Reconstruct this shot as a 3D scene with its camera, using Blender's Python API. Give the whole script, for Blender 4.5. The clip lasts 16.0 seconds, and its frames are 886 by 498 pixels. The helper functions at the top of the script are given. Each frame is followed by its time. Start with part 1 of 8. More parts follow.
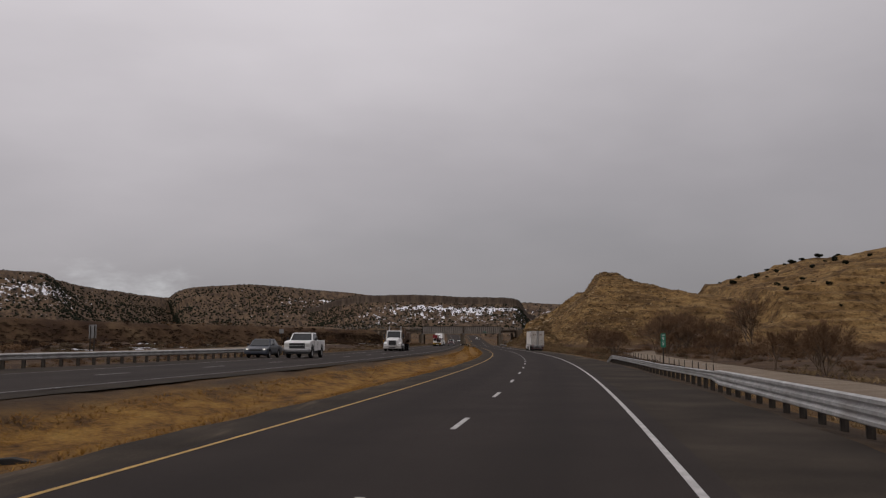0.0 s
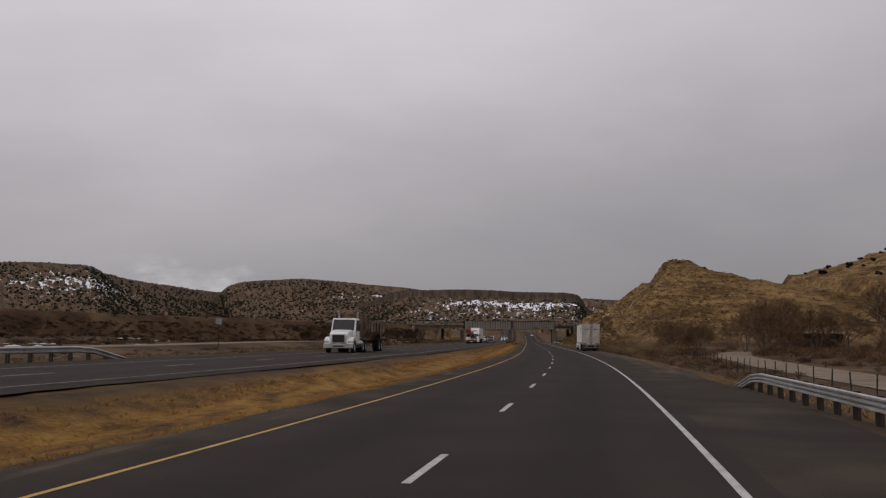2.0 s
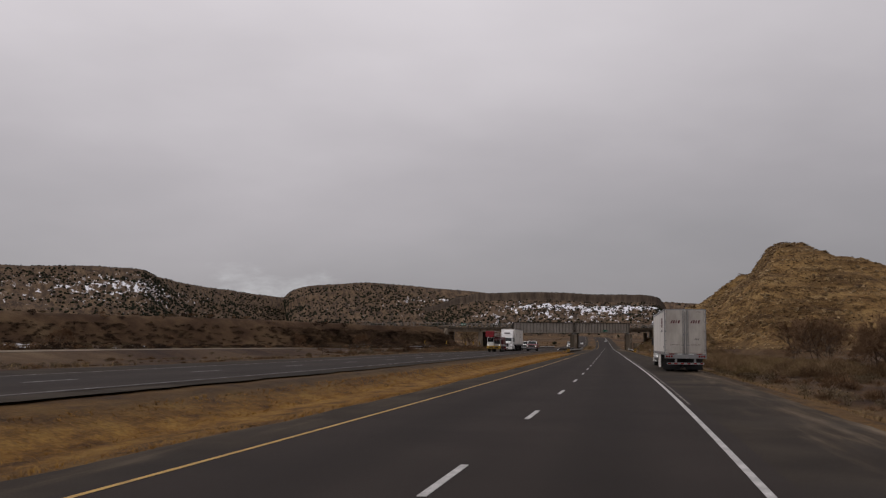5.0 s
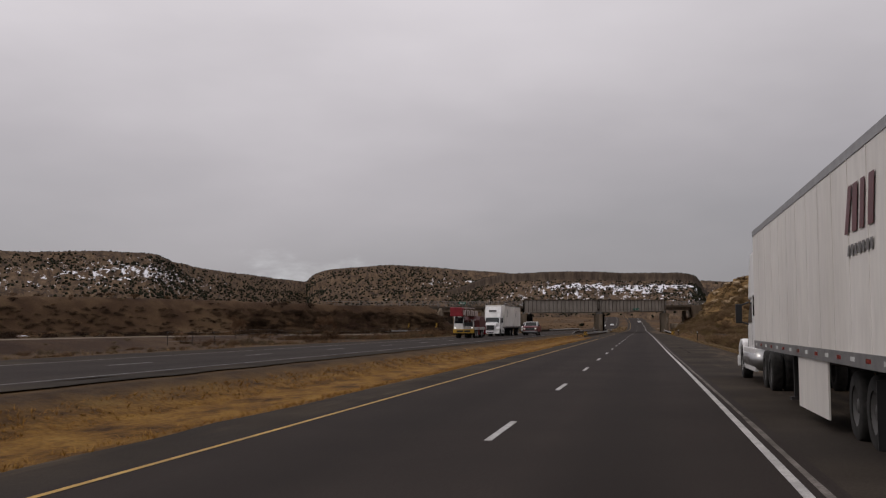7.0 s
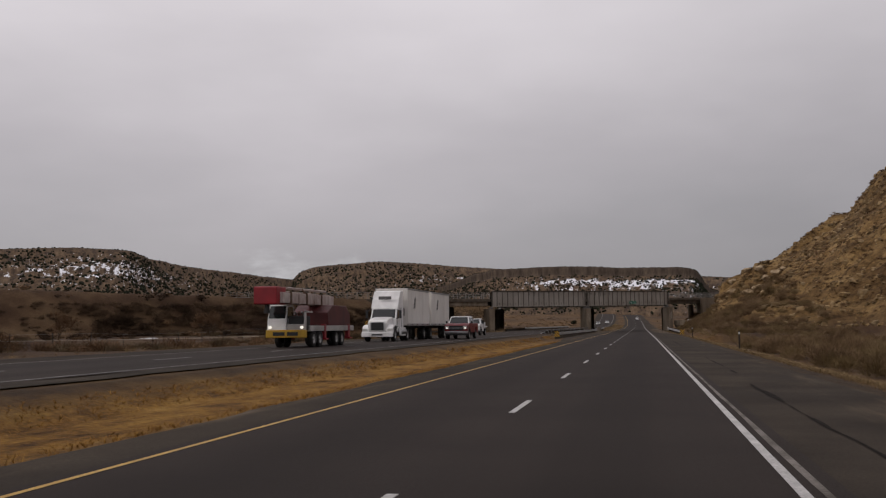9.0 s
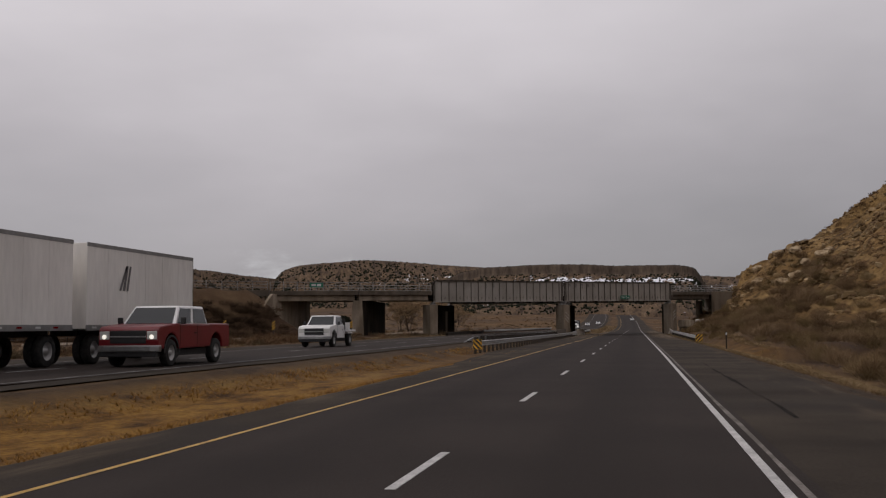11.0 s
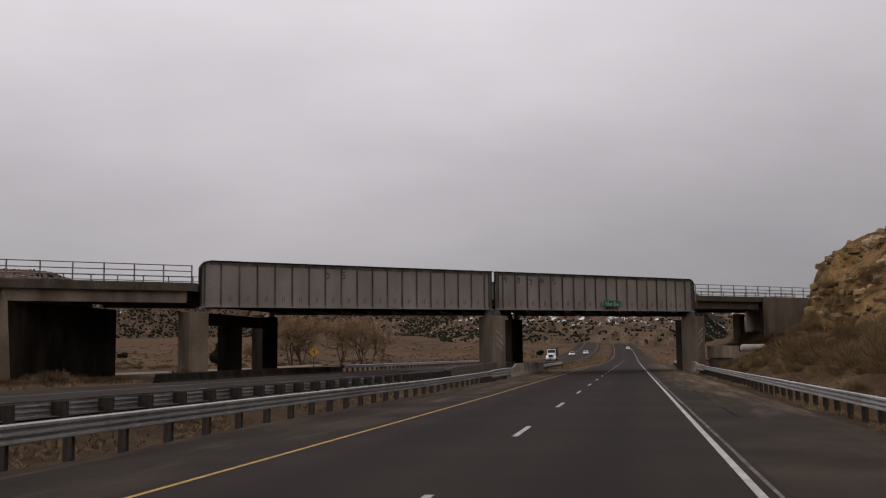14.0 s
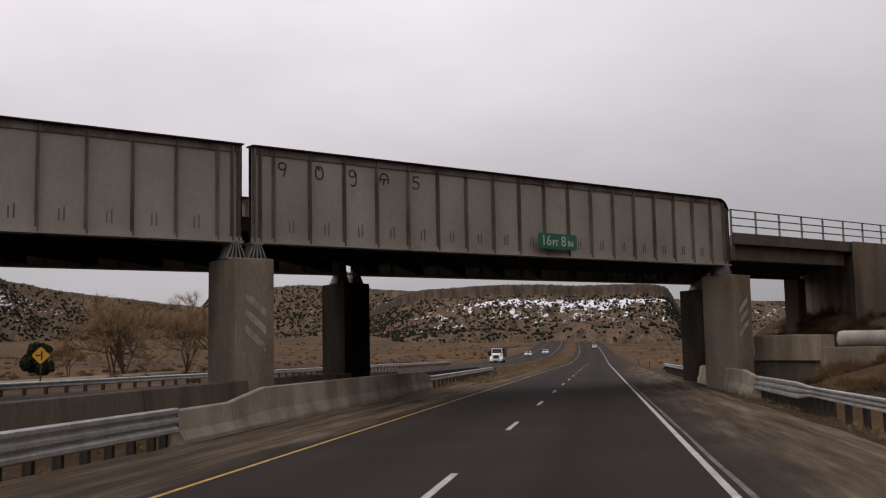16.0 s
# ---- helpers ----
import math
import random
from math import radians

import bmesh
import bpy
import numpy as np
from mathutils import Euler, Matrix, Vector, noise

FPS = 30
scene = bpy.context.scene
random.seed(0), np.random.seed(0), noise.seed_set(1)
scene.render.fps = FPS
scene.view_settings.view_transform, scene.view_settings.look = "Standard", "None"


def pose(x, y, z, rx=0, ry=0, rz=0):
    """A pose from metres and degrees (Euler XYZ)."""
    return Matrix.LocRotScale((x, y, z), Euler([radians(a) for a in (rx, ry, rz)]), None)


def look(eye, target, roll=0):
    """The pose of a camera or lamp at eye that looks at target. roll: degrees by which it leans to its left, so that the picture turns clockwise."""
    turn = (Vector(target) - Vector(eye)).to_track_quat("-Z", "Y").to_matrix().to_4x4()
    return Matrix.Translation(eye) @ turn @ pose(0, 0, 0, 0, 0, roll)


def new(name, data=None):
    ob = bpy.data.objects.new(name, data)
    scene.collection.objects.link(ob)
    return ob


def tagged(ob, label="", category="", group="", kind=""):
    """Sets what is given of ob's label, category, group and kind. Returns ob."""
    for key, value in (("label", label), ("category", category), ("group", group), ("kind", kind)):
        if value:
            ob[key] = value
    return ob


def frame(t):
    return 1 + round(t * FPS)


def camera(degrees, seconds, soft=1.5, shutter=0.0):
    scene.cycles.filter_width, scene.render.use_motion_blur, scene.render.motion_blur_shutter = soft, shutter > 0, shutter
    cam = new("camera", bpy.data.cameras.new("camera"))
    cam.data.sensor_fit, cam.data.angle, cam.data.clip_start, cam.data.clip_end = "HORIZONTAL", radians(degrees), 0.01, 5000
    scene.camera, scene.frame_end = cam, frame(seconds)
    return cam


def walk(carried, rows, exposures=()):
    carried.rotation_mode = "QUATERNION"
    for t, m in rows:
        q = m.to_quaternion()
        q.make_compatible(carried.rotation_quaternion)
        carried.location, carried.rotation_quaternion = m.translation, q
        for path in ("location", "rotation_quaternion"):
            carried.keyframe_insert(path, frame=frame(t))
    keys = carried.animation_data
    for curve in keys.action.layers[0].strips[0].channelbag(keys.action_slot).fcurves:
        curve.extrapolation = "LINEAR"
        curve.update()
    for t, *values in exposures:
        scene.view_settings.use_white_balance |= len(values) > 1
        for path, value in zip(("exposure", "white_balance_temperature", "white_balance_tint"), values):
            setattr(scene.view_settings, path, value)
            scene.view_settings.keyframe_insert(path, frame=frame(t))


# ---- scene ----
# Camera and its drive along the right lane: seconds, x, y, z, yaw, pitch, roll
cam = camera(45.88, 16.0, soft=1.2)
DRIVE = [
    (0, -8.107, 1.163, 1.701, 1.298, 5.072, -0.280),
    (0.5, -6.663, 15.456, 1.682, 2.413, 5.610, -0.818),
    (1, -5.317, 29.754, 1.666, 3.487, 5.170, -0.937),
    (1.5, -4.096, 44.060, 1.659, 4.044, 4.854, -0.722),
    (2, -3.004, 58.376, 1.662, 4.655, 4.871, -0.622),
    (2.5, -2.021, 72.701, 1.669, 5.207, 4.854, -0.818),
    (3, -1.172, 87.033, 1.672, 6.257, 4.810, -0.345),
    (3.5, -0.425, 101.369, 1.667, 6.789, 4.876, -0.320),
    (4, 0.254, 115.704, 1.646, 7.560, 5.088, -0.299),
    (6.5, 2.095, 187.305, 1.662, 10.393, 5.139, -0.417),
    (7, 2.153, 201.614, 1.631, 10.726, 4.273, 0.195),
    (7.5, 2.191, 215.925, 1.608, 10.711, 4.592, 0.511),
    (8, 2.219, 230.240, 1.589, 10.674, 4.438, 0.784),
    (8.5, 2.256, 244.562, 1.576, 10.267, 4.207, 0.479),
    (9, 2.298, 258.886, 1.561, 10.642, 4.196, 0.494),
    (11.5, 2.449, 330.551, 1.611, 10.330, 4.248, 0.433),
    (12, 2.475, 344.923, 1.616, 10.325, 4.259, 0.376),
    (12.5, 2.496, 359.298, 1.619, 9.893, 4.705, 1.006),
    (13, 2.506, 373.674, 1.620, 10.090, 2.180, 0.284),
    (13.5, 2.483, 388.053, 1.621, 10.247, 4.859, 0.582),
    (14, 2.405, 402.437, 1.627, 10.163, 5.882, 0.546),
    (14.5, 2.317, 416.827, 1.665, 9.613, 5.230, 0.280),
    (15, 2.256, 431.221, 1.708, 9.161, 5.692, -0.028),
    (15.5, 2.219, 445.619, 1.724, 8.869, 6.814, 0.139),
    (16, 2.203, 460.019, 1.741, 8.363, 5.892, 1.097),
]


def drive_pose(x, y, z, yaw, pitch, roll):
    a, b = radians(yaw), radians(pitch)
    way = (-math.sin(a) * math.cos(b), math.cos(a) * math.cos(b), math.sin(b))
    return look((x, y, z), (x + 100 * way[0], y + 100 * way[1], z + 100 * way[2]), -roll)


walk(cam, [(row[0], drive_pose(*row[1:])) for row in DRIVE],
     [(0, -0.06), (4, -0.04), (9, 0.06), (11.5, -0.03), (12.0, 0.08), (12.5, 0.12), (13.0, 0.08), (13.5, 0.27), (14.0, 0.09), (14.5, 0.03), (15.0, 0.21), (15.5, 0.24), (16, 0.33)])

# ---- world and sun: a thick overcast ----
world = bpy.data.worlds.new("overcast_sky")
scene.world = world
world.use_nodes = True
wn, wl = world.node_tree.nodes, world.node_tree.links
wn.clear()


def wnode(kind, **values):
    n = wn.new(kind)
    for key, value in values.items():
        n.inputs[key].default_value = value
    return n


sky = wn.new("ShaderNodeTexSky")
sky.sky_type = "NISHITA"
sky.sun_disc = False
sky.sun_elevation, sky.sun_rotation = radians(41), radians(236)
sky_bg = wnode("ShaderNodeBackground", Strength=0.08)
wl.new(sky.outputs[0], sky_bg.inputs["Color"])
coord = wn.new("ShaderNodeTexCoord")
split = wn.new("ShaderNodeSeparateXYZ")
wl.new(coord.outputs["Generated"], split.inputs[0])
stretch = wn.new("ShaderNodeMapping")
stretch.inputs["Scale"].default_value = (1.0, 1.0, 2.6)
wl.new(coord.outputs["Generated"], stretch.inputs["Vector"])
puff = wnode("ShaderNodeTexNoise", Scale=2.3, Detail=5.0, Roughness=0.5)
wl.new(stretch.outputs[0], puff.inputs["Vector"])
lift = wn.new("ShaderNodeMath")
lift.operation = "MULTIPLY_ADD"
lift.inputs[1].default_value, lift.inputs[2].default_value = 0.26, -0.13
wl.new(puff.outputs[0], lift.inputs[0])
height = wn.new("ShaderNodeMath")
height.operation = "ADD"
wl.new(split.outputs[2], height.inputs[0])
wl.new(lift.outputs[0], height.inputs[1])
ramp = wn.new("ShaderNodeValToRGB")
stops = [(0.0, (0.299, 0.286, 0.303)), (0.07, (0.365, 0.346, 0.364)), (0.16, (0.467, 0.437, 0.459)),
         (0.27, (0.629, 0.590, 0.616)), (0.38, (0.776, 0.731, 0.762)), (0.60, (0.79, 0.745, 0.772)), (1.0, (0.80, 0.755, 0.78))]
while len(ramp.color_ramp.elements) < len(stops):
    ramp.color_ramp.elements.new(0.5)
for el, (at, col) in zip(ramp.color_ramp.elements, stops):
    el.position, el.color = at, (*col, 1)
wl.new(height.outputs[0], ramp.inputs[0])
# the pale gap in the cloud low over the saddle between the mesas
gap_at = Vector((-0.325, 0.945, 0.032)).normalized()
off = wn.new("ShaderNodeVectorMath")
off.operation = "SUBTRACT"
off.inputs[1].default_value = gap_at
wl.new(coord.outputs["Generated"], off.inputs[0])
squash = wn.new("ShaderNodeVectorMath")
squash.operation = "MULTIPLY"
squash.inputs[1].default_value = (1.0, 1.0, 2.4)
wl.new(off.outputs[0], squash.inputs[0])
far = wn.new("ShaderNodeVectorMath")
far.operation = "LENGTH"
wl.new(squash.outputs[0], far.inputs[0])
wob = wn.new("ShaderNodeMath")
wob.operation = "MULTIPLY_ADD"
wob.inputs[1].default_value = 0.26
shred = wnode("ShaderNodeTexNoise", Scale=11.0, Detail=6.0, Roughness=0.6)
wl.new(stretch.outputs[0], shred.inputs["Vector"])
wl.new(shred.outputs[0], wob.inputs[0])
wl.new(far.outputs["Value"], wob.inputs[2])
glow = wn.new("ShaderNodeMapRange")
glow.interpolation_type = "SMOOTHSTEP"
for key, value in ((1, 0.222), (2, 0.115), (3, 0.0), (4, 0.95)):
    glow.inputs[key].default_value = value
wl.new(wob.outputs[0], glow.inputs[0])
gap_mix = wn.new("ShaderNodeMixRGB")
gap_mix.inputs[2].default_value = (0.64, 0.64, 0.66, 1)
wl.new(glow.outputs[0], gap_mix.inputs[0])
wl.new(ramp.outputs[0], gap_mix.inputs[1])
east = wn.new("ShaderNodeMapRange")
east.interpolation_type = "SMOOTHSTEP"
for key, value in ((1, -0.35), (2, 0.45), (3, 1.04), (4, 0.74)):
    east.inputs[key].default_value = value
wl.new(split.outputs[0], east.inputs[0])
lean = wn.new("ShaderNodeMixRGB")
lean.blend_type = "MULTIPLY"
lean.inputs[0].default_value = 1.0
wl.new(gap_mix.outputs[0], lean.inputs[1])
wl.new(east.outputs[0], lean.inputs[2])
cloud_bg = wnode("ShaderNodeBackground", Strength=1.0)
wl.new(lean.outputs[0], cloud_bg.inputs["Color"])
both = wn.new("ShaderNodeMixShader")
both.inputs[0].default_value = 0.95
wl.new(sky_bg.outputs[0], both.inputs[1])
wl.new(cloud_bg.outputs[0], both.inputs[2])
sky_out = wn.new("ShaderNodeOutputWorld")
wl.new(both.outputs[0], sky_out.inputs[0])

sun_data = bpy.data.lights.new("sun", "SUN")
sun_data.energy, sun_data.angle, sun_data.color = 0.5, radians(20), (1.0, 0.93, 0.84)
sun = new("sun", sun_data)
sun.matrix_world = look((0, 0, 60), (0.62 * 40, 0.42 * 40, 60 - 0.66 * 40))


# ---- materials ----
def material(name, colors, scale=1.0, rough=0.9, bump=0.0, bump_scale=None, metal=0.0, detail=6.0, spread=(0.35, 0.65),
             fine=None, spec=0.35, stretch_by=(1, 1, 1), blotch=None, object_random=0.0):
    """A surface whose colour runs through the given ones by noise; fine: a second grain (scale, strength); blotch: (scale, colour, amount)."""
    m = bpy.data.materials.new(name)
    m.use_nodes = True
    nt = m.node_tree
    n, l = nt.nodes, nt.links
    bsdf = n["Principled BSDF"]
    tc = n.new("ShaderNodeTexCoord")
    mp = n.new("ShaderNodeMapping")
    mp.inputs["Scale"].default_value = stretch_by
    l.new(tc.outputs["Object"], mp.inputs["Vector"])
    tex = n.new("ShaderNodeTexNoise")
    tex.inputs["Scale"].default_value, tex.inputs["Detail"].default_value = scale, detail
    l.new(mp.outputs[0], tex.inputs["Vector"])
    cr = n.new("ShaderNodeValToRGB")
    while len(cr.color_ramp.elements) < len(colors):
        cr.color_ramp.elements.new(0.5)
    lo, hi = spread
    for i, (el, c) in enumerate(zip(cr.color_ramp.elements, colors)):
        el.position = lo + (hi - lo) * i / max(1, len(colors) - 1)
        el.color = (*c, 1)
    l.new(tex.outputs[0], cr.inputs[0])
    out = cr.outputs[0]
    if blotch:
        bt = n.new("ShaderNodeTexNoise")
        bt.inputs["Scale"].default_value, bt.inputs["Detail"].default_value = blotch[0], 3.0
        l.new(mp.outputs[0], bt.inputs["Vector"])
        br = n.new("ShaderNodeMapRange")
        br.inputs[1].default_value, br.inputs[2].default_value = 0.5, 0.68
        br.inputs[4].default_value = blotch[2]
        l.new(bt.outputs[0], br.inputs[0])
        mx = n.new("ShaderNodeMixRGB")
        mx.inputs[2].default_value = (*blotch[1], 1)
        l.new(br.outputs[0], mx.inputs[0])
        l.new(out, mx.inputs[1])
        out = mx.outputs[0]
    if fine:
        ft = n.new("ShaderNodeTexNoise")
        ft.inputs["Scale"].default_value, ft.inputs["Detail"].default_value = fine[0], 4.0
        l.new(mp.outputs[0], ft.inputs["Vector"])
        fr = n.new("ShaderNodeMapRange")
        fr.inputs[1].default_value, fr.inputs[2].default_value = 0.3, 0.7
        fr.inputs[3].default_value, fr.inputs[4].default_value = 1 - fine[1], 1 + fine[1]
        l.new(ft.outputs[0], fr.inputs[0])
        mu = n.new("ShaderNodeMixRGB")
        mu.blend_type = "MULTIPLY"
        mu.inputs[0].default_value = 1.0
        l.new(out, mu.inputs[1])
        l.new(fr.outputs[0], mu.inputs[2])
        out = mu.outputs[0]
    if object_random:
        oi = n.new("ShaderNodeObjectInfo")
        rr = n.new("ShaderNodeMapRange")
        rr.inputs[3].default_value, rr.inputs[4].default_value = 1 - object_random, 1 + object_random
        l.new(oi.outputs["Random"], rr.inputs[0])
        mo = n.new("ShaderNodeMixRGB")
        mo.blend_type = "MULTIPLY"
        mo.inputs[0].default_value = 1.0
        l.new(out, mo.inputs[1])
        l.new(rr.outputs[0], mo.inputs[2])
        out = mo.outputs[0]
    l.new(out, bsdf.inputs["Base Color"])
    bsdf.inputs["Roughness"].default_value = rough
    bsdf.inputs["Metallic"].default_value = metal
    bsdf.inputs["Specular IOR Level"].default_value = spec
    if bump:
        bn = n.new("ShaderNodeTexNoise")
        bn.inputs["Scale"].default_value, bn.inputs["Detail"].default_value = bump_scale or scale * 4, 6.0
        l.new(mp.outputs[0], bn.inputs["Vector"])
        bp = n.new("ShaderNodeBump")
        bp.inputs["Strength"].default_value, bp.inputs["Distance"].default_value = 1.0, bump
        l.new(bn.outputs[0], bp.inputs["Height"])
        l.new(bp.outputs[0], bsdf.inputs["Normal"])
    return m


def plain(name, color, rough=0.5, metal=0.0, spec=0.5, grime=0.12):
    dark = tuple(c * (1 - grime * 2) for c in color)
    return material(name, [dark, color], scale=3.0, rough=rough, metal=metal, spec=spec, fine=(40.0, grime * 0.5))


def vary_island(m, amount):
    """Vary a material's colour from piece to piece of one joined mesh."""
    n, l = m.node_tree.nodes, m.node_tree.links
    bsdf = n["Principled BSDF"]
    src = bsdf.inputs["Base Color"].links[0].from_socket
    geo = n.new("ShaderNodeNewGeometry")
    rr = n.new("ShaderNodeMapRange")
    rr.inputs[3].default_value, rr.inputs[4].default_value = 1 - amount, 1 + amount
    l.new(geo.outputs["Random Per Island"], rr.inputs[0])
    mu = n.new("ShaderNodeMixRGB")
    mu.blend_type = "MULTIPLY"
    mu.inputs[0].default_value = 1.0
    l.new(src, mu.inputs[1])
    l.new(rr.outputs[0], mu.inputs[2])
    l.new(mu.outputs[0], bsdf.inputs["Base Color"])
    return m


def road_surface(name, base, lanes, width, wear, patch):
    """Asphalt with oil-darkened lane middles: lanes are the middles' distances from the centre line; UV is metres across and along."""
    m = material(name, [tuple(c * 0.84 for c in base), base, tuple(c * 1.14 for c in base)], scale=0.30, rough=0.88, bump=0.004,
                 bump_scale=55.0, fine=(30.0, 0.34), spec=0.08, blotch=(0.07, patch, 0.35))
    n, l = m.node_tree.nodes, m.node_tree.links
    bsdf = n["Principled BSDF"]
    src = bsdf.inputs["Base Color"].links[0].from_socket
    uv = n.new("ShaderNodeUVMap")
    sp = n.new("ShaderNodeSeparateXYZ")
    l.new(uv.outputs[0], sp.inputs[0])
    total = None
    for mid in lanes:
        d = n.new("ShaderNodeMath")
        d.operation = "SUBTRACT"
        d.inputs[1].default_value = mid
        l.new(sp.outputs[0], d.inputs[0])
        a = n.new("ShaderNodeMath")
        a.operation = "ABSOLUTE"
        l.new(d.outputs[0], a.inputs[0])
        r = n.new("ShaderNodeMapRange")
        r.interpolation_type = "SMOOTHSTEP"
        r.inputs[1].default_value, r.inputs[2].default_value = 0.15, width
        r.inputs[3].default_value, r.inputs[4].default_value = wear, 0.0
        l.new(a.outputs[0], r.inputs[0])
        if total is None:
            total = r.outputs[0]
        else:
            ad = n.new("ShaderNodeMath")
            l.new(total, ad.inputs[0])
            l.new(r.outputs[0], ad.inputs[1])
            total = ad.outputs[0]
    streak = n.new("ShaderNodeMapping")
    streak.inputs["Scale"].default_value = (1.6, 0.03, 1)
    l.new(uv.outputs[0], streak.inputs["Vector"])
    st = n.new("ShaderNodeTexNoise")
    st.inputs["Scale"].default_value, st.inputs["Detail"].default_value = 1.0, 4.0
    l.new(streak.outputs[0], st.inputs["Vector"])
    sm = n.new("ShaderNodeMath")
    sm.operation = "MULTIPLY_ADD"
    sm.inputs[1].default_value = 0.50
    l.new(st.outputs[0], sm.inputs[0])
    l.new(total, sm.inputs[2])
    mx = n.new("ShaderNodeMixRGB")
    mx.inputs[2].default_value = tuple(c * 0.5 for c in base) + (1,)
    l.new(sm.outputs[0], mx.inputs[0])
    l.new(src, mx.inputs[1])
    l.new(mx.outputs[0], bsdf.inputs["Base Color"])
    return m


M_ASPHALT = road_surface("asphalt", (0.0340, 0.0264, 0.0230), (-1.8, 1.85), 1.1, 0.34, (0.0235, 0.019, 0.0172))
M_ASPHALT_OLD = road_surface("old_asphalt", (0.0405, 0.0318, 0.0275), (-13.2, -16.7), 1.1, 0.25, (0.034, 0.031, 0.030))


def shoulder_surface():
    """Old shoulder asphalt over which dust has blown; how much is kept in the strip's own 'dust' attribute."""
    m = material("shoulder_asphalt", [(0.032, 0.026, 0.021), (0.044, 0.0355, 0.028), (0.057, 0.046, 0.036)], scale=0.3, rough=0.95, bump=0.006, bump_scale=40,
                 fine=(26, 0.2), spec=0.05, blotch=(0.10, (0.032, 0.028, 0.026), 0.6))
    n, l = m.node_tree.nodes, m.node_tree.links
    bsdf = n["Principled BSDF"]
    src = bsdf.inputs["Base Color"].links[0].from_socket
    tc = n.new("ShaderNodeTexCoord")
    mp = n.new("ShaderNodeMapping")
    mp.inputs["Scale"].default_value = (1.3, 0.16, 1)
    l.new(tc.outputs["Object"], mp.inputs["Vector"])
    t = n.new("ShaderNodeTexNoise")
    t.inputs["Scale"].default_value, t.inputs["Detail"].default_value, t.inputs["Roughness"].default_value = 1.0, 7.0, 0.6
    l.new(mp.outputs[0], t.inputs["Vector"])
    a = n.new("ShaderNodeAttribute")
    a.attribute_name = "dust"
    s = n.new("ShaderNodeMath")
    s.operation = "ADD"
    l.new(t.outputs[0], s.inputs[0])
    l.new(a.outputs["Fac"], s.inputs[1])
    r = n.new("ShaderNodeMapRange")
    r.interpolation_type = "SMOOTHSTEP"
    r.inputs[1].default_value, r.inputs[2].default_value = 0.62, 1.12
    l.new(s.outputs[0], r.inputs[0])
    mx = n.new("ShaderNodeMixRGB")
    drift = n.new("ShaderNodeMapping")
    drift.inputs["Scale"].default_value = (2.4, 0.10, 1)
    l.new(tc.outputs["Object"], drift.inputs["Vector"])
    t2 = n.new("ShaderNodeTexNoise")
    t2.inputs["Scale"].default_value, t2.inputs["Detail"].default_value, t2.inputs["Roughness"].default_value = 1.0, 8.0, 0.7
    l.new(drift.outputs[0], t2.inputs["Vector"])
    tone = n.new("ShaderNodeValToRGB")
    tone.color_ramp.elements.new(0.5)
    for el, (at, c) in zip(tone.color_ramp.elements, ((0.36, (0.046, 0.034, 0.023)), (0.49, (0.102, 0.075, 0.050)), (0.62, (0.175, 0.136, 0.098)))):
        el.position, el.color = at, (*c, 1)
    l.new(t2.outputs[0], tone.inputs[0])
    l.new(tone.outputs[0], mx.inputs[2])
    l.new(r.outputs[0], mx.inputs[0])
    l.new(src, mx.inputs[1])
    l.new(mx.outputs[0], bsdf.inputs["Base Color"])
    return m


M_SHOULDER = shoulder_surface()
M_YELLOW = material("yellow_road_paint", [(0.36, 0.215, 0.048), (0.50, 0.31, 0.075)], scale=2.0, rough=0.7, fine=(30, 0.25), blotch=(1.5, (0.20, 0.125, 0.04), 0.5))
M_WHITE_PAINT = material("white_road_paint", [(0.34, 0.33, 0.32), (0.52, 0.505, 0.49)], scale=2.0, rough=0.7, fine=(30, 0.25), blotch=(1.2, (0.30, 0.29, 0.28), 0.5))
M_WHITE_DULL = material("worn_white_road_paint", [(0.15, 0.145, 0.14), (0.30, 0.29, 0.28)], scale=1.5, rough=0.8, fine=(30, 0.3), blotch=(0.8, (0.09, 0.085, 0.08), 0.7), spec=0.1)
M_JOINT = material("pale_worn_joint", [(0.09, 0.08, 0.07), (0.20, 0.18, 0.165)], scale=1.2, rough=0.95, fine=(20, 0.3), spec=0.05)
M_SEAL = material("black_crack_seal", [(0.012, 0.010, 0.009), (0.024, 0.020, 0.018)], scale=3.0, rough=0.95, spec=0.03)
M_GRAVEL = material("pale_gravel", [(0.135, 0.100, 0.066), (0.205, 0.158, 0.110)], scale=0.5, rough=0.95, bump=0.02, bump_scale=20, fine=(25, 0.3))
M_CONCRETE = material("weathered_concrete", [(0.16, 0.125, 0.088), (0.235, 0.188, 0.138), (0.30, 0.248, 0.190)], scale=0.6, rough=0.9, bump=0.006, bump_scale=25,
                      fine=(14, 0.15), stretch_by=(1, 1, 0.35), blotch=(0.5, (0.13, 0.105, 0.08), 0.6), spec=0.2)
M_BARRIER = material("weathered_barrier_concrete", [(0.22, 0.185, 0.140), (0.285, 0.245, 0.195), (0.35, 0.305, 0.25)], scale=0.5, rough=0.93, bump=0.006, bump_scale=25,
                     fine=(9, 0.12), blotch=(0.35, (0.12, 0.093, 0.066), 0.5), spec=0.15)
M_CONCRETE_DARK = material("stained_concrete", [(0.068, 0.052, 0.037), (0.135, 0.106, 0.079)], scale=0.8, rough=0.92, bump=0.006, bump_scale=25,
                           fine=(14, 0.2), stretch_by=(1, 1, 0.3), blotch=(0.4, (0.07, 0.06, 0.05), 0.6))
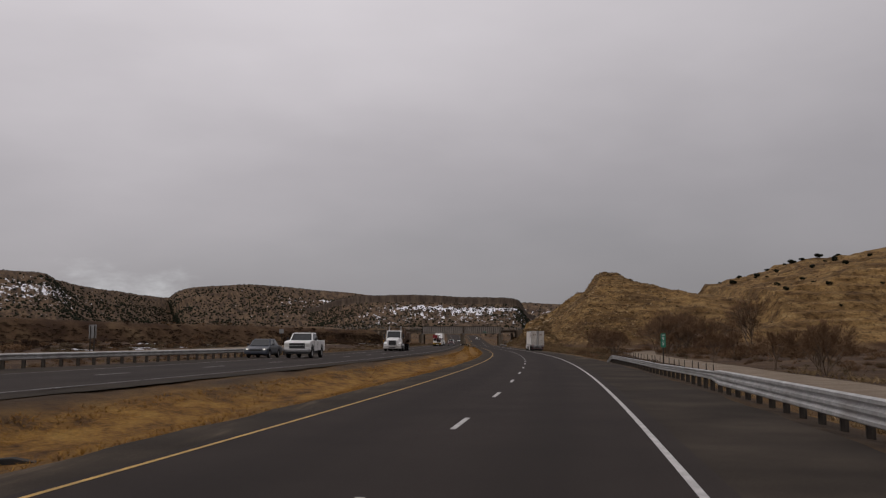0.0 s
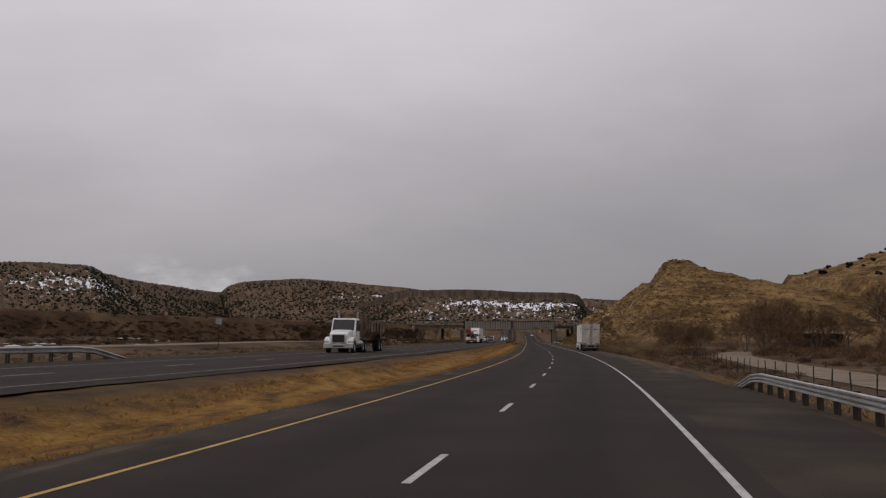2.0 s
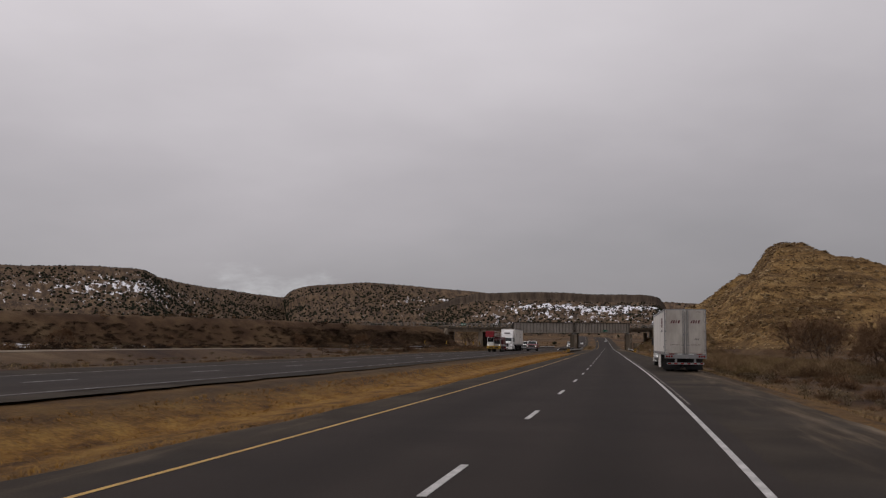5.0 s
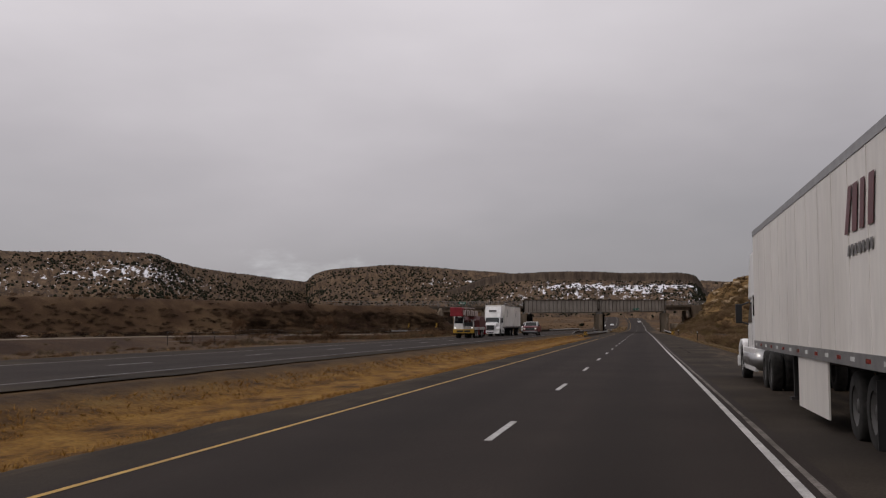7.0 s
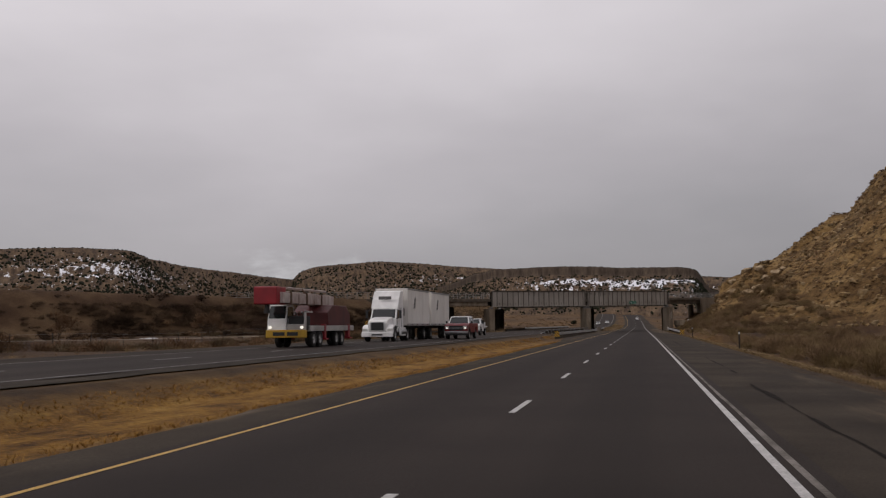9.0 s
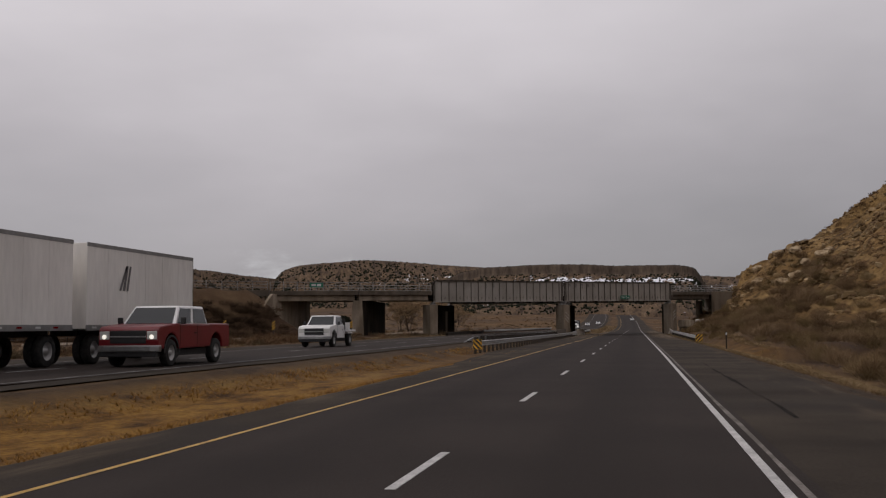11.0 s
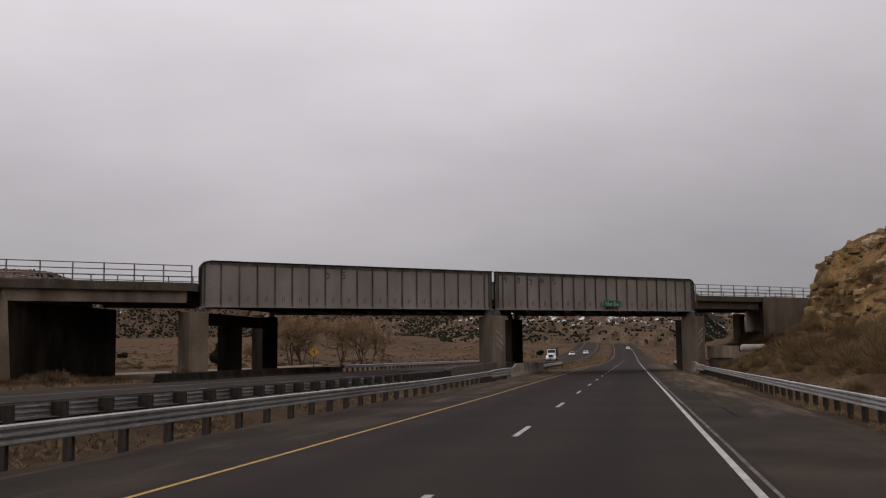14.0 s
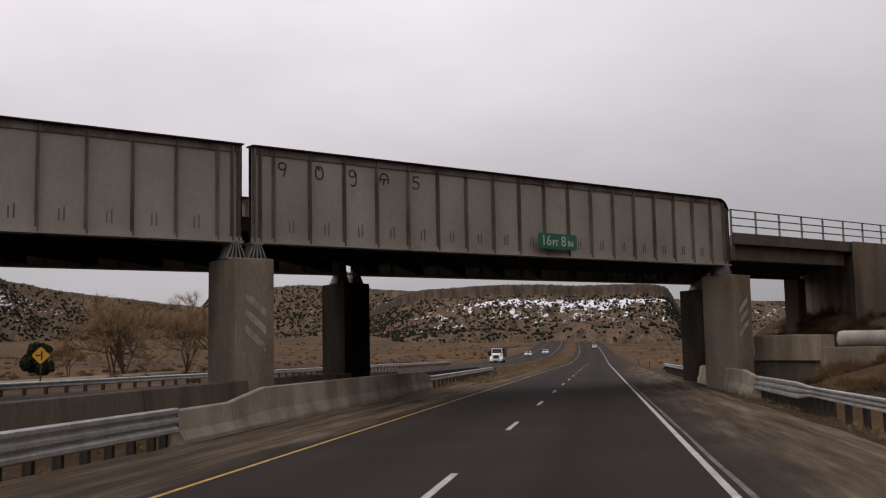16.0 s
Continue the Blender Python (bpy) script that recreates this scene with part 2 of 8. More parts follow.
M_CONCRETE_MID = material("brown_weathered_concrete", [(0.095, 0.073, 0.051), (0.165, 0.130, 0.094), (0.205, 0.165, 0.122)], scale=0.6, rough=0.92, bump=0.006, bump_scale=25,
                          fine=(14, 0.15), stretch_by=(1, 1, 0.35), blotch=(0.5, (0.10, 0.08, 0.06), 0.6), spec=0.15)
# near-black concrete: the shade under the bridge and trestle put into the colour
M_CONCRETE_SHADE = material("shade_darkened_concrete", [(0.009, 0.007, 0.005), (0.020, 0.0155, 0.0115), (0.036, 0.028, 0.021)], scale=0.7, rough=0.95, bump=0.006, bump_scale=25,
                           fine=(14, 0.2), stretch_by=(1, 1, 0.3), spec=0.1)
M_GIRDER = material("faded_grey_girder_paint", [(0.265, 0.237, 0.205), (0.32, 0.29, 0.255), (0.37, 0.338, 0.30)], scale=0.45, rough=0.75, bump=0.003, bump_scale=12,
                    fine=(7, 0.07), stretch_by=(1, 1, 0.6), blotch=(0.9, (0.21, 0.175, 0.14), 0.35), spec=0.25)
# darker than the web: grime, plus the stiffeners' shadow lines in the colour
M_STIFF = material("grime_and_shadow_line_paint", [(0.105, 0.088, 0.072), (0.21, 0.185, 0.158)], scale=1.2, rough=0.85, fine=(10, 0.15), stretch_by=(1, 1, 0.3), spec=0.2)
# near-black steel: under-bridge shade in the colour; the top flange uses it too
M_GIRDER_DARK = material("underside_shade_and_flange_steel", [(0.012, 0.010, 0.008), (0.030, 0.024, 0.020)], scale=2, rough=0.95, spec=0.08)
M_RUST = material("rusty_steel", [(0.06, 0.035, 0.022), (0.14, 0.08, 0.05)], scale=2, rough=0.85, fine=(20, 0.2))
M_GALV = material("galvanised_steel", [(0.30, 0.296, 0.29), (0.44, 0.435, 0.43)], scale=2.0, rough=0.5, metal=0.45, fine=(12, 0.15), blotch=(0.8, (0.2, 0.17, 0.14), 0.4))
M_POST = material("weathered_timber_post", [(0.022, 0.018, 0.015), (0.055, 0.045, 0.036)], scale=4, rough=0.95, stretch_by=(3, 3, 0.5), bump=0.004, bump_scale=25)
M_RAILPIPE = material("weathered_steel_handrail", [(0.16, 0.15, 0.14), (0.26, 0.25, 0.24)], scale=3, rough=0.6, metal=0.3)


# ---- helpers for meshes ----
def part(name, bm, mat, parent=None, label="", smooth=False):
    me = bpy.data.meshes.new(name)
    bm.normal_update()
    bm.to_mesh(me)
    bm.free()
    me.materials.append(mat)
    if smooth:
        me.polygons.foreach_set("use_smooth", [True] * len(me.polygons))
    ob = new(name, me)
    ob.parent = parent
    if label:
        tagged(ob, label)
    return ob


def raw(name, verts, faces, mat, parent=None, smooth=False):
    """A mesh from arrays; faces all of one size."""
    verts, faces = np.asarray(verts, np.float32), np.asarray(faces, np.int32)
    me = bpy.data.meshes.new(name)
    k = faces.shape[1]
    me.vertices.add(len(verts))
    me.vertices.foreach_set("co", verts.ravel())
    me.loops.add(faces.size)
    me.loops.foreach_set("vertex_index", faces.ravel())
    me.polygons.add(len(faces))
    me.polygons.foreach_set("loop_start", np.arange(len(faces), dtype=np.int32) * k)
    me.polygons.foreach_set("use_smooth", np.full(len(faces), smooth))
    me.update(calc_edges=True)
    me.validate()
    me.materials.append(mat)
    ob = new(name, me)
    ob.parent = parent
    return ob


def thing(name, m, label, category, group="", kind=""):
    ob = new(name)
    ob.empty_display_size = 0.3
    ob.matrix_world = m
    return tagged(ob, label, category, group, kind)


def box(bm, x0, y0, z0, x1, y1, z1, bevel=0.0):
    r = bmesh.ops.create_cube(bm, size=1.0, matrix=Matrix.Translation(((x0 + x1) / 2, (y0 + y1) / 2, (z0 + z1) / 2)) @
                              Matrix.Diagonal((x1 - x0, y1 - y0, z1 - z0, 1)))
    if bevel:
        edges = {e for v in r["verts"] for e in v.link_edges}
        bmesh.ops.bevel(bm, geom=list(edges), offset=bevel, segments=2, profile=0.6, affect="EDGES")
    return bm


def B(*boxes, bevel=0.0):
    bm = bmesh.new()
    for b in boxes:
        box(bm, *b, bevel=bevel)
    return bm


def tube(bm, a, b, r0, r1=None, seg=10):
    a, b = Vector(a), Vector(b)
    d = b - a
    m = Matrix.Translation((a + b) / 2) @ d.to_track_quat("Z", "Y").to_matrix().to_4x4()
    bmesh.ops.create_cone(bm, cap_ends=True, segments=seg, radius1=r0, radius2=r0 if r1 is None else r1, depth=d.length, matrix=m)
    return bm


def T(*args, seg=10):
    bm = bmesh.new()
    for a in args:
        tube(bm, *a, seg=seg)
    return bm


def prism(bm, outline, axis, a, b, bevel=0.0):
    """Extrude a closed outline of 2D points along an axis ('x': points are y,z; 'y': x,z; 'z': x,y)."""
    def put(p, h):
        return {"x": (h, p[0], p[1]), "y": (p[0], h, p[1]), "z": (p[0], p[1], h)}[axis]
    lo, hi = [bm.verts.new(put(p, a)) for p in outline], [bm.verts.new(put(p, b)) for p in outline]
    n = len(outline)
    fs = [bm.faces.new([lo[i], lo[(i + 1) % n], hi[(i + 1) % n], hi[i]]) for i in range(n)]
    fs += [bm.faces.new(lo[::-1]), bm.faces.new(hi)]
    bmesh.ops.recalc_face_normals(bm, faces=fs)
    if bevel:
        bmesh.ops.bevel(bm, geom=list({e for f in fs for e in f.edges}), offset=bevel, segments=2, profile=0.6, affect="EDGES")
    return bm


def P(outline, axis, a, b, bevel=0.0):
    return prism(bmesh.new(), outline, axis, a, b, bevel)


def vnoise(x, y, seed=0):
    """Smooth value noise in 0..1 on arrays."""
    xi, yi = np.floor(x).astype(np.int64), np.floor(y).astype(np.int64)
    fx, fy = x - xi, y - yi
    fx, fy = fx * fx * (3 - 2 * fx), fy * fy * (3 - 2 * fy)

    def h(a, b):
        k = (a * 374761393 + b * 668265263 + seed * 974711) & 0x7FFFFFFF
        k = ((k ^ (k >> 13)) * 1274126177) & 0x7FFFFFFF
        return ((k ^ (k >> 16)) & 0xFFFF) / 65535.0
    return (h(xi, yi) * (1 - fx) + h(xi + 1, yi) * fx) * (1 - fy) + (h(xi, yi + 1) * (1 - fx) + h(xi + 1, yi + 1) * fx) * fy


def fbm(x, y, seed=0, octaves=4):
    return sum(vnoise(x * 2.03 ** o, y * 2.03 ** o, seed + o) * 0.5 ** o for o in range(octaves)) / sum(0.5 ** o for o in range(octaves)) - 0.5


def ease(x, a, b):
    t = np.clip((x - a) / (b - a), 0, 1)
    return t * t * (3 - 2 * t)


# ---- the line of the road: curvature (per 10 km) at distances along it ----
BEND_AT = np.array([-60.0, 30, 75, 120, 165, 210, 260, 330])
BEND = np.array([5.58, 5.58, 5.65, 6.16, 3.82, 1.66, 0.04, 0.0]) * 1e-4
S_AT = np.linspace(-150, 1350, 3001)
_turn = np.where(S_AT > 330, 0, np.interp(S_AT, BEND_AT, BEND)) + 1.2e-4 * ease(S_AT, 640, 760)
S_TH = np.cumsum(_turn) * 0.5
S_TH -= np.interp(400, S_AT, S_TH)
S_X, S_Y = np.cumsum(-np.sin(S_TH)) * 0.5, np.cumsum(np.cos(S_TH)) * 0.5
S_X, S_Y = S_X - np.interp(400, S_AT, S_X), S_Y - np.interp(400, S_AT, S_Y) + 400


def road_z(s):
    """The road rises gently towards the far mesas."""
    return 13.0 * ease(np.asarray(s, float), 640, 1250)


def rd(s, lat, z=0.0):
    th = np.interp(s, S_AT, S_TH)
    return (float(np.interp(s, S_AT, S_X) + lat * math.cos(th)), float(np.interp(s, S_AT, S_Y) + lat * math.sin(th)), float(z + road_z(s)))


def rd_pose(s, lat, z=0.0, turn=0.0):
    """A pose on the road: y runs along it."""
    th = np.interp(s, S_AT, S_TH)
    x, y, zz = rd(s, lat, z)
    return pose(x, y, zz, 0, 0, math.degrees(th) + turn)


OPP_Z = 0.42          # the other carriageway lies a little higher
RAIL_A, RAIL_E = np.array([-27.9, 473.0]), np.array([0.66436, 0.74741])   # the railway: a point on it and its way
RAIL_N = np.array([-RAIL_E[1], RAIL_E[0]])


def base_height(x, y):
    """The lie of the land without the railway bank."""
    s = y
    xc = np.interp(y, S_Y, S_X)
    lat = x - xc
    road = 13.0 * ease(y, 640, 1250)
    near = np.exp(-(np.clip(np.abs(y - 350) - 500, 0, None) / 300) ** 2)
    z = np.zeros_like(x)
    # median swale, the far carriageway's bed, the verges
    z = np.where((lat < -4.6) & (lat > -9.7), -0.03 - 0.22 * np.sin(np.pi * (lat + 4.6) / -5.1) ** 2 + 0.42 * ease(-lat, 6.5, 9.7), z)
    z = np.where((lat >= -4.6) & (lat <= 7.4), -0.03, z)
    z = np.where((lat <= -9.7) & (lat > -23.0), OPP_Z - 0.03, z)
    left = ease(-lat, 23.0, 28)
    z = np.where(lat <= -23.0, (OPP_Z - 0.03) * (1 - left) + left * (0.1 + 0.9 * fbm(x / 14, y / 14, 3) + 1.2 * ease(-lat, 75, 160)), z)
    right = ease(lat, 7.4, 11.5)
    z = np.where(lat > 7.4, -0.03 * (1 - right) + right * (-0.78 + 0.3 * fbm(x / 12, y / 12, 5) + 0.6 * ease(lat, 30, 60)), z)
    # the plain climbs to the foot of the mesas
    dist = np.hypot(x, y - 300)
    far = 20 * ease(dist, 330, 1150)
    off = ease(np.abs(lat + 8), 20, 160)
    return z + road + (far - road) * off + 1.2 * fbm(x / 90, y / 90, 9) * off


def hills(x, y):
    """The two tan sandstone hills beside the road."""
    wob = 5.0 * fbm(x / 22, y / 22, 21)
    gully = 3.4 * fbm(x / 9, y / 14, 31)
    foot = 15.0 + 2.0 * fbm(y / 30, y / 30, 17) + 30 * ease(455 - y, 0, 110) + 1.0 * np.clip(y - 506, 0, None)
    west = 0.765 * (x - foot) + 0.6 * gully + 4.0 * ease(x - foot, 30, 38) + 4.6 * ease(x - foot, 1.5, 3.5) * (1 - ease(x - foot, 9, 22)) * ease(y, 468, 488) * (1 - ease(y, 503, 511))
    south = 0.40 * (y - 386) + wob
    north = 33.4 - 0.55 * np.clip(y - 512, 0, None) * 2.0 - 0.02 * np.clip(504 - y, 0, None)
    east = np.interp(x, [50, 56, 66, 76, 87, 103, 130], [34.4, 33.2, 31.2, 29.0, 26.6, 24.4, 20.0]) * np.where(x > 56, (np.clip(y, 300, 506) / 506) ** (1.3 * ease(x, 56, 66)), 1.0) + 0.3 * gully
    toe = 0.40 * (x - 9.6) * ease(y, 395, 425) * (1 - ease(y, 499, 514)) + 0.5 * gully
    west = np.maximum(west, np.minimum(toe, 3.6))
    h1 = np.minimum(np.minimum(west, south), np.minimum(north, east))
    cliff = 22 + 4.2 * (x - 112.5 - 1.2 * fbm(y / 20, y / 20, 23))
    face = 0.46 * (y - 365) + wob
    top = np.interp(x, [112, 116, 135, 160, 185, 210, 340], [30.6, 31.0, 35.6, 43.8, 46.4, 51.6, 68.0]) * (np.clip(y, 300, 548) / 548) ** 1.2 + 0.4 * gully
    back = top - 0.9 * np.clip(y - 552, 0, None)
    h2 = np.minimum(np.minimum(np.maximum(cliff, 0.25 * (x - 70)), face), np.minimum(top, back))
    h = np.maximum(h1, h2)
    # sandstone ledges: uneven beds with steep risers
    bed = h + 2.4 * fbm(x / 30, y / 30, 43)
    step = np.where(x > 106, 3.6, 1.7)
    k = np.floor(bed / step)
    frac = bed / step - k
    led = (k + np.clip((frac - 0.30) / 0.22, 0, 1) * 0.55 + frac * 0.45) * step - (bed - h)
    mix = np.where(x > 106, 0.9, 0.48) * ease(fbm(x / 26, y / 26, 41), -0.16, 0.12) * ease(h, 3.5, 7)
    h = h * (1 - mix) + led * mix + 1.7 * fbm(x / 4.0, y / 4.0, 51) * ease(h, 0.5, 5) + 2.0 * fbm(x / 11, y / 11, 53) * ease(h, 5, 12)
    # the bare crag that stands out beside the railway
    edge = x + 0.06 * (512 - y) - 0.9 * fbm(x / 3, y / 3, 57) + 1.1 * fbm(y / 2.5, y / 2.5, 58)
    crag = np.interp(edge, [18.6, 19.9, 20.5, 21.3, 22.3, 23.6, 26.6, 30.6, 33.0, 36.3, 40.8, 46], [0.0, 5.2, 8.2, 10.0, 11.1, 11.7, 12.9, 14.7, 16.0, 18.2, 21.8, 25.2]) + 1.3 * fbm(x / 2.2, y / 2.6, 59)
    crag = np.minimum(crag, np.minimum(0.9 * (y - 491) + 3.0 + 0.9 * np.clip(x - 27, 0, None), 14 - 2.2 * (y - 513) + 0.4 * (x - 20)))
    return np.where((y > 485) & (y < 525) & (x < 50), np.maximum(h, crag), h)


def bank(x, y):
    """The railway bank, west of the trestle and east of the bridge."""
    u = (x - RAIL_A[0]) * RAIL_E[0] + (y - RAIL_A[1]) * RAIL_E[1]
    v = np.abs((x - RAIL_A[0]) * RAIL_N[0] + (y - RAIL_A[1]) * RAIL_N[1] - 2.9)
    crest = np.where(u < 0, 6.75 + 0.95 * ease(-u, 45, 110) + 1.2 * ease(-u, 130, 200) + 0.02 * np.clip(-u - 200, 0, 400), 7.3)
    side = crest - np.where(u < 0, 0.84, 0.62) * np.clip(v - 3.6, 0, None)
    end = np.where(u < 0, np.clip((-u - 27.0) * 1.7, 0, 20), np.clip((u - 92) * 0.9, 0, 20))
    return np.minimum(side, np.where((u > -27.0) & (u < 92), -5, end)) + 0.35 * fbm(x / 5, y / 5, 61)


def lane_right(y):
    """Middle of the gravel lane east of the highway."""
    return np.interp(y, S_Y, S_X) + np.interp(y, [-60, 0, 90, 160, 220, 270, 320], [15, 15.5, 18, 21.5, 28, 38, 52])


def lane_left(y):
    """Middle of the dirt lane west of the highway, which turns in under the trestle."""
    return np.interp(y, S_Y, S_X) + np.interp(y, [-60, 330, 370, 400, 425, 456, 485, 540, 640], [-46, -45.5, -44, -43, -42.5, -40.3, -40, -44, -62])


def lane_left_z(y):
    return 0.46 + 0.35 * ease(np.asarray(y, float), 140, 250) * (1 - ease(np.asarray(y, float), 300, 370))


def land(x, y):
    x, y = np.asarray(x, float), np.asarray(y, float)
    z = base_height(x, y)
    xc = np.interp(y, S_Y, S_X)
    lat = x - xc
    k = 1 - ease(np.abs(x - lane_right(y)), 3.2, 6.0)
    z = np.where((y < 330) & (y > -80), z * (1 - k) - 0.66 * k, z)
    k = 1 - ease(np.abs(x - lane_left(y)), 4.0, 8.0)
    z = np.where((y < 640) & (y > -80), z * (1 - k) + (lane_left_z(y) - 0.04) * k, z)
    z = np.where(lat > 10, np.maximum(z, hills(x, y)), z)
    z = np.where(np.abs(lat + 8.5) > 17.2, np.maximum(z, bank(x, y)), z)
    talus = 7.3 - 0.68 * np.hypot(x - 23.5, (y - 505.5) * 0.9) + 0.7 * fbm(x / 5, y / 5, 63)   # the bank before the east abutment
    z = np.where((lat > 10) & (y < 530), np.maximum(z, talus), z)
    spur = 8.6 - 0.80 * np.hypot(x - 22.5, (y - 494) * 0.70) + 0.6 * fbm(x / 4, y / 4, 65)   # the brushy foot of the hill beside the abutment
    z = np.where((lat > 10) & (y < 512), np.maximum(z, spur), z)
    terrace = 4.3 * ease(x, 10.8, 17.5) * ease(y, 511, 529) * (1 - ease(y, 550, 575)) * (1 - ease(x, 30, 60)) + 0.4 * fbm(x / 4, y / 4, 64)   # the fill under the east approach span
    z = np.where((lat > 11) & (y > 509) & (y < 575), np.maximum(z, terrace), z)
    return z


def axis(lo, a, step, b, hi, grow=1.16):
    mid = list(np.arange(a, b + 1e-6, step))
    up, d = [mid[-1]], step
    while up[-1] < hi:
        d *= grow
        up.append(up[-1] + d)
    dn, d = [mid[0]], step
    while dn[-1] > lo:
        d *= grow
        dn.append(dn[-1] - d)
    return np.array(dn[:0:-1] + mid + up[1:])


def joined(*runs):
    return np.unique(np.round(np.concatenate(runs), 3))


GX = joined(axis(-3800, -250, 4.0, -74, -73.9)[:-1], np.arange(-74, 14, 1.7), np.arange(14, 34, 0.65), np.arange(34, 104, 1.15), axis(104, 104, 2.4, 190, 3800))
GY = joined(axis(-500, -16, 2.8, 380, 380.5)[:-1], np.arange(380, 486, 1.3), np.arange(486, 522, 0.7), np.arange(522, 545, 1.3), axis(545, 545, 3.0, 640, 4300))
gx, gy = np.meshgrid(GX, GY)
gz = land(gx, gy)
idx = np.arange(gx.size).reshape(gx.shape)
quads = np.stack([idx[:-1, :-1], idx[:-1, 1:], idx[1:, 1:], idx[1:, :-1]], -1).reshape(-1, 4)


def ground_material():
    """Dry grass verge and median, brushy flats, tan sandstone hills, chosen by the lie of the land (steepness and height), not by light."""
    m = bpy.data.materials.new("high_desert_ground")
    m.use_nodes = True
    n, l = m.node_tree.nodes, m.node_tree.links
    bsdf = n["Principled BSDF"]
    bsdf.inputs["Roughness"].default_value = 0.97
    bsdf.inputs["Specular IOR Level"].default_value = 0.15
    tc = n.new("ShaderNodeTexCoord")

    def tex(scale, detail=6.0, vec=None, rough=0.6):
        t = n.new("ShaderNodeTexNoise")
        t.inputs["Scale"].default_value, t.inputs["Detail"].default_value, t.inputs["Roughness"].default_value = scale, detail, rough
        l.new(vec or tc.outputs["Object"], t.inputs["Vector"])
        return t.outputs[0]

    def ramp_of(src, pairs):
        r = n.new("ShaderNodeValToRGB")
        while len(r.color_ramp.elements) < len(pairs):
            r.color_ramp.elements.new(0.5)
        for el, (at, c) in zip(r.color_ramp.elements, pairs):
            el.position, el.color = at, (*c, 1)
        l.new(src, r.inputs[0])
        return r.outputs[0]

    def mix(fac, a, b, blend="MIX"):
        x = n.new("ShaderNodeMixRGB")
        x.blend_type = blend
        if isinstance(fac, float):
            x.inputs[0].default_value = fac
        else:
            l.new(fac, x.inputs[0])
        l.new(a, x.inputs[1])
        l.new(b, x.inputs[2])
        return x.outputs[0]

    def attr(name):
        a = n.new("ShaderNodeAttribute")
        a.attribute_name = name
        return a.outputs["Fac"]

    streaky = n.new("ShaderNodeMapping")
    streaky.inputs["Scale"].default_value = (1.0, 0.36, 1.0)
    l.new(tc.outputs["Object"], streaky.inputs["Vector"])
    grass = ramp_of(tex(1.25, 7.0, streaky.outputs[0], 0.68), [(0.34, (0.060, 0.030, 0.010)), (0.43, (0.150, 0.074, 0.017)), (0.54, (0.250, 0.131, 0.028)), (0.70, (0.33, 0.195, 0.050))])
    grain = ramp_of(tex(9.0, 5.0), [(0.3, (0.55, 0.55, 0.55)), (0.7, (1.2, 1.2, 1.2))])
    grass = mix(1.0, grass, grain, "MULTIPLY")
    flat = ramp_of(tex(0.09), [(0.32, (0.034, 0.018, 0.011)), (0.47, (0.062, 0.035, 0.019)), (0.58, (0.098, 0.060, 0.032)), (0.70, (0.150, 0.100, 0.056))])
    flat = mix(1.0, flat, grain, "MULTIPLY")
    squash = n.new("ShaderNodeMapping")
    squash.inputs["Scale"].default_value = (0.10, 0.10, 0.55)
    l.new(tc.outputs["Object"], squash.inputs["Vector"])
    strata = ramp_of(tex(1.0, 5.0, squash.outputs[0]), [(0.30, (0.096, 0.054, 0.022)), (0.44, (0.192, 0.116, 0.046)), (0.60, (0.262, 0.168, 0.072)), (0.76, (0.34, 0.240, 0.122))])
    speck = ramp_of(tex(0.42, 8.0, None, 0.7), [(0.38, (0.34, 0.31, 0.27)), (0.47, (0.85, 0.83, 0.80)), (0.56, (1.0, 1.0, 1.0)), (0.68, (1.28, 1.26, 1.22))])
    rubble = ramp_of(tex(2.1, 7.0, None, 0.7), [(0.36, (0.45, 0.42, 0.38)), (0.47, (0.95, 0.94, 0.92)), (0.58, (1.05, 1.05, 1.03)), (0.66, (1.55, 1.55, 1.5))])
    mottle = ramp_of(tex(0.055, 4.0, None, 0.6), [(0.40, (0.58, 0.55, 0.52)), (0.52, (1.0, 1.0, 1.0)), (0.66, (1.16, 1.15, 1.12))])
    strata = mix(1.0, strata, mottle, "MULTIPLY")
    hill = mix(1.0, mix(1.0, mix(1.0, strata, speck, "MULTIPLY"), rubble, "MULTIPLY"), grain, "MULTIPLY")
    # per-vertex masks of what grows or crops out where
    col = mix(attr("hill"), mix(attr("grass"), flat, grass), hill)
    dirt = ramp_of(tex(0.8), [(0.3, (0.028, 0.019, 0.012)), (0.7, (0.066, 0.046, 0.030))])
    col = mix(attr("dirt"), col, dirt)
    l.new(col, bsdf.inputs["Base Color"])
    b1 = n.new("ShaderNodeBump")
    b1.inputs["Strength"].default_value, b1.inputs["Distance"].default_value = 0.9, 0.12
    l.new(tex(3.5, 8.0, None, 0.7), b1.inputs["Height"])
    l.new(b1.outputs[0], bsdf.inputs["Normal"])
    return m


M_GROUND = ground_material()
ground = raw("ground", np.stack([gx, gy, gz], -1).reshape(-1, 3), quads, M_GROUND, smooth=True)
tagged(ground, "dry high-desert ground with tawny grass and sandstone hills", "ground", kind="structure")
glat = gx - np.interp(gy, S_Y, S_X)
hill_mask = ease(np.where(glat > 10, hills(gx, gy), -1) - base_height(gx, gy), 1.2, 3.6) * (gy < 700)
grass_mask = np.maximum(ease(-glat, 4.0, 5.0) * ease(glat, -10.2, -9.4), 0.62 * ease(glat, 7.4, 8.0) * ease(-glat, -12.5, -9.5) * (1 - 0.75 * ease(gy, 390, 430))) * (1 - ease(gy, 800, 1300)) * (1 - 0.45 * ease(gy, 500, 560)) * (1 - 0.72 * ease(gy, 335, 372) * (glat < 0))
